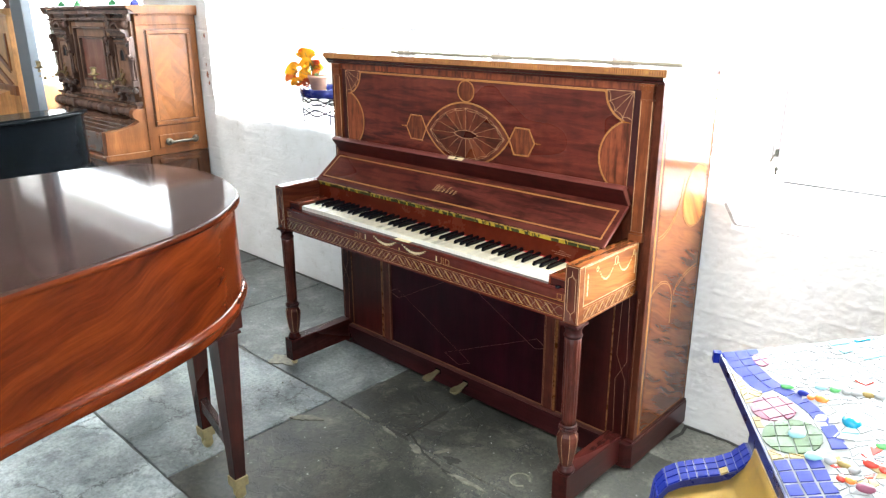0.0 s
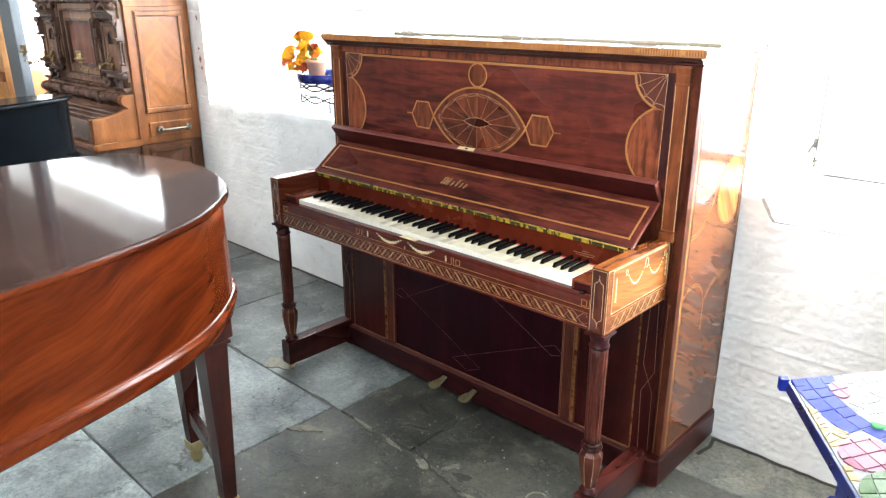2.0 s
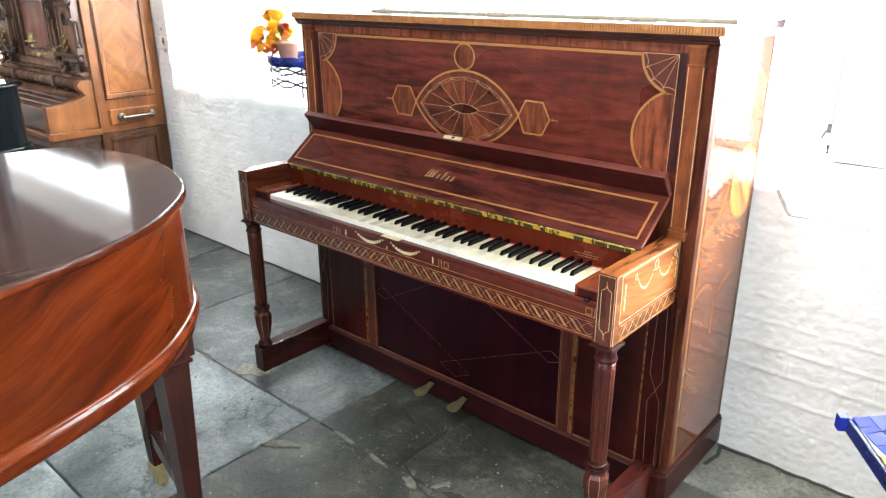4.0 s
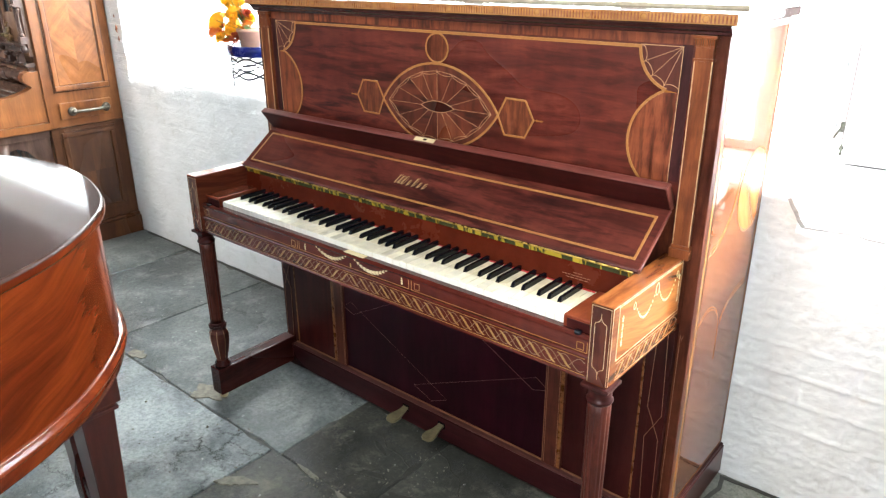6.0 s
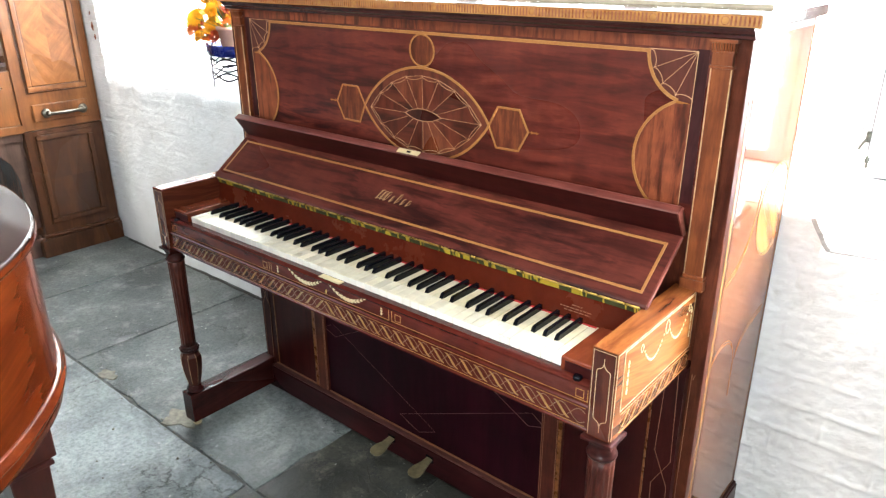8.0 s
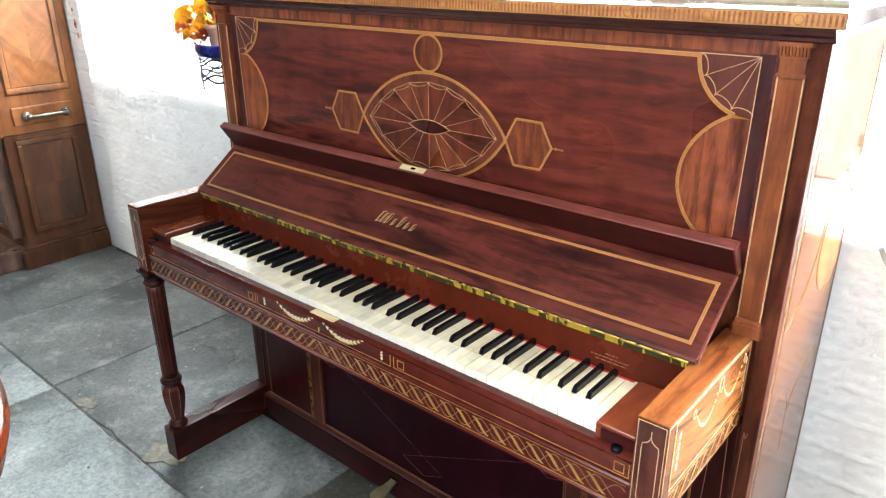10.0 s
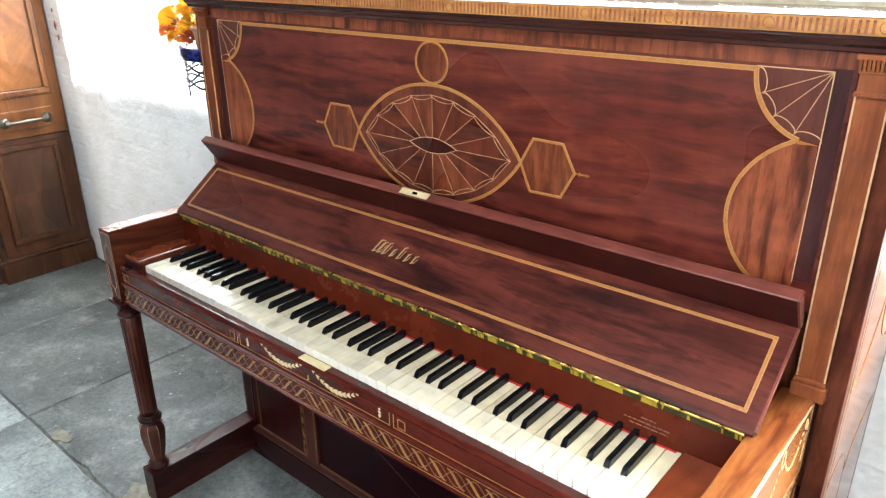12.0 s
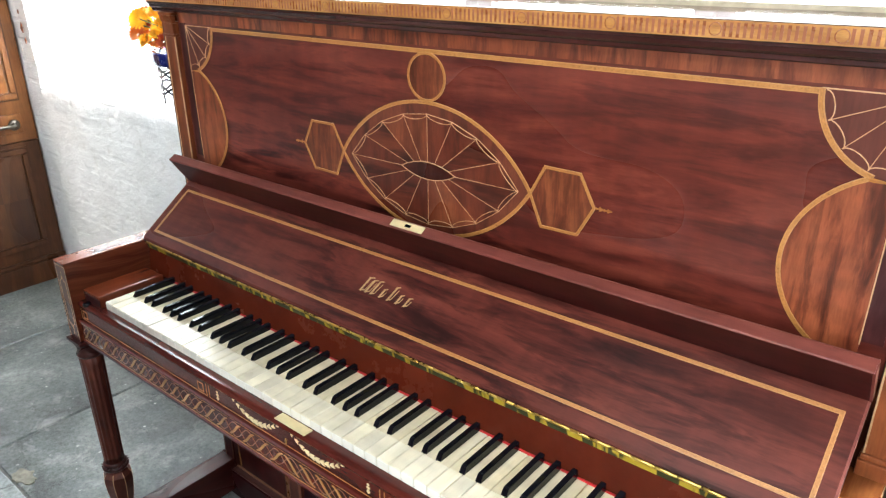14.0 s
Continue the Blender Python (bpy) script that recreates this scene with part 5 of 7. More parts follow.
def lower_front():
    y = -0.022
    # the lower front's dark woods hold the shade under the keybed
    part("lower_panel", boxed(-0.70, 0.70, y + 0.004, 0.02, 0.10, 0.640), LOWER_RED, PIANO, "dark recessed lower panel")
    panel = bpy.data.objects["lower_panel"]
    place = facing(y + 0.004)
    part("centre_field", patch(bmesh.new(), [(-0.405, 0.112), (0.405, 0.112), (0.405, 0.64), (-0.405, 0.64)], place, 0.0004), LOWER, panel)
    for s in (-1, 1):
        for xs in ((0.408, 0.470),):
            x0, x1 = sorted((s * xs[0], s * xs[1]))
            stile = part("stile", boxed(x0, x1, y - 0.004, y + 0.01, 0.106, 0.640, bevel=0.001), LEG_RED, PIANO, "upright mahogany stile")
            for x in (0.4105, 0.4155, 0.4540):
                part("stile_line", boxed(s * x - 0.0007, s * x + 0.0007, y - 0.0044, y, 0.112, 0.640), FAINT2, stile)
            part("amber_band", boxed(*sorted((s * 0.4570, s * 0.4675)), y - 0.0046, y, 0.112, 0.640), AMBER, stile, "amber figured cross-band")
        x0, x1 = sorted((s * 0.70, s * 0.7445))
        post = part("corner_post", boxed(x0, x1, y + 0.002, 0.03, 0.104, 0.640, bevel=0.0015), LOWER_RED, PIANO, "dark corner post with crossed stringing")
        on_post = facing(y + 0.002)
        stringing(post, on_post, [([(s * u, v) for u, v in line], 0.0012, 0.0008 + 0.0002 * k, False) for k, line in enumerate((((0.705, 0.632), (0.699, 0.417), (0.735, 0.331), (0.739, 0.116)), ((0.729, 0.632), (0.737, 0.401), (0.699, 0.327), (0.707, 0.116))))], FAINT2)
        stringing(PIANO, facing(0.0), [([(s * u, v) for u, v in line], 0.0012, 0.0008, False) for line in (((0.750, 0.622), (0.750, 0.116)), ((0.757, 0.622), (0.7535, 0.609), (0.750, 0.622)))], FAINT2)
        part("panel_line", boxed(*sorted((s * 0.6745, s * 0.6795)), y + 0.0028, y + 0.006, 0.112, 0.640), AMBER, panel)
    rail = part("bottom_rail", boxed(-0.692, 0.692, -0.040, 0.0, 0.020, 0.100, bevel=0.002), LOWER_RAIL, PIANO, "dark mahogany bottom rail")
    part("rail_bead", boxed(-0.692, 0.692, -0.037, -0.01, 0.100, 0.108, bevel=0.003), RAIL_BEAD, PIANO)
    part("rail_line", boxed(-0.690, 0.690, y - 0.0012, y + 0.006, 0.1085, 0.1105), FAINT2, panel)
    # one large diamond of faint stringing with little overlaps at its corners
    lines = [[(-0.375, 0.368), (0.05, 0.157)], [(0.375, 0.368), (-0.09, 0.158)], [(-0.09, 0.158), (-0.015, 0.127), (0.05, 0.157)], [(-0.365, 0.325), (0.05, 0.545)], [(0.365, 0.325), (-0.05, 0.545)], [(-0.375, 0.368), (-0.415, 0.342), (-0.365, 0.325)], [(0.375, 0.368), (0.415, 0.342), (0.365, 0.325)]]
    stringing(panel, place, [(pts, 0.0007, 0.0007 + 0.0002 * k, False) for k, pts in enumerate(lines)], FAINT)
    for x in (-0.109, 0.045):
        # black piece for the dark inside of the slot
        part("pedal_slot", boxed(x - 0.014, x + 0.014, -0.0408, -0.035, 0.062, 0.084), EBONY, rail)
        bm = bmesh.new()
        sides = [(-0.03, 0.011), (-0.050, 0.011), (-0.068, 0.014), (-0.090, 0.021), (-0.106, 0.022), (-0.116, 0.018), (-0.121, 0.010)]
        outline = [(x + w, py) for py, w in sides] + [(x - w, py) for py, w in reversed(sides)]
        prism(bm, outline, 0, 0.007, "z", 0.0016)
        for v in bm.verts:
            v.co.z += 0.070 + (v.co.y + 0.04) * 0.22 + 0.006 * math.sin(max(0, -v.co.y - 0.07) * 30)
        part("pedal", bm, BRASS_WORN, PIANO, "worn brass pedal")


def side_inlay():
    place = siding(0.773)
    side = [o for o in PIANO.children if o.name.startswith("case_side") and o.bound_box[6][0] > 0.5][0]
    part("side_veneer", patch(bmesh.new(), [(0.045, 0.125), (0.365, 0.125), (0.365, 1.30), (0.045, 1.30)], place, 0.0004), SIDE_WOOD, side, "golden-brown flame veneer")
    oval = arc(0.297, 0.915, 0.092, 0.102, 0, 355, 48)
    part("oval_veneer", patch(bmesh.new(), [p for p in oval if p[0] < 0.362], place, 0.0006), SIDE_OVAL, side, "orange figured oval")
    part("side_band", ribbon(bmesh.new(), [(0.030, 0.118), (0.030, 1.305)], 0.011, place, 0.0006), SIDE_LINE, side)
    part("side_band", ribbon(bmesh.new(), [(0.042, 0.122), (0.374, 0.122), (0.374, 1.305)], 0.0035, place, 0.0007), SIDE_LINE, side)
    runs = [([p for p in arc(0.297, 0.915, 0.096, 0.106, 30, 330, 40) if p[0] < 0.365], 0.0028, 0.0012, False)]
    for dz in (0.0, 0.011):
        runs += [(arc(0.100, 0.560 + dz * 0.7, 0.088 - dz * 0.3, 0.092, 155, 0, 22) + [(0.190 - dz * 0.3, 0.483)], 0.0026, 0.0007, False), (arc(0.360, 0.573 + dz, 0.166, 0.074, 175, 92, 16), 0.0024, 0.0009, False), (arc(0.045, 0.99 + dz, 0.150, 0.180, 272, 355, 20), 0.0024, 0.0011, False)]
    stringing(side, place, runs, SIDE_LINE)


STRAND = plain("brown_satinwood_strand", (0.19, 0.085, 0.034), 0.35, 0, 0.1, 0.3, 60)
GILT_DIM = plain("rubbed_gilt", (0.22, 0.10, 0.055), 0.5, 0, 0, 0.3, 200)
BAND_EDGE = plain("golden_band_edge", (0.40, 0.19, 0.055), 0.35, 0, 0.1, 0.2, 90)
FEATHER = plain("feathered_satinwood", (0.34, 0.150, 0.038), 0.35, 0, 0.1, 0.40, 420)
CORNICE_DARK = wood("dark_cornice_mahogany", (0.030, 0.008, 0.007), (0.052, 0.014, 0.012), (0.080, 0.024, 0.020), "x", 16, 0.24, 0.2, flame=0.3)
OVAL_RIM = wood("cross_grained_rim_veneer", (0.075, 0.018, 0.011), (0.120, 0.030, 0.017), (0.170, 0.045, 0.022), "z", 30, 0.3, flame=0.7)
SIDE_OVAL = flame_veneer("orange_oval_veneer", (0.17, 0.050, 0.012), (0.29, 0.095, 0.022), (0.40, 0.155, 0.040), 58, 0.08, 0.30, 30.0)
GILT_WOOD = plain("golden_leaf_inlay", (0.31, 0.165, 0.042), 0.35, 0, 0.1, 0.35, 40)
HINGE_DULL = plain("dull_hinge_strip", (0.42, 0.37, 0.26), 0.6, 0, 0, 0.3, 60, spec=0.2)
BRASS_WORN = plain("worn_dark_brass", (0.26, 0.21, 0.11), 0.4, 0.5, 0, 0.35, 40)
EDGE_SHADED = wood("shaded_panel_edge", (0.016, 0.005, 0.007), (0.036, 0.010, 0.011), (0.066, 0.018, 0.017), "z", 20, 0.3, flame=0.6, spec=0.25)
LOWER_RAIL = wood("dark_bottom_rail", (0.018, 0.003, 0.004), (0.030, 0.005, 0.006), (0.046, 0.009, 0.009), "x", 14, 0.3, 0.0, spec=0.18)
RAIL_BEAD = wood("rubbed_rail_bead", (0.060, 0.020, 0.016), (0.090, 0.032, 0.026), (0.125, 0.048, 0.040), "x", 20, 0.3)
AMBER = plain("worn_amber_banding", (0.17, 0.066, 0.018), 0.3, 0, 0, 0.75, 60, spec=0.3)
FAINT2 = plain("dull_boxwood_line", (0.22, 0.095, 0.043), 0.35, 0, 0.3, 0.15, 60)
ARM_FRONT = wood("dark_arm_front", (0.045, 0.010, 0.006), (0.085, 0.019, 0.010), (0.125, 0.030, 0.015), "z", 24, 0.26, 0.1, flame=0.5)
# both arms are one wood; the tones differ as light falls on each
ARM_RED = flame_veneer("red_arm_mahogany", (0.062, 0.012, 0.007), (0.110, 0.024, 0.012), (0.160, 0.042, 0.020), 3, 0.18, 0.3, 40.0, 34.0)
ARM_WOOD = flame_veneer("arm_mahogany", (0.070, 0.016, 0.006), (0.130, 0.034, 0.010), (0.200, 0.066, 0.019), 3, 0.18, 0.3, 40.0, 34.0)
FAN_PLAIN = wood("plain_fan_veneer", (0.070, 0.016, 0.011), (0.090, 0.022, 0.015), (0.110, 0.030, 0.020), "z", 16, 0.32, flame=0.15)
FAN_A = wood("fan_red", (0.05, 0.010, 0.006), (0.10, 0.021, 0.011), (0.15, 0.034, 0.016), "z", 24, flame=0.7)
FAN_B = wood("fan_brown", (0.08, 0.019, 0.009), (0.155, 0.038, 0.017), (0.22, 0.062, 0.026), "z", 24, flame=0.5)
FAN_C = wood("fan_dark", (0.040, 0.009, 0.006), (0.085, 0.018, 0.010), (0.14, 0.033, 0.015), "x", 24, flame=0.9)
SIDE_WOOD = flame_veneer("side_mahogany", (0.092, 0.026, 0.012), (0.116, 0.034, 0.014), (0.172, 0.058, 0.019), 26, 0.07, 0.36, 20.0)
SIDE_DARK = wood("dark_red_side", (0.040, 0.010, 0.006), (0.078, 0.021, 0.011), (0.115, 0.034, 0.017), "z", 30, 0.34, spec=0.08)
SIDE_LINE = plain("glossy_side_line", (0.27, 0.125, 0.042), 0.12, 0, 0, 0.15, 60, spec=0.25)
# dark mahogany, darkened further for the keybed's shade
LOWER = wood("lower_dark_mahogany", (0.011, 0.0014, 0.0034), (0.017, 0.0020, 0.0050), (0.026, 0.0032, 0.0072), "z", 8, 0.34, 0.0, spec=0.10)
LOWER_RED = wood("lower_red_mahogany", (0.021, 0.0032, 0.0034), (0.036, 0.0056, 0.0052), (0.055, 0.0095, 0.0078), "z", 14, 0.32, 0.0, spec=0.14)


def tarnished():
    m, n, b = material("tarnished_brass_hinge", 0.36, 0.5)
    v = mapped(n, (1, 0.15, 0.15))
    t = node(n, "ShaderNodeTexNoise", Scale=55, Detail=2, Roughness=0.5, Distortion=0.8)
    n.links.new(v, t.inputs["Vector"])
    n.links.new(ramp(n, t.outputs[0], (0.53, (0.045, 0.05, 0.014)), (0.58, (0.60, 0.43, 0.04))), b.inputs["Base Color"])
    return m


HINGE = tarnished()
case()
panel_inlay()
keyboard()
keybed()
for s in (-1, 1):
    cheek(s)
    leg(s)
lower_front()
side_inlay()
for o in PIANO.children:
    if o.name.split(".")[0] in ("key_block", "felt_button", "felt_strip", "key_slip", "key_rail", "arm", "leg_capital", "leg_shaft", "leg_collar", "leg_urn", "leg_foot", "toe_block", "castor"):
        o.location.x = -0.007
    if o.name == "key_frame":
        o.location.x = -0.003

# ---- the two grand pianos ----
def smooth_loop(points, k=8):
    """A closed curve through the points."""
    out, c = [], len(points)
    for i in range(c):
        p0, p1, p2, p3 = (Vector(points[(i + j - 1) % c]) for j in range(4))
        for s in range(k):
            t = s / k
            out.append(tuple(0.5 * ((2 * p1) + (p2 - p0) * t + (2 * p0 - 5 * p1 + 4 * p2 - p3) * t * t + (3 * p1 - p0 - 3 * p2 + p3) * t ** 3)))
    return out


def inset(loop, by):
    out, c = [], len(loop)
    for i in range(c):
        a, b = Vector(loop[i - 1]), Vector(loop[(i + 1) % c])
        d = (b - a).normalized()
        out.append((loop[i][0] - d.y * by, loop[i][1] + d.x * by))
    return out


def stacked(bm, loop, section, cap=True):
    """A loop carried up through (inset, height) pairs, then closed above and below."""
    rings = [[bm.verts.new((x, y, z)) for x, y in inset(loop, by)] for by, z in section]
    k = len(loop)
    for a, b in zip(rings, rings[1:]):
        for i in range(k):
            f = bm.faces.new((a[i], a[(i + 1) % k], b[(i + 1) % k], b[i]))
            f.smooth = True
    if cap:
        bm.faces.new(rings[0][::-1])
        bm.faces.new(rings[-1])
    if cap:
        for ring in (rings[0], rings[-1]):
            for i in range(k):
                bm.edges.get((ring[i], ring[(i + 1) % k])).smooth = False
    bmesh.ops.recalc_face_normals(bm, faces=bm.faces)
    return bm


def tapered_leg(bm, x, y, z0, z1, w0, w1, lean=(0, 0)):
    low = [(x + sx * w0, y + sy * w0, z0) for sx, sy in ((-1, -1), (1, -1), (1, 1), (-1, 1))]
    top = [(x + lean[0] + sx * w1, y + lean[1] + sy * w1, z1) for sx, sy in ((-1, -1), (1, -1), (1, 1), (-1, 1))]
    v = [bm.verts.new(p) for p in low + top]
    for f in ((3, 2, 1, 0), (4, 5, 6, 7), (0, 1, 5, 4), (1, 2, 6, 5), (2, 3, 7, 6), (3, 0, 4, 7)):
        bm.faces.new([v[i] for i in f])
    bmesh.ops.bevel(bm, geom=list(bm.edges), offset=0.002, segments=1, affect="EDGES")
    return bm


def castor(parent, x, y, top):
    bm = prism(bmesh.new(), [(x - 0.024, y - 0.024), (x + 0.024, y - 0.024), (x + 0.024, y + 0.024), (x - 0.024, y + 0.024)], top - 0.030, top + 0.004, "z", 0.003)
    for s in (-1, 1):
        box(bm, x + s * 0.012 - 0.003, x + s * 0.012 + 0.003, y - 0.014, y + 0.016, 0.016, top - 0.028, bevel=0.002)
    cup = part("castor", bm, BRASS_DULL, parent, "tarnished brass castor")
    wheel = lathe(bmesh.new(), [(0.012, -0.008), (0.0175, -0.006), (0.0185, 0), (0.0175, 0.006), (0.012, 0.008)], 0, 0, 20)
    wheel.transform(pose(x, y + 0.004, 0.0185, 0, 90, 0))
    part("wheel", wheel, BRASS_DULL, cup)


def red_grand():
    g = thing("grand_piano", "red-brown mahogany grand piano with its dark polished lid closed", "piano")
    lid = smooth_loop([(-0.797, -1.33), (-0.797, -1.80), (-0.797, -2.30), (-0.77, -2.76), (-0.17, -2.79), (0.43, -2.76), (0.475, -2.45), (0.44, -2.15), (0.365, -1.85), (0.300, -1.62), (0.232, -1.36), (0.163, -1.175), (0.070, -1.035), (-0.078, -0.910), (-0.275, -0.840), (-0.480, -0.825), (-0.655, -0.872), (-0.760, -0.975)])
    part("lid", stacked(bmesh.new(), lid, [(0.006, 0.981), (0.0, 0.985), (-0.001, 0.992), (0.0005, 0.9985), (0.0025, 1.0018), (0.0055, 1.003)]), GRAND_LID, g, "dark polished lid reflecting the windows")
    part("lid_edge", stacked(bmesh.new(), lid, [(0.010, 0.9802), (-0.0012, 0.984), (-0.0024, 0.991), (-0.0008, 0.9978)], False), GRAND_WOOD, g)
    part("rim", stacked(bmesh.new(), lid, [(0.016, 0.672), (0.012, 0.676), (0.012, 0.690), (0.016, 0.979)]), GRAND_WOOD, g, "tall curved red mahogany rim")
    part("rim_moulding", stacked(bmesh.new(), lid, [(0.020, 0.700), (0.006, 0.703), (0.002, 0.707), (0.0005, 0.712), (0.002, 0.717), (0.007, 0.7195), (0.0055, 0.7235), (0.0085, 0.7270), (0.020, 0.728)]), GRAND_EDGE, g, "rounded lower rim moulding")
    for x, y in ((-0.076, -1.012), (-0.420, -0.935)):
        leg = part("leg", tapered_leg(bmesh.new(), x, y, 0.085, 0.590, 0.0195, 0.034), LEG_WOOD, g, "square tapered dark red leg")
        bm = boxed(x - 0.041, x + 0.041, y - 0.041, y + 0.041, 0.588, 0.598, bevel=0.003)
        box(bm, x - 0.036, x + 0.036, y - 0.036, y + 0.036, 0.598, 0.606)
        box(bm, x - 0.046, x + 0.046, y - 0.046, y + 0.046, 0.606, 0.676, bevel=0.004)
        part("leg_block", bm, LEG_WOOD, leg)
        castor(g, x, y, 0.085)
    bm = boxed(-0.176, 0.176, -0.012, 0.012, 0.165, 0.212, bevel=0.002)
    bm.transform(pose(-0.248, -0.9735, 0, 0, 0, math.degrees(math.atan2(0.077, -0.344))))
    part("stretcher", bm, LEG_WOOD, g, "low rail joining the two legs")
    for x, y in ((0.30, -2.52), (-0.64, -2.52)):
        leg = part("leg", tapered_leg(bmesh.new(), x, y, 0.085, 0.676, 0.0235, 0.046), LEG_WOOD, g)
        castor(g, x, y, 0.085)


def black_grand():
    g = thing("grand_piano", "black lacquered grand piano with closed lid", "piano")
    lid = smooth_loop([(-2.49, -1.40), (-2.80, -2.00), (-2.86, -2.50), (-2.2, -2.66), (-1.72, -2.50), (-1.84, -1.90), (-2.04, -1.30), (-2.15, -0.94), (-2.19, -0.78), (-2.245, -0.62), (-2.335, -0.475), (-2.44, -0.44), (-2.49, -0.56), (-2.44, -0.85), (-2.42, -1.10)])
    part("lid", stacked(bmesh.new(), lid, [(0.006, 0.988), (-0.004, 0.992), (-0.006, 1.002), (0.0, 1.010), (0.010, 1.014)]), BLACK, g)
    part("rim", stacked(bmesh.new(), lid, [(0.020, 0.715), (0.020, 0.989)]), BLACK, g, "black lacquered curved rim")
    part("rim_moulding", stacked(bmesh.new(), lid, [(0.022, 0.690), (0.006, 0.694), (0.002, 0.702), (0.004, 0.716), (0.022, 0.722)]), BLACK, g)
    for x, y in ((-2.32, -0.80), (-1.92, -2.3), (-2.66, -2.3)):
        part("leg", tapered_leg(bmesh.new(), x, y, 0.0, 0.695, 0.03, 0.05), BLACK, g)


red_grand()
black_grand()

# ---- the carved walnut upright and its neighbour ----
def panel_on_side(parent, x, y0, y1, z0, z1, name, field, label="", rim=None):
    """A framed panel on an upright end that faces +x."""
    frame_ = bmesh.new()
    for a, b, c, d in ((y0, y1, z0, z0 + 0.026), (y0, y1, z1 - 0.026, z1), (y0, y0 + 0.024, z0 + 0.026, z1 - 0.026), (y1 - 0.024, y1, z0 + 0.026, z1 - 0.026)):
        box(frame_, x, x + 0.014, a, b, c, d, bevel=0.005)
    made = part(name, frame_, rim or OAK, parent, label or "moulded walnut panel frame")
    # dark strips draw the shade along the inner and outer frame edges
    for grow, wide_ in ((0.004, 0.006), (-0.0275, 0.005)):
        loop_ = [(y0 - grow, z0 - grow), (y1 + grow, z0 - grow), (y1 + grow, z1 + grow), (y0 - grow, z1 + grow)]
        part("quirk", ribbon(bmesh.new(), loop_, wide_, lambda u, v, d: (x + d, u, v), 0.004, True), OAK_SHADED, made, "dark shadow bead")
    my, mz = (y0 + y1) / 2, (z0 + z1) / 2
    for sy in (-1, 1):
        for sz in (-1, 1):
            corners = [(my, mz), (my + sy * (y1 - y0 - 0.046) / 2, mz), (my + sy * (y1 - y0 - 0.046) / 2, mz + sz * (z1 - z0 - 0.05) / 2), (my, mz + sz * (z1 - z0 - 0.05) / 2)]
            bm = patch(bmesh.new(), corners[:: sy * sz], lambda u, v, d: (x + d, u, v), 0.003)
            part("panel_quarter", bm, field[0 if sy * sz > 0 else 1], made)
    return made


CHEV = tuple(wood(name, (0.20, 0.068, 0.019), (0.275, 0.102, 0.031), (0.335, 0.138, 0.046), "z", 20, 0.30, flame=0.4, spec=0.25, turn=t) for name, t in (("quartered_veneer_rising", -42), ("quartered_veneer_falling", 42)))


def turned_column(parent, x, y, z0, z1, r):
    h = z1 - z0
    prof = [(r * 1.5, z0), (r * 1.5, z0 + 0.012), (r * 0.9, z0 + 0.02), (r * 1.25, z0 + h * 0.18), (r * 0.75, z0 + h * 0.26), (r * 1.1, z0 + h * 0.30), (r * 0.85, z0 + h * 0.34), (r * 0.75, z0 + h * 0.75), (r * 1.1, z0 + h * 0.8), (r * 0.8, z0 + h * 0.84), (r * 1.5, z1 - 0.014), (r * 1.5, z1)]
    part("column", lathe(bmesh.new(), prof, x, y, 14), OAK_DARK, parent, "turned dark walnut column")


def scroll(bm, x, y, z, w, h, d):
    """A carved bracket with a rolled top and foot."""
    pts = [(0, 0)] + [(-d * (0.55 + 0.45 * math.cos(t * 1.9)) * (0.6 + 0.4 * t), h * t) for t in (0.05, 0.2, 0.35, 0.5, 0.65, 0.8, 0.92)] + [(-d, h), (0, h)]
    prism(bm, [(y + a, z + b) for a, b in pts], x - w / 2, x + w / 2)
    for t, r in ((0.10, 0.17), (0.88, 0.22)):
        roll = lathe(bmesh.new(), [(d * r, -w * 0.62), (d * r * 1.1, -w * 0.5), (d * r * 1.1, w * 0.5), (d * r, w * 0.62)], 0, 0, 12)
        roll.transform(pose(x, y - d * 0.75, z + h * t, 0, 90, 0))
        me = bpy.data.meshes.new("roll")
        roll.to_mesh(me)
        roll.free()
        bm.from_mesh(me)
        bpy.data.meshes.remove(me)


def lathe_at(x, y, z, r):
    """A small turned knob, a little flattened, with a neck above and below."""
    return lathe(bmesh.new(), [(r * 0.45, z - r), (r * 0.6, z - r * 0.85), (r, z - r * 0.2), (r, z + r * 0.25), (r * 0.6, z + r * 0.8), (r * 0.7, z + r)], x, y, 12)


def candle_arm(parent, x, y, z):
    bm = lathe(bmesh.new(), [(0.010, z + 0.045), (0.030, z + 0.050), (0.032, z + 0.056), (0.014, z + 0.060), (0.017, z + 0.090), (0.020, z + 0.094), (0.013, z + 0.096)], x, y - 0.17, 16)
    for k in range(9):
        f = k / 8
        bmesh.ops.create_uvsphere(bm, u_segments=8, v_segments=6, radius=0.008 + 0.005 * (k % 3 == 1), matrix=Matrix.Translation((x + 0.05 * math.sin(f * 3.1), y - 0.17 * f, z + 0.02 * math.sin(f * 6))))
    box(bm, x - 0.016, x + 0.016, y - 0.01, y, z - 0.05, z + 0.05, bevel=0.006)
    bmesh.ops.create_uvsphere(bm, u_segments=8, v_segments=6, radius=0.012, matrix=Matrix.Translation((x, y - 0.17, z + 0.03)))
    part("candle_arm", bm, CANDLE_BRASS, parent, "brass candle arm")


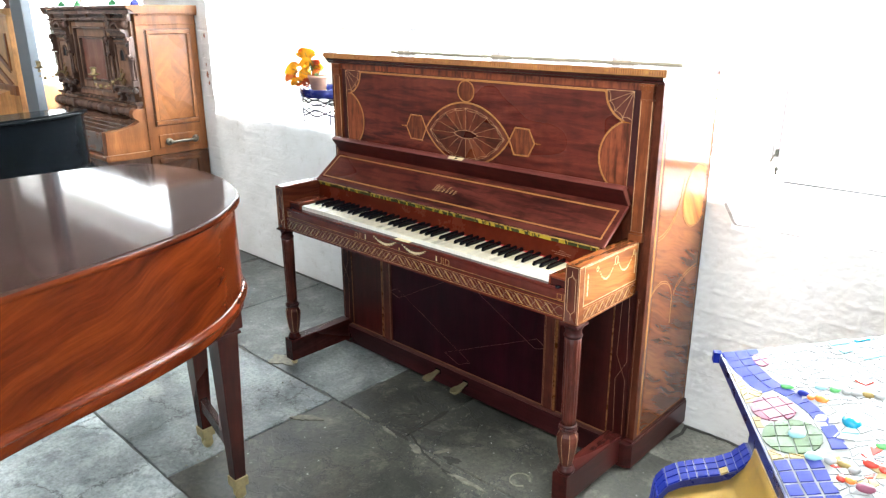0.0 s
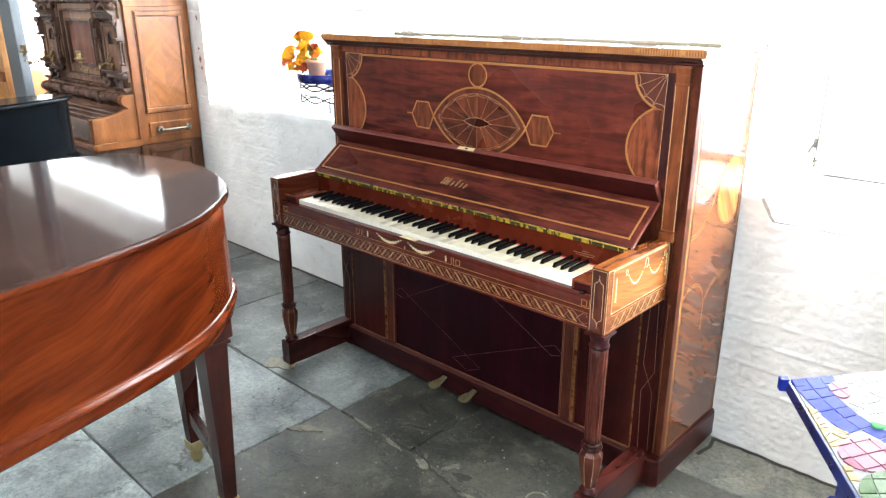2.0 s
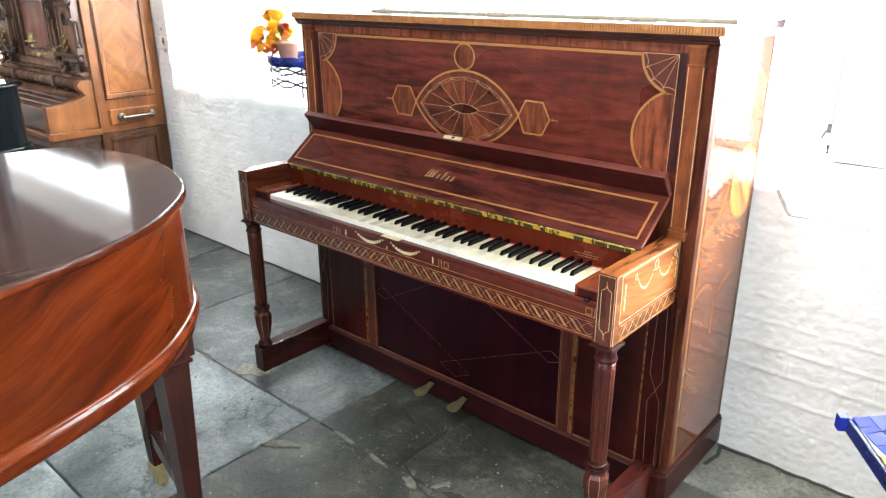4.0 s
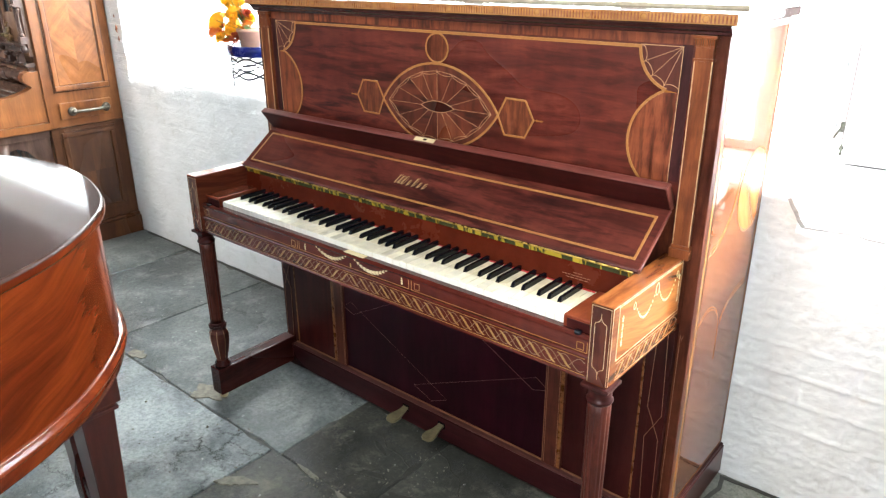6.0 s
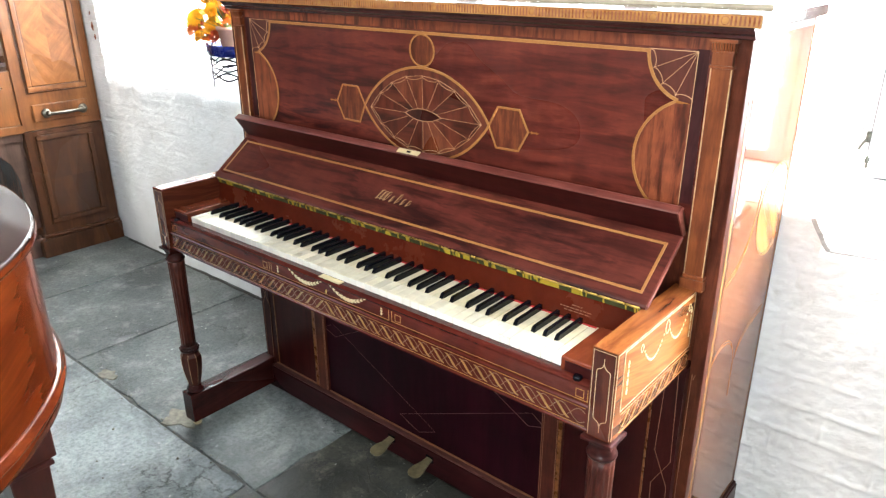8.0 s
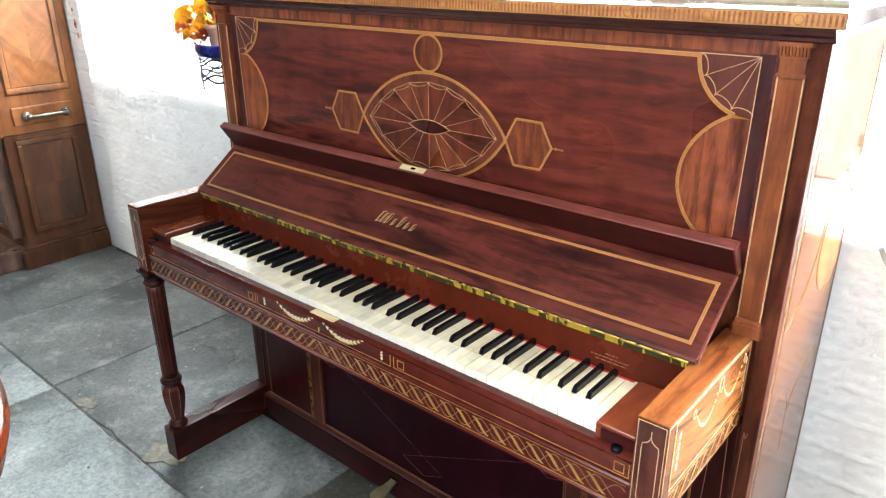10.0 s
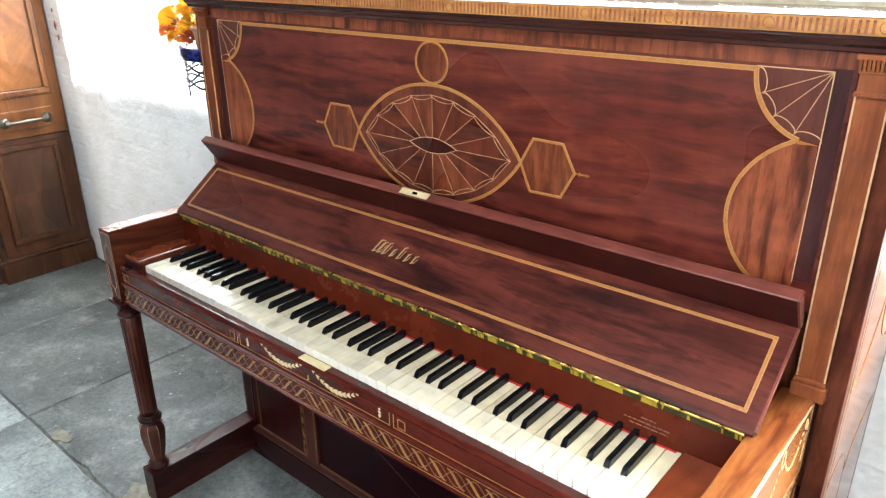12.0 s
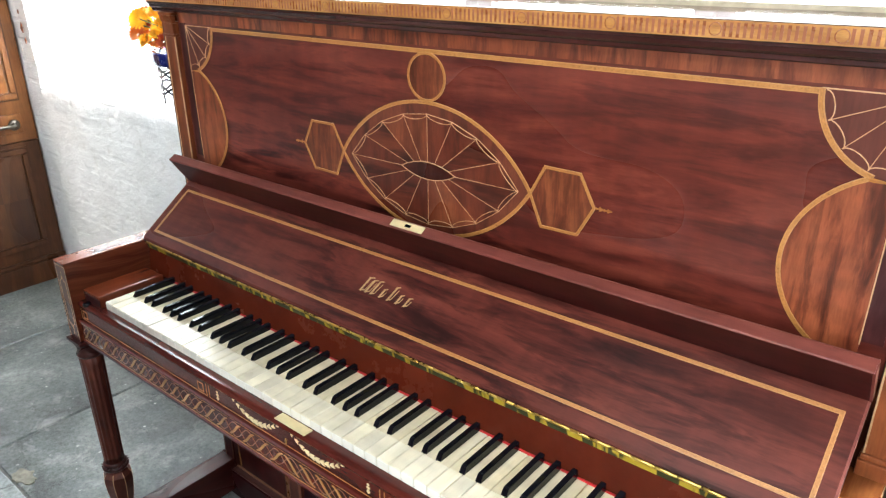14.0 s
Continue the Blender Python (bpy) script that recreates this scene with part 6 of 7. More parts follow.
def carved_piano():
    c = thing("upright_piano", "ornate carved walnut upright piano with brass candle arms", "piano")
    x0, x1, y0, y1 = -3.94, -2.66, 0.0, 0.388
    centre = -3.265
    part("case", boxed(x0, x1, y0 + 0.03, y1, 0.10, 1.505), OAK, c)
    for x in (x0, x1):
        part("end_board", boxed(x - 0.02, x + 0.02, y0, y1, 0.655, 1.505, bevel=0.003), OAK, c, "golden walnut end board")
        # below 0.65 the end is a darker copy: shade put into the wood
        part("lower_end_board", boxed(x - 0.02, x + 0.02, y0, y1, 0.10, 0.652, bevel=0.003), OAK_SHADED, c, "lower end board with shade in its darker colour")
    side = x1 + 0.02
    panel_on_side(c, side, 0.055, 0.338, 0.840, 1.412, "upper_end_panel", CHEV, "tall end panel of quartered veneer")
    panel_on_side(c, side, 0.045, 0.325, 0.170, 0.628, "lower_end_panel", (OAK_MID, OAK_MID2), "lower end panel of darker veneer, shade included", OAK_SHADED)
    plate = part("handle_plate", boxed(side, side + 0.012, 0.058, 0.334, 0.694, 0.780, bevel=0.006), OAK, c, "raised handle plate")
    bar = lathe(bmesh.new(), [(0.006, -0.085), (0.010, -0.08), (0.007, -0.05), (0.009, 0.0), (0.007, 0.05), (0.010, 0.08), (0.006, 0.085)], 0, 0, 12)
    bar.transform(pose(side + 0.040, 0.207, 0.733, 90, 0, 0))
    for s in (-1, 1):
        bmesh.ops.create_uvsphere(bar, u_segments=10, v_segments=8, radius=0.024, matrix=Matrix.Translation((side + 0.018, 0.207 + s * 0.090, 0.734)) @ Matrix.Diagonal((0.5, 1, 1, 1)))
        bmesh.ops.create_uvsphere(bar, u_segments=10, v_segments=8, radius=0.014, matrix=Matrix.Translation((side + 0.036, 0.207 + s * 0.084, 0.734)))
    part("handle", bar, STEEL, plate, "dark bronze bar handle", True)
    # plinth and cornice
    part("plinth", prism(bmesh.new(), [(y0 - 0.034, 0.0), (y1, 0.0), (y1, 0.098), (y0 - 0.010, 0.098), (y0 - 0.020, 0.090), (y0 - 0.034, 0.084)], x0 - 0.03, x1 + 0.046, "x", 0.004), OAK_SHADED, c)
    part("plinth_bead", boxed(x1, x1 + 0.036, y0 - 0.012, y1, 0.098, 0.116, bevel=0.006), OAK_SHADED, c)
    cornice = [(-0.004, 1.506), (-0.015, 1.512), (-0.023, 1.522), (-0.049, 1.534), (-0.055, 1.540), (-0.055, 1.555), (y1, 1.555), (y1, 1.506)]
    part("cornice", prism(bmesh.new(), cornice, x0 - 0.06, x1 + 0.055, "x", 0.002), OAK, c, "moulded cornice")
    front_cap = [(-0.006, 1.5065), (-0.018, 1.511), (-0.026, 1.521), (-0.052, 1.533), (-0.058, 1.540), (-0.058, 1.5535), (-0.050, 1.5565), (-0.040, 1.5565), (-0.040, 1.5065)]
    part("front_cornice", prism(bmesh.new(), front_cap, x0 - 0.058, x1 + 0.052, "x"), OAK_DARK, c, "dark front of the cornice")
    for i in range(30):
        y = 0.01 + i * 0.0126
        part("dentil", boxed(side + 0.010, side + 0.040, y, y + 0.0075, 1.494, 1.506), OAK, c)
    part("end_bead", boxed(side, side + 0.010, 0.0, y1, 1.440, 1.447, bevel=0.003), OAK, c)
    # carved front: frieze rail, two bays with niches, stepped centre panel
    part("frieze_rail", boxed(x0 + 0.02, x1 - 0.02, -0.022, 0.03, 1.482, 1.506, bevel=0.003), OAK_CARVED_DEEP, c)
    part("rail_bead", prism(bmesh.new(), [(-0.022, 1.462), (-0.036, 1.466), (-0.040, 1.472), (-0.040, 1.480), (-0.022, 1.484)], x0 - 0.005, x1 + 0.02), OAK_DARK, c)
    part("rail_boss", lathe_at(centre, -0.030, 1.495, 0.010), OAK_DARK, c)
    part("front_board", boxed(x0 + 0.02, x1 - 0.02, 0.0, 0.03, 0.90, 1.482), OAK_BROWN, c)
    for half, lo, hi, w, deep, mat, word in ((0.290, 0.992, 1.458, 0.030, 0.024, OAK_BROWN, "broad stepped panel frame"), (0.258, 1.022, 1.428, 0.012, 0.034, OAK_DARK, "dark inner bead"), (0.244, 1.036, 1.414, 0.048, 0.014, OAK_BROWN, ""), (0.196, 1.086, 1.366, 0.012, 0.026, OAK_DARK, "")):
        bm = bmesh.new()
        p, q = centre - half, centre + half
        for a, b, m, n_ in ((p, q, lo, lo + w), (p, q, hi - w, hi), (p, p + w, lo + w, hi - w), (q - w, q, lo + w, hi - w)):
            box(bm, a, b, -deep, 0.0, m, n_, bevel=0.003)
        part("centre_frame", bm, mat, c, word)
    part("centre_panel", boxed(centre - 0.186, centre + 0.186, -0.008, 0.0, 1.096, 1.356, bevel=0.003), CARVED_RED, c, "plain red-brown centre panel")
    for mid in (-2.80, -3.73):
        bay = part("bay", boxed(mid - 0.138, mid + 0.138, -0.020, 0.0, 1.02, 1.462, bevel=0.003), OAK_BROWN, c, "carved niche bay")
        for half, lo, hi, w, deep, mat in ((0.094, 1.100, 1.340, 0.012, 0.034, OAK_DARK), (0.080, 1.112, 1.326, 0.018, 0.026, OAK_BROWN)):
            bm = bmesh.new()
            for a, b, m, n_ in ((mid - half, mid + half, hi - w, hi), (mid - half, mid - half + w, lo, hi - w), (mid + half - w, mid + half, lo, hi - w)):
                box(bm, a, b, -deep, -0.018, m, n_, bevel=0.002)
            part("niche_frame", bm, mat, bay)
        part("niche_panel", boxed(mid - 0.062, mid + 0.062, -0.024, -0.019, 1.10, 1.308, bevel=0.001), OAK_BROWN, bay, "brown niche panel")
        hole = arc(mid, 1.265, 0.026, 0.030, 0, 180, 12) + [(mid - 0.026, 1.232), (mid + 0.026, 1.232)]
        # the niche's dark hollow is drawn as a flat black piece
        part("niche", prism(bmesh.new(), hole, -0.027, -0.022, "y"), EBONY, bay, "dark arched niche")
        part("niche_rim", ribbon(bmesh.new(), [(mid + 0.031, 1.230)] + arc(mid, 1.265, 0.031, 0.036, 0, 180, 14) + [(mid - 0.031, 1.230)], 0.008, lambda u, v, d: (u, -0.024 - d, v), 0.008), OAK_DARK, bay)
        # projecting cornice block with its arched crest between two turned knobs
        block = [(-0.02, 1.366), (-0.046, 1.368), (-0.050, 1.374), (-0.044, 1.378), (-0.044, 1.394), (-0.058, 1.398), (-0.060, 1.404), (-0.068, 1.408), (-0.070, 1.418), (-0.02, 1.420)]
        part("bay_cornice", prism(bmesh.new(), block, mid - 0.112, mid + 0.112), OAK_DARK, bay)
        # the block's shadow, put in as a strip of dark wood
        part("bay_cornice_shadow", prism(bmesh.new(), [(-0.02, 1.352), (-0.034, 1.354), (-0.036, 1.365), (-0.02, 1.366)], mid - 0.104, mid + 0.104), OAK_CARVED_DEEP, bay)
        bow = arc(mid, 1.420, 0.060, 0.040, 0, 180, 16) + arc(mid, 1.420, 0.044, 0.026, 180, 0, 16)
        part("arched_crest", prism(bmesh.new(), bow, -0.060, -0.020, "y"), OAK_DARK, bay)
        part("crest_shell", prism(bmesh.new(), arc(mid, 1.420, 0.040, 0.022, 0, 180, 12), -0.034, -0.020, "y"), OAK_CARVED_DEEP, bay)
        for k in (-1, 1):
            part("knob", lathe_at(mid + k * 0.112, -0.040, 1.440, 0.022), OAK_DARK, bay)
            part("knob_neck", boxed(mid + k * 0.112 - 0.012, mid + k * 0.112 + 0.012, -0.048, -0.02, 1.455, 1.464, bevel=0.002), OAK_DARK, bay)
            # hanging acanthus scroll at each flank
            bm = bmesh.new()
            scroll(bm, mid + k * 0.142, -0.018, 1.252, 0.030, 0.124, 0.052)
            part("acanthus_scroll", bm, OAK_DARK, bay, "carved leaf scroll")
            for j in range(4):
                part("scroll_leaf", lathe_at(mid + k * 0.142, -0.060 + 0.008 * j, 1.352 - 0.026 * j, 0.013 - 0.001 * j), OAK_CARVED_DEEP if j % 2 else OAK_DARK, bay)
            turned_column(bay, mid + k * 0.138, -0.036, 1.118, 1.252, 0.0085)
            part("column_block", boxed(mid + k * 0.138 - 0.017, mid + k * 0.138 + 0.017, -0.054, -0.018, 1.082, 1.118, bevel=0.003), OAK_DARK, bay)
            part("drop_knob", lathe_at(mid + k * 0.138, -0.038, 1.058, 0.018), OAK_CARVED_DEEP, bay)
            bm = bmesh.new()
            scroll(bm, mid + k * 0.140, -0.022, 1.464, 0.036, 0.042, 0.030)
            part("rail_bracket", bm, OAK_DARK, bay)
            bm = bmesh.new()
            scroll(bm, mid + k * 0.058, -0.020, 0.986, 0.034, 0.050, 0.042)
            part("console", bm, OAK_CARVED_DEEP, bay)
        shelf_ = [(-0.02, 1.034), (-0.040, 1.036), (-0.044, 1.042), (-0.040, 1.046), (-0.040, 1.062), (-0.058, 1.068), (-0.060, 1.074), (-0.066, 1.078), (-0.066, 1.086), (-0.02, 1.090)]
        part("bay_shelf", prism(bmesh.new(), shelf_, mid - 0.100, mid + 0.100), OAK_DARK, bay)
        candle_arm(bay, mid - 0.04, -0.03, 1.105)
        for k in range(7):
            part("gilt_leaf", lathe_at(mid + 0.020 * math.sin(k * 2.1) - 0.012, -0.040, 1.100 + 0.013 * k, 0.012 - 0.001 * k), CANDLE_GILT, bay)
    part("base_moulding", prism(bmesh.new(), [(0.0, 0.990), (-0.040, 0.988), (-0.050, 0.982), (-0.046, 0.974), (-0.038, 0.970), (0.0, 0.966)], x0 + 0.01, x1 - 0.005), OAK_DARK, c)
    part("lower_frieze", boxed(x0 + 0.02, x1 - 0.02, -0.034, 0.0, 0.935, 0.966, bevel=0.004), OAK_BROWN, c)
    # ribbed roll, closed fallboard and keyboard ends
    for a, b in ((-3.90, -3.58), (-3.55, -2.985), (-2.955, -2.70)):
        roll = bmesh.new()
        ribs = int((b - a) / 0.011)
        lathe(roll, [(0.026 + 0.0045 * (i % 2), a + (b - a) * i / ribs) for i in range(ribs + 1)], 0, 0, 14)
        roll.transform(Matrix.Translation((0, -0.055, 0.925)) @ pose(0, 0, 0, 0, 90, 0))
        part("gadrooned_roll", roll, OAK_DARK, c, "ribbed dark roll moulding")
    for a in (-3.565, -2.970):
        part("roll_block", boxed(a - 0.018, a + 0.018, -0.092, -0.02, 0.896, 0.958, bevel=0.005), OAK_DARK, c)
    steps = [(-0.02, 0.895), (-0.055, 0.868), (-0.085, 0.852), (-0.100, 0.849), (-0.104, 0.844), (-0.140, 0.838), (-0.144, 0.833), (-0.190, 0.827), (-0.194, 0.822), (-0.254, 0.819), (-0.262, 0.812), (-0.262, 0.70), (-0.02, 0.70)]
    part("closed_fallboard", prism(bmesh.new(), steps, -3.88, -2.706, "x"), OAK_SHINE, c, "closed stepped fallboard with shine")
    prof = [(0.0, 0.952)] + [(-0.048 + 0.036 * math.cos(radians(a)), 0.918 + 0.034 * math.sin(radians(a))) for a in (60, 90, 130, 170, 210, 250)] + [(-0.046, 0.872), (-0.080, 0.856), (-0.122, 0.844), (-0.167, 0.834), (-0.262, 0.828), (-0.266, 0.690), (0.0, 0.690)]
    for xx in (-3.935, -2.705):
        part("keyboard_end", prism(bmesh.new(), prof, xx, xx + 0.055, "x", 0.003), OAK, c, "scrolled golden walnut keyboard end")
    part("keybed_moulding", prism(bmesh.new(), [(-0.274, 0.690), (-0.285, 0.682), (-0.283, 0.662), (-0.274, 0.652), (0.0, 0.652), (0.0, 0.690)], -3.95, -2.632, "x", 0.003), OAK, c)
    part("keybed", boxed(-3.94, -2.66, -0.266, 0.0, 0.610, 0.652, bevel=0.004), OAK_DARK, c)
    for xx in (-3.915, -2.69):
        bm = bmesh.new()
        prism(bm, [(0.0, 0.15), (0.0, 0.61), (-0.258, 0.61), (-0.250, 0.58), (-0.213, 0.565), (-0.167, 0.575), (-0.122, 0.555), (-0.076, 0.50), (-0.053, 0.42), (-0.046, 0.15)], xx - 0.012, xx + 0.012, "x", 0.003)
        part("arched_bracket", bm, OAK_DARK, c, "pierced arched bracket")
        part("front_leg", lathe(bmesh.new(), [(0.026, 0.10), (0.030, 0.16), (0.018, 0.20), (0.026, 0.33), (0.029, 0.42), (0.018, 0.47), (0.026, 0.52), (0.030, 0.61)], xx, -0.228, 16), OAK_DARK, c)
        part("foot", boxed(xx - 0.04, xx + 0.04, -0.274, 0.0, 0.0, 0.10, bevel=0.01), OAK_DARK, c)
    part("lower_front", boxed(x0 + 0.02, x1 - 0.02, 0.005, 0.03, 0.15, 0.62), OAK_DARK, c)


OAK_BROWN = wood("brown_walnut", (0.13, 0.066, 0.040), (0.22, 0.115, 0.070), (0.31, 0.170, 0.106), "z", 12, 0.28, 0.0, flame=0.4, spec=0.3)
OAK_SHINE = wood("polished_walnut", (0.10, 0.055, 0.038), (0.17, 0.096, 0.068), (0.25, 0.148, 0.106), "x", 12, 0.16, 0.3, flame=0.4, spec=0.6)
CANDLE_BRASS = plain("dark_candle_brass", (0.26, 0.19, 0.085), 0.38, 0.6, 0, 0.4, 50)
CANDLE_GILT = plain("dark_gilt_leaf", (0.24, 0.14, 0.055), 0.35, 0.4, 0, 0.4, 60)
CARVED_RED = wood("red_brown_panel", (0.13, 0.050, 0.034), (0.21, 0.083, 0.057), (0.29, 0.125, 0.086), "z", 10, 0.2, flame=0.3, spec=0.5)
# darker copy of the carved walnut, for shade under blocks and in recesses
OAK_CARVED_DEEP = wood("shaded_carved_walnut", (0.03, 0.016, 0.012), (0.06, 0.033, 0.025), (0.10, 0.058, 0.043), "z", 12, 0.3)
# walnut darkened for the shaded lower end and for edge shade
OAK_SHADED = wood("shaded_walnut", (0.062, 0.023, 0.010), (0.105, 0.040, 0.017), (0.155, 0.064, 0.027), "z", 10, 0.30, 0.0, flame=0.4, spec=0.3)
STEEL = plain("dark_bronze", (0.17, 0.15, 0.12), 0.35, 0.9, 0, 0.4, 50)
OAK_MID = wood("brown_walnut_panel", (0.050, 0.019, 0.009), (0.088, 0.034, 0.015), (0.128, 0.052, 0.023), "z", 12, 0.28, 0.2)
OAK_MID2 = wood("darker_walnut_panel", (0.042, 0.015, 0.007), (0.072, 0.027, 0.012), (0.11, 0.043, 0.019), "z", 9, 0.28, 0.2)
carved_piano()


def neighbour():
    c = thing("upright_piano", "golden oak upright piano with diagonal mouldings", "piano")
    x0, x1 = -6.42, -5.03
    part("case", boxed(x0, x1, 0.02, 0.200, 0.08, 1.50, bevel=0.004), OAK_PALE, c)
    part("cornice", prism(bmesh.new(), [(0.02, 1.50), (-0.01, 1.52), (-0.02, 1.555), (0.200, 1.555), (0.200, 1.50)], x0 - 0.03, x1 + 0.03, "x", 0.002), OAK_PALE, c)
    part("plinth", boxed(x0 - 0.02, x1 + 0.02, -0.02, 0.200, 0.0, 0.10, bevel=0.004), OAK_DARK, c)
    place = lambda u, v, d: (u, 0.02 - d, v)
    for k, (a, b) in enumerate((((-5.77, 1.36), (-5.12, 1.06)), ((-5.77, 1.20), (-5.12, 0.93)), ((-5.77, 1.06), (-5.32, 0.90)))):
        part("diagonal_moulding", ribbon(bmesh.new(), [a, b], 0.04, place, 0.014), OAK, c)
    part("upright_moulding", ribbon(bmesh.new(), [(-5.12, 1.36), (-5.12, 1.06)], 0.03, place, 0.014), OAK, c)
    part("keyboard_cover", prism(bmesh.new(), [(0.02, 0.90), (-0.05, 0.88), (-0.30, 0.80), (-0.31, 0.66), (0.02, 0.66)], x0 + 0.03, x1 - 0.16, "x", 0.004), OAK_PALE, c)
    part("carved_frieze", boxed(x0 + 0.02, x1, -0.005, 0.02, 0.86, 0.94, bevel=0.004), OAK, c)
    for x in (x0 + 0.08, x1 - 0.08):
        part("leg", lathe(bmesh.new(), [(0.03, 0.0), (0.034, 0.10), (0.02, 0.14), (0.03, 0.40), (0.022, 0.55), (0.034, 0.66)], x, -0.26, 14), OAK_DARK, c)
    vase = thing("ornament", "small dark ornament standing on a piano top", "ornament", at=pose(-5.20, 0.12, 1.555))
    part("body", lathe(bmesh.new(), [(0.05, 0.0), (0.055, 0.01), (0.03, 0.03), (0.06, 0.08), (0.065, 0.13), (0.03, 0.18), (0.04, 0.20)], 0, 0, 16), OAK_DARK, vase)
    post = structure("post", boxed(-4.99, -4.72, 0.05, 0.12, 0, TOP, bevel=0.01), POST_PAINT, "slim grey-blue painted post", "post")


POST_PAINT = plain("grey_blue_paint", (0.13, 0.155, 0.18), 0.5, 0, 0, 0.2, 5)
neighbour()
GREEN_GLASS = plain("green_glass_trinket", (0.08, 0.35, 0.14), 0.15, 0, 0.5, 0.2, 20)
BLUE_GLASS = plain("blue_glass_trinket", (0.08, 0.10, 0.50), 0.15, 0, 0.5, 0.2, 20)
for x, y, mat, word in ((-3.95, 0.08, GREEN_GLASS, "green"), (-3.72, 0.10, GREEN_GLASS, "green"), (-3.15, 0.10, GREEN_GLASS, "green"), (-2.92, 0.14, BLUE_GLASS, "blue"), (-2.82, 0.10, BLUE_GLASS, "blue")):
    bottle = thing("bottle", f"small {word} glass bottle on the carved piano", "bottle", "bottles on the carved piano", at=pose(x, y, 1.555))
    part("body", lathe(bmesh.new(), [(0.020, 0.0), (0.025, 0.003), (0.025, 0.022), (0.010, 0.034), (0.008, 0.042), (0.012, 0.045)], 0, 0, 16), mat, bottle)

# ---- flowers on the window ledge ----
BLUE_ENAMEL = plain("cobalt_enamel", (0.005, 0.009, 0.085), 0.25, 0, 0.2, 0.4, 18, spec=0.25)
BLACK_WIRE = plain("black_wire", (0.008, 0.008, 0.014), 0.4, 0, 0, 0.3, 30, spec=0.2)
TERRACOTTA = plain("pale_terracotta", (0.42, 0.23, 0.15), 0.8, 0, 0, 0.2, 30)
PETALS = [plain("orange_petal", (0.62, 0.13, 0.003), 0.9, 0, 0, 0.25, 40, 0, 3), plain("yellow_petal", (0.85, 0.42, 0.006), 0.9, 0, 0, 0.2, 40, 0, 3), plain("deep_orange_petal", (0.36, 0.045, 0.003), 0.9, 0, 0, 0.25, 40, 0, 3)]
STEM = plain("green_stem", (0.10, 0.18, 0.05), 0.7, 0, 0, 0.3, 30)


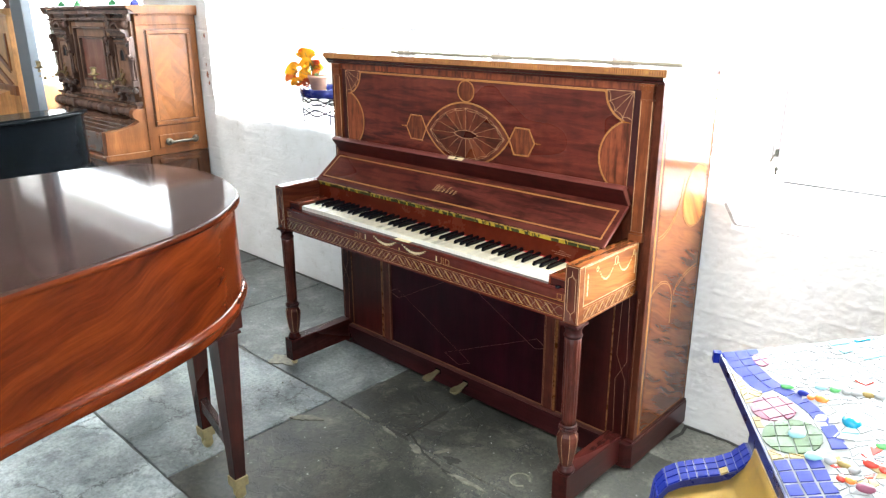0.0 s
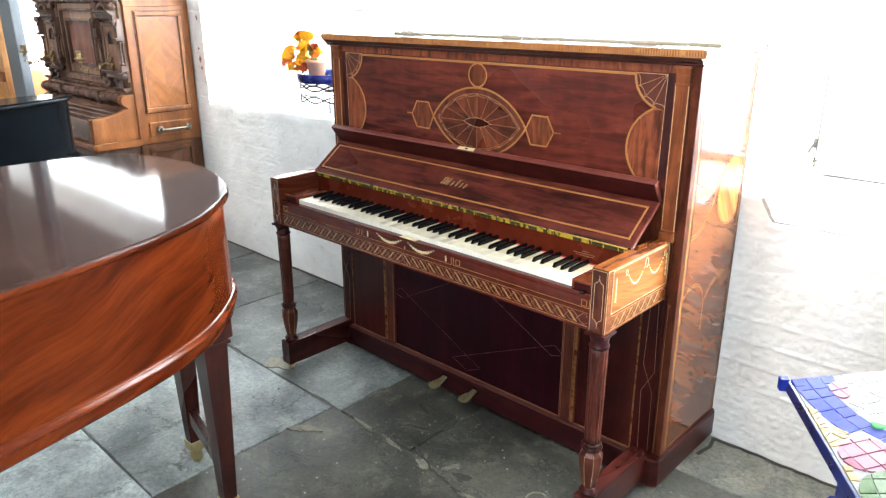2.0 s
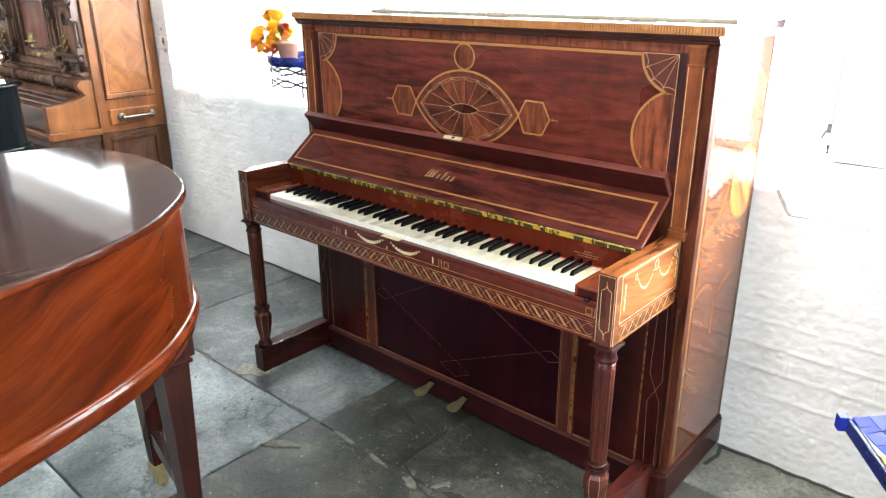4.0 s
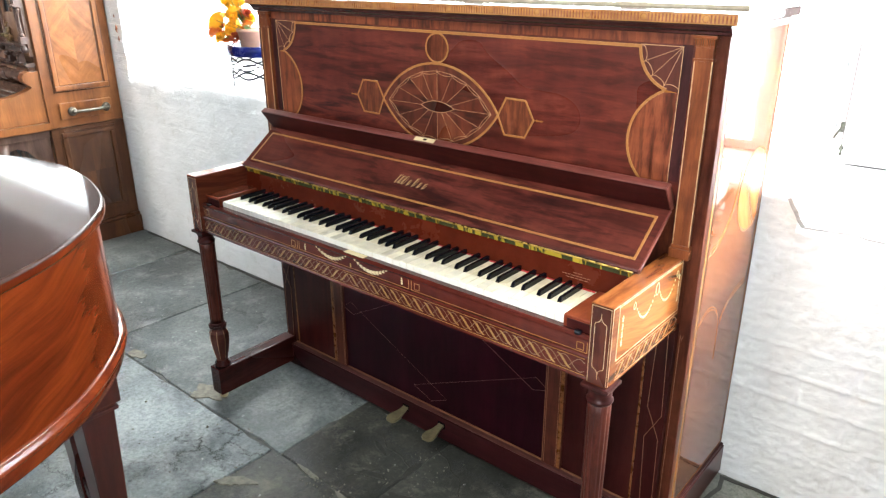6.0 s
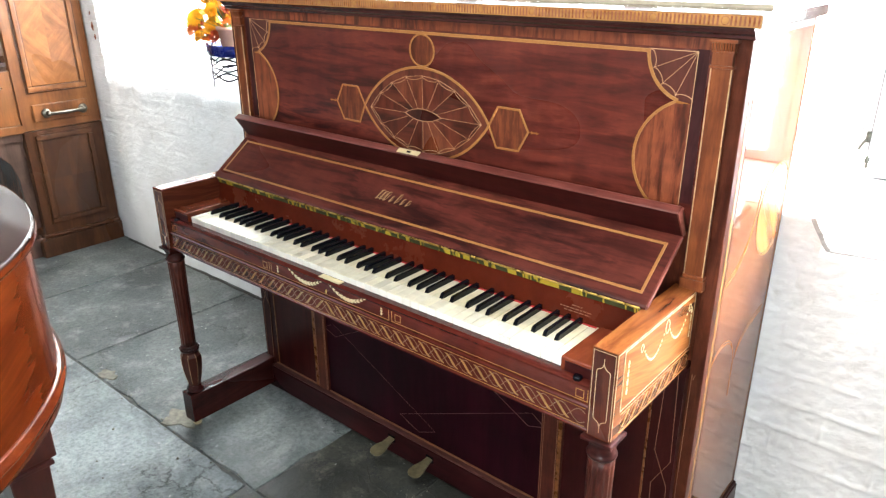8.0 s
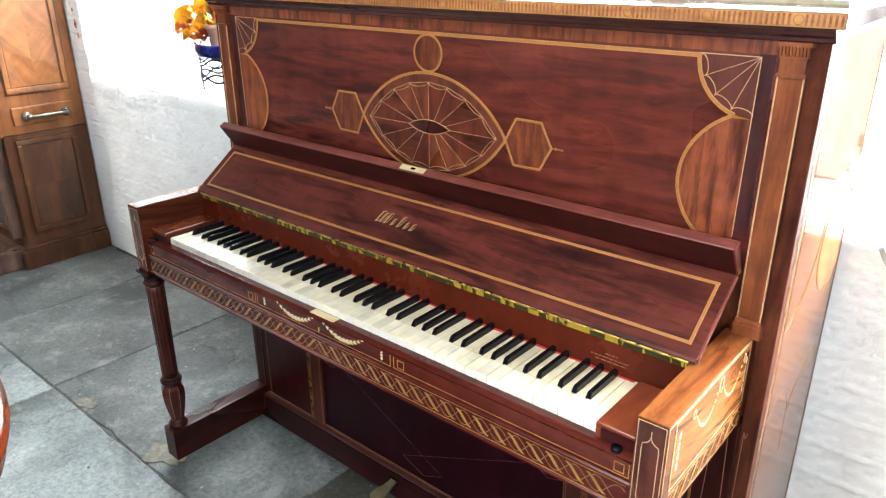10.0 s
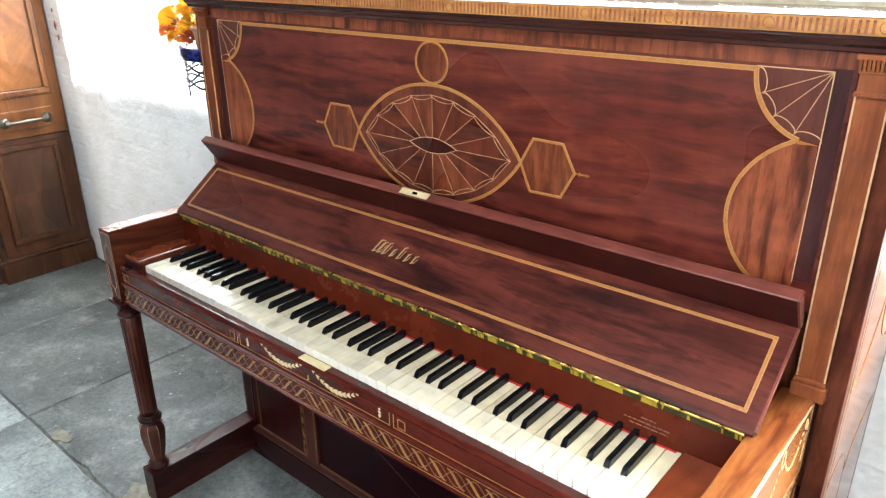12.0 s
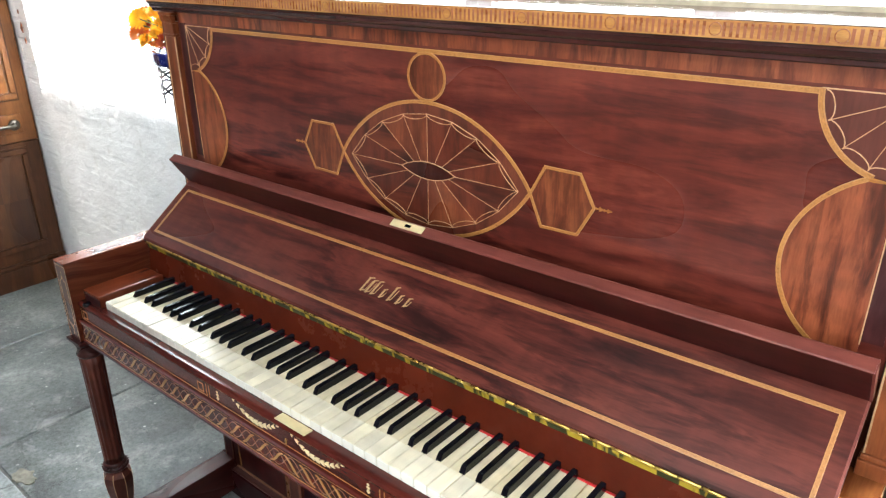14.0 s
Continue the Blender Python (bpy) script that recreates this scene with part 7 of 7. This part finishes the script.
def plant_stand():
    cx, cy, r = -1.545, 0.60, 0.185
    base = 0.912
    st = thing("plant_stand", "round cobalt-blue metal plant stand with wavy wire sides", "stand", at=pose(cx, cy, base))
    top = 1.105 - base
    loop = [(r * math.cos(radians(a)), r * math.sin(radians(a))) for a in range(0, 360, 6)]
    part("rim", stacked(bmesh.new(), loop, [(0.0, top - 0.046), (-0.004, top - 0.044), (-0.004, top - 0.002), (0.0, top), (0.012, top - 0.002), (0.014, top - 0.044)]), BLUE_ENAMEL, st, "glossy cobalt-blue rim")
    for k, (z, amp) in enumerate(((0.122, 0.017), (0.122, -0.017), (0.064, 0.017), (0.064, -0.017))):
        bm = bmesh.new()
        rows = []
        for i in range(97):
            a = 2 * math.pi * (i % 96) / 96
            zz = z + amp * math.cos(a * 5) * 0.9
            rr = r - 0.012
            rows.append([bm.verts.new(((rr + d) * math.cos(a), (rr + d) * math.sin(a), zz + e)) for d, e in ((0, -0.004), (0.003, -0.004), (0.003, 0.004), (0, 0.004))])
        for p, q in zip(rows, rows[1:]):
            for j in range(4):
                bm.faces.new((p[j], q[j], q[(j + 1) % 4], p[(j + 1) % 4]))
        part("wavy_wire", bm, BLACK_WIRE, st, "black wavy wire")
    for k in range(4):
        a = radians(45 + 90 * k)
        x, y = (r - 0.012) * math.cos(a), (r - 0.012) * math.sin(a)
        part("leg", boxed(x - 0.002, x + 0.002, y - 0.002, y + 0.002, 0.0, top - 0.02), BLACK_WIRE, st)
    pot = thing("flower_pot", "pale terracotta flower pot holding orange and yellow blooms", "flower pot", at=pose(-1.605, 0.545, 1.078))
    part("pot", lathe(bmesh.new(), [(0.04, 0.0), (0.052, 0.075), (0.058, 0.078), (0.058, 0.092), (0.050, 0.092), (0.046, 0.07)], 0, 0, 20), TERRACOTTA, pot)
    part("pot_tray", lathe(bmesh.new(), [(0.165, -0.004), (0.168, 0.0), (0.05, 0.001)], 0.06, 0.055, 28), BLUE_ENAMEL, pot)
    rng = random.Random(11)
    blooms = []
    for mid, spread, count in (((-0.20, -0.03, 0.085), 0.045, 7), ((-0.105, -0.03, 0.095), 0.055, 12), ((-0.055, -0.01, 0.165), 0.050, 11), ((0.0, 0.02, 0.13), 0.035, 4)):
        for k in range(count):
            blooms.append(tuple(m + rng.uniform(-spread, spread) for m in mid))
    for x, y, z in blooms:
        bm = bmesh.new()
        n = 15
        spin, size = rng.uniform(0, 6.28), rng.uniform(0.030, 0.042)
        tilt = Euler((rng.uniform(0.3, 1.5), rng.uniform(-0.6, 0.6), spin)).to_matrix().to_4x4()
        for ring, (count, out, lift) in enumerate(((18, 1.0, 0.05), (15, 0.86, 0.32), (12, 0.66, 0.58), (8, 0.36, 0.75))):
            for i in range(count):
                a = 2 * math.pi * i / count + ring * 0.4
                c, s_ = math.cos(a), math.sin(a)
                w = 0.15 * size
                pts = [(0.1 * size, 0, 0), (0.6 * out * size, w, lift * size * 0.6), (out * size, 0.35 * w, lift * size), (out * size, -0.35 * w, lift * size), (0.6 * out * size, -w, lift * size * 0.6)]
                vs = [bm.verts.new((u * c - v * s_, u * s_ + v * c, q + 0.12 * size)) for u, v, q in pts]
                bm.faces.new(vs)
        bm.transform(Matrix.Translation((x, y, z)) @ tilt)
        part("blossom", bm, PETALS[rng.choice((0, 1, 1, 1, 0, 2))], pot)
        stem = bmesh.new()
        foot, tip = Vector((0, 0, 0.07)), Vector((x, y, z))
        d = (tip - foot).orthogonal().normalized() * 0.0018
        e = (tip - foot).normalized().cross(d)
        vs = [stem.verts.new(q) for q in (foot + d, foot - d / 2 + e, foot - d / 2 - e, tip + d, tip - d / 2 + e, tip - d / 2 - e)]
        for i in range(3):
            stem.faces.new((vs[i], vs[(i + 1) % 3], vs[3 + (i + 1) % 3], vs[3 + i]))
        part("stem", stem, STEM, pot)


plant_stand()

# ---- the mosaic-covered small piano ----
TILE = {
    "blue": plain("blue_glazed_tile", (0.013, 0.024, 0.22), 0.45, 0, 0.0, 0.35, 30, 0, 4, spec=0.08),
    "white": plain("white_glazed_shard", (0.27, 0.275, 0.27), 0.3, 0, 0.0, 0.08, 30, 0, 4, spec=0.15),
    "pink": plain("pink_glazed_tile", (0.22, 0.070, 0.105), 0.3, 0, 0.0, 0.15, 30, 0, 4, spec=0.15),
    "green": plain("green_marbled_glass", (0.060, 0.105, 0.038), 0.3, 0, 0.0, 0.5, 45, 0, 4, spec=0.15),
    "cream": plain("cream_and_yellow_shard", (0.28, 0.20, 0.07), 0.3, 0, 0.0, 0.3, 60, 0, 4, spec=0.15),
    "aqua": plain("pale_aqua_glass", (0.28, 0.52, 0.55), 0.3, 0, 0.0, 0.15, 30, 0, 4, spec=0.15),
    "teal": plain("turquoise_glass", (0.0, 0.30, 0.48), 0.05, 0, 0.8, 0.4, 30, 0, 4),
    "red": plain("red_glass", (0.62, 0.05, 0.03), 0.1, 0, 0.6, 0.25, 30, 0, 4),
    "orange": plain("orange_glass", (0.80, 0.20, 0.03), 0.1, 0, 0.6, 0.25, 30, 0, 4),
    "bead": plain("green_glass_bead", (0.10, 0.42, 0.12), 0.08, 0, 0.7, 0.25, 30, 0, 4),
}
GROUT = plain("pale_grey_grout", (0.27, 0.27, 0.255), 0.9, 0, 0, 0.2, 60, 0.4, spec=0.1)
GOLD = plain("gold_paint", (0.50, 0.31, 0.06), 0.35, 0.45, 0, 0.4, 9)
DARK_BLUE = plain("dark_blue_paint", (0.012, 0.018, 0.10), 0.3, 0, 0.3, 0.3, 20)


def mosaic_piano():
    turn = math.degrees(math.atan2(-0.827, 0.561))
    base = pose(1.279, -0.692, 0, 0, 0, turn)
    pi = thing("mosaic_piano", "small piano covered in blue and white broken-tile mosaic", "piano", at=base)
    # here x runs along the front edge, y towards its back
    rise = 0.20
    depth, wide = 0.46, 1.15
    top = lambda u, v, d: (u, v, 0.866 + rise * v + d)
    bm = prism(bmesh.new(), [(0.004, 0.02), (depth, 0.02), (depth, 0.838 + rise * depth), (0.004, 0.838)], 0.236, wide - 0.012)
    part("case", bm, DARK_BLUE, pi, "dark blue painted case")
    slab = prism(bmesh.new(), [(0.0, 0.842), (depth + 0.01, 0.842 + rise * depth), (depth + 0.01, 0.864 + rise * depth), (0.0, 0.864)], 0.0, wide, "x", 0.002)
    lid = part("lid", slab, DARK_BLUE, pi, "sloping mosaic lid in pale grout")
    part("grout_bed", patch(bmesh.new(), [(0.004, 0.004), (wide - 0.004, 0.004), (wide - 0.004, depth), (0.004, depth)], lambda u, v, d: (u, v, 0.864 + rise * v + d), 0.0022), GROUT, lid)
    for x in (0.29, wide - 0.05):
        for y in (0.05, depth - 0.05):
            part("foot", boxed(x - 0.03, x + 0.03, y - 0.03, y + 0.03, 0.0, 0.03), DARK_BLUE, pi)
    part("edge_tile", boxed(-0.011, 0.003, -0.011, 0.004, 0.844, 0.8655, bevel=0.001), TILE["blue"], lid)
    rng = random.Random(3)
    kinds = {}

    def shard(colour, sides, variant):
        key = (colour, sides, variant)
        if key not in kinds:
            r2 = random.Random(hash((len(colour), sides, variant)) % 9973)
            if sides == 4:
                ring = [(sx * 0.5 * r2.uniform(0.9, 1.0), sy * 0.5 * r2.uniform(0.9, 1.0)) for sx, sy in ((-1, -1), (1, -1), (1, 1), (-1, 1))]
            else:
                ring = [(0.5 * r2.uniform(0.75, 1.05) * math.cos(2 * math.pi * i / sides), 0.5 * r2.uniform(0.75, 1.05) * math.sin(2 * math.pi * i / sides)) for i in range(sides)]
            b2 = bmesh.new()
            low = [b2.verts.new((x, y, 0)) for x, y in ring]
            up = [b2.verts.new((x * 0.93, y * 0.93, 1)) for x, y in ring]
            for i in range(sides):
                j = (i + 1) % sides
                b2.faces.new((low[i], low[j], up[j], up[i]))
            b2.faces.new(up)
            kinds[key] = mesh_of("tile", b2, TILE[colour])
        return kinds[key]

    slope = math.atan(rise)

    def lay(colour, u, v, w, h, spin=0.0, sides=4, thick=0.003, lift=0.0):
        ob = new("tile", shard(colour, sides, rng.randrange(4)))
        ob.parent = lid
        x, y, z = top(u, v, -0.0016 + lift)
        ob.matrix_local = Matrix.Translation((x, y, z)) @ Matrix.Rotation(slope, 4, "X") @ Matrix.Rotation(spin, 4, "Z") @ Matrix.Diagonal((w, h, thick, 1))

    spine = [(-0.1, 0.020), (0.03, 0.026), (0.068, 0.030), (0.14, 0.046), (0.196, 0.072), (0.255, 0.088), (0.345, 0.088), (0.40, 0.060), (0.60, 0.060)]

    def colour_at(u, v):
        """What the pattern shows at a place of the lid."""
        if ((u - 0.219) / 0.038) ** 2 + ((v - 0.041) / 0.032) ** 2 < 1:
            return "pink"
        if ((u - 0.304) / 0.044) ** 2 + ((v - 0.046) / 0.040) ** 2 < 1:
            return "green"
        if ((u - 0.050) / 0.024) ** 2 + ((v - 0.062) / 0.013) ** 2 < 1:
            return "pink"
        if u > 0.345 and v < 0.078 or u < 0.085 and v < 0.052:
            return "blue"
        for (a, p), (b, q) in zip(spine, spine[1:]):
            if a <= u < b:
                mid = p + (q - p) * (u - a) / (b - a)
                if abs(v - mid) < 0.023 and u < 0.345:
                    return "blue"
                if v < mid:
                    return "cream"
        if ((u - 0.395) / 0.052) ** 2 + ((v - 0.120) / 0.042) ** 2 < 1:
            return rng.choice(("white", "red", "cream", "pink", "white"))
        return "white"

    flower = (0.279, 0.137)

    def piece(bm, ring, gap=0.0011, lift=0.0):
        """One flat broken piece with a narrow joint all round."""
        mid = Vector((sum(p[0] for p in ring) / len(ring), sum(p[1] for p in ring) / len(ring)))
        reach = max(0.003, sum((Vector(p) - mid).length for p in ring) / len(ring))
        inner, outer = max(0.5, 1 - 1.6 * gap / reach), max(0.6, 1 - 0.8 * gap / reach)
        low = [bm.verts.new(top(mid.x + (x - mid.x) * outer, mid.y + (y - mid.y) * outer, -0.003)) for x, y in ring]
        rise_ = lift + rng.uniform(0.0009, 0.0019)
        tip = (rng.uniform(-0.04, 0.04), rng.uniform(-0.04, 0.04))
        up = [bm.verts.new(top(mid.x + (x - mid.x) * inner, mid.y + (y - mid.y) * inner, rise_ + tip[0] * (x - mid.x) + tip[1] * (y - mid.y))) for x, y in ring]
        k = len(ring)
        for a in range(k):
            bm.faces.new((low[a], low[(a + 1) % k], up[(a + 1) % k], up[a]))
        bm.faces.new(up)
        return bm

    def broken(colour, ring, gap=0.0011, lift=0.0):
        part("tile", piece(bmesh.new(), ring, gap, lift), TILE[colour], lid)

    def cut(ring, cu, cv, a, b):
        """A tile cut to fit inside an oval."""
        edge_ = arc(cu, cv, a, b, 0, 345, 23)
        for (px, py), (qx, qy) in zip(edge_, edge_[1:] + edge_[:1]):
            inside = lambda p: (qx - px) * (p[1] - py) - (qy - py) * (p[0] - px) >= 0
            out = []
            for p, q in zip(ring, ring[1:] + ring[:1]):
                if inside(p) != inside(q):
                    d0 = (qx - px) * (p[1] - py) - (qy - py) * (p[0] - px)
                    d1 = (qx - px) * (q[1] - py) - (qy - py) * (q[0] - px)
                    f = d0 / (d0 - d1)
                    if inside(p):
                        out.append(p)
                    out.append((p[0] + (q[0] - p[0]) * f, p[1] + (q[1] - p[1]) * f))
                elif inside(p):
                    out.append(p)
            ring = out
            if len(ring) < 3:
                return None
        return ring

    # ovals of squared tiles cut to their outline
    OVALS = (("pink", 0.219, 0.041, 0.040, 0.034), ("green", 0.304, 0.046, 0.047, 0.042), ("pink", 0.050, 0.062, 0.026, 0.014))
    du, dv = 0.0285, 0.0215
    for colour, cu, cv, a, b in OVALS:
        turn_ = 0.25 if colour == "pink" else -0.12
        for i in range(-2, 3):
            for j in range(-2, 3):
                corners = [((i + p) * du, (j + q) * dv) for p, q in ((0, 0), (1, 0), (1, 1), (0, 1))]
                ring = cut([(cu + x * math.cos(turn_) - y * math.sin(turn_), cv + x * math.sin(turn_) + y * math.cos(turn_)) for x, y in corners], cu, cv, a, b)
                if ring:
                    broken(colour, ring, 0.0008, 0.0011)
    # blue tiles in two rows that follow the winding band, then a squared field
    path = smooth_loop(spine, 6)[: 6 * (len(spine) - 1)]
    path = [p for p in path if -0.01 < p[0] < 0.352]
    marks, gone = [path[0]], 0.0
    for p, q in zip(path, path[1:]):
        gone += math.hypot(q[0] - p[0], q[1] - p[1])
        if gone > 0.026:
            marks.append(q)
            gone = 0.0
    sides_ = []
    for i, p in enumerate(marks):
        q, r = marks[min(i + 1, len(marks) - 1)], marks[max(i - 1, 0)]
        t = Vector((q[0] - r[0], q[1] - r[1])).normalized()
        sides_.append([(p[0] - t.y * w, p[1] + t.x * w) for w in (-0.022, 0.0, 0.022)])
    for m0, m1 in zip(sides_, sides_[1:]):
        for k in range(2):
            ring = [m0[k], m1[k], m1[k + 1], m0[k + 1]]
            if all(u > 0.001 and v > 0.002 for u, v in ring) and not any(((u - cu) / a) ** 2 + ((v - cv) / b) ** 2 < 0.7 for u, v in ring for _, cu, cv, a, b in OVALS):
                broken("blue", ring, 0.0007)
    for i in range(13, 17):
        for j in range(3):
            u, v = (i + 0.5) * du - 0.010, (j + 0.5) * dv + 0.004
            lay("blue", u, v, du * 0.95, dv * 0.94, rng.uniform(-0.04, 0.04))
    for j in range(3):
        for i in range(2 if j == 2 else 1):
            lay("blue", 0.016 + i * 0.028, 0.014 + j * 0.0215, 0.027, 0.0205, rng.uniform(-0.04, 0.04))

    def taken(u, v):
        """Whether the ovals, the band or the flower already cover a place."""
        if math.hypot(u - flower[0], v - flower[1]) < 0.052 or u > 0.356 and v < 0.070 or u < 0.032 and v < 0.070 or u < 0.060 and 0.045 < v < 0.070:
            return True
        if any(((u - cu) / (a + 0.004)) ** 2 + ((v - cv) / (b + 0.004)) ** 2 < 1 for _, cu, cv, a, b in OVALS):
            return True
        return any(math.hypot(u - x, v - y) < 0.0245 for x, y in path)

    cell = 0.0150
    net = {(i, j): (0.003 + i * cell + (rng.uniform(-0.0062, 0.0062) if i else 0), 0.003 + j * cell + (rng.uniform(-0.0062, 0.0062) if j else 0)) for i in range(34) for j in range(24)}
    far_field = bmesh.new()
    for i in range(32):
        for j in range(22):
            ring = [net[i, j], net[i + 1, j], net[i + 1, j + 1], net[i, j + 1]]
            u, v = sum(p[0] for p in ring) / 4, sum(p[1] for p in ring) / 4
            if taken(u, v):
                continue
            col = colour_at(u, v)
            if col in ("blue", "green", "pink"):
                col = "white" if v > 0.05 else "cream"
            halves = [ring[:3], [ring[0], ring[2], ring[3]]] if rng.random() < 0.4 else [ring]
            for half in halves:
                if v > 0.135 and col == "white":
                    piece(far_field, half)
                else:
                    broken(col, half)
    tagged(part("shard_field", far_field, TILE["white"], lid, "field of broken white tile"), kind="stuff")
    # flower of large white pieces round a turquoise stone
    for ring, (r0, r1, n) in enumerate(((0.016, 0.034, 8), (0.034, 0.053, 12))):
        for i in range(n):
            a, b = 2 * math.pi * i / n + ring * 0.3, 2 * math.pi * (i + 1) / n + ring * 0.3
            broken("aqua" if i % 5 == 2 and ring == 0 else "white", [(flower[0] + r * math.cos(t), flower[1] + r * math.sin(t)) for r, t in ((r0, a), (r1, a), (r1, b), (r0, b))])

    def stone(colour, u, v, a, b, h, spin=0.0):
        bm = bmesh.new()
        bmesh.ops.create_icosphere(bm, subdivisions=2, radius=1.0, matrix=Matrix.Translation(top(u, v, 0.001)) @ Matrix.Rotation(spin, 4, "Z") @ Matrix.Diagonal((a, b, h, 1)))
        part("glass_stone", bm, TILE[colour], lid, "", True)

    stone("teal", flower[0], flower[1], 0.019, 0.014, 0.009)
    for colour, u, v, a in (("bead", 0.154, 0.080, 0.012), ("blue", 0.183, 0.097, 0.011), ("orange", 0.205, 0.118, 0.013), ("orange", 0.196, 0.104, 0.008), ("aqua", 0.168, 0.128, 0.011), ("bead", 0.179, 0.146, 0.011), ("aqua", 0.302, 0.054, 0.014), ("aqua", 0.360, 0.060, 0.013), ("red", 0.414, 0.079, 0.009), ("orange", 0.420, 0.088, 0.010), ("bead", 0.347, 0.156, 0.011), ("white", 0.190, 0.160, 0.011), ("white", 0.200, 0.172, 0.011), ("cream", 0.206, 0.186, 0.011), ("white", 0.215, 0.200, 0.010), ("pink", 0.440, 0.100, 0.013), ("white", 0.372, 0.078, 0.011), ("cream", 0.384, 0.092, 0.010), ("white", 0.400, 0.100, 0.010), ("red", 0.387, 0.125, 0.012), ("red", 0.402, 0.138, 0.011)):
        stone(colour, u, v, a, a * 0.8, a * 0.55, rng.uniform(0, 3))
    lay("red", 0.163, 0.195, 0.024, 0.018, 0.5, 4, 0.0055)
    lay("aqua", 0.015, 0.205, 0.018, 0.036, 0.1, 4, 0.0055)
    lay("aqua", 0.079, 0.239, 0.016, 0.040, 0.2, 4, 0.0055)
    lay("aqua", 0.050, 0.205, 0.016, 0.018, 0.4, 4, 0.0055)
    lay("teal", 0.014, 0.248, 0.008, 0.036, 0.2, 4, 0.0055)
    # scrolled cheek with three rows of blue tiles on its edge
    prof = [(0.0, 0.818), (-0.020, 0.797), (-0.045, 0.784), (-0.080, 0.775), (-0.105, 0.767), (-0.125, 0.755), (-0.138, 0.735), (-0.142, 0.690), (-0.138, 0.600), (0.004, 0.560), (0.004, 0.818)]
    c0, c1 = 0.238, 0.288
    cheek_ = part("keyboard_end", prism(bmesh.new(), prof, c0, c1), DARK_BLUE, pi, "scrolled keyboard end edged with blue tile")
    edge = prof[:9]
    run, pts = 0.0, []
    for p, q in zip(edge, edge[1:]):
        length = math.hypot(q[0] - p[0], q[1] - p[1])
        k = max(1, round(length / 0.0165))
        for i in range(k):
            f = (i + 0.5) / k
            pts.append((p[0] + (q[0] - p[0]) * f, p[1] + (q[1] - p[1]) * f, math.atan2(q[1] - p[1], q[0] - p[0]), length / k))
    for n_, (y, z, a, length) in enumerate(pts):
        for r in range(3):
            col = "red" if (n_ == 11 and r == 2) else "cream" if (n_ == 3 and r == 2) else "blue"
            ob = new("tile", shard(col, 4, rng.randrange(4)))
            ob.parent = cheek_
            ob.matrix_local = Matrix.Translation((c0 + (r + 0.5) * (c1 - c0) / 3, y, z)) @ Matrix.Rotation(a + math.pi, 4, "X") @ Matrix.Diagonal(((c1 - c0) / 3 * 0.95, length * 0.95, 0.0028, 1))
    cove = [(-0.001, 0.840), (-0.004, 0.822), (-0.012, 0.802), (-0.030, 0.780), (-0.050, 0.771), (-0.080, 0.763), (-0.105, 0.755), (-0.124, 0.743), (-0.136, 0.724), (-0.140, 0.680), (-0.136, 0.585), (0.004, 0.585), (0.004, 0.840)]
    part("gold_keyboard_cover", prism(bmesh.new(), cove, c1 + 0.001, wide - 0.2), GOLD, pi, "gold-painted curved keyboard cover", True)
    part("leg", boxed(c0, c1, -0.13, -0.08, 0.0, 0.51, bevel=0.006), DARK_BLUE, pi)


mosaic_piano()


# crumbs of stone and mortar lying along the worn joints
def crumbs():
    rng = random.Random(21)
    runs = [((-1.15, -0.405), (-0.2, -0.405), 0.012, 60), ((-0.2, -0.41), (0.55, -0.44), 0.030, 150), ((0.0, -0.30), (0.12, -0.10), 0.05, 50), ((0.80, 0.375), (1.35, 0.375), 0.012, 70), ((-0.36, -1.05), (-0.36, -0.42), 0.010, 30), ((-2.3, 0.375), (-0.8, 0.375), 0.010, 60), ((0.2, -0.75), (0.75, -0.40), 0.16, 40), ((-1.6, -1.0), (-0.4, -0.6), 0.25, 60)]
    verts, faces = [], []
    for (ax, ay), (bx, by), spread, count in runs:
        for _ in range(count):
            f = rng.random()
            x, y = ax + (bx - ax) * f + rng.gauss(0, spread), ay + (by - ay) * f + rng.gauss(0, spread)
            r = rng.uniform(0.0012, 0.0034) * (1.6 if rng.random() < 0.1 else 1)
            base = len(verts)
            ring = [(x + r * rng.uniform(0.7, 1.2) * math.cos(a), y + r * rng.uniform(0.7, 1.2) * math.sin(a)) for a in (0.2, 1.5, 2.7, 3.9, 5.2)]
            verts += [(px, py, 0.0) for px, py in ring] + [(x + r * 0.2, y, r * rng.uniform(0.8, 1.3) + 0.001)]
            faces += [(base + k, base + (k + 1) % 5, base + 5) for k in range(5)]
    data = bpy.data.meshes.new("crumb_litter")
    data.from_pydata(verts, [], faces)
    data.materials.append(PALE_MORTAR)
    tagged(new("crumb_litter", data), "pale crumbs of mortar scattered along the floor joints", "litter", kind="stuff")


crumbs()
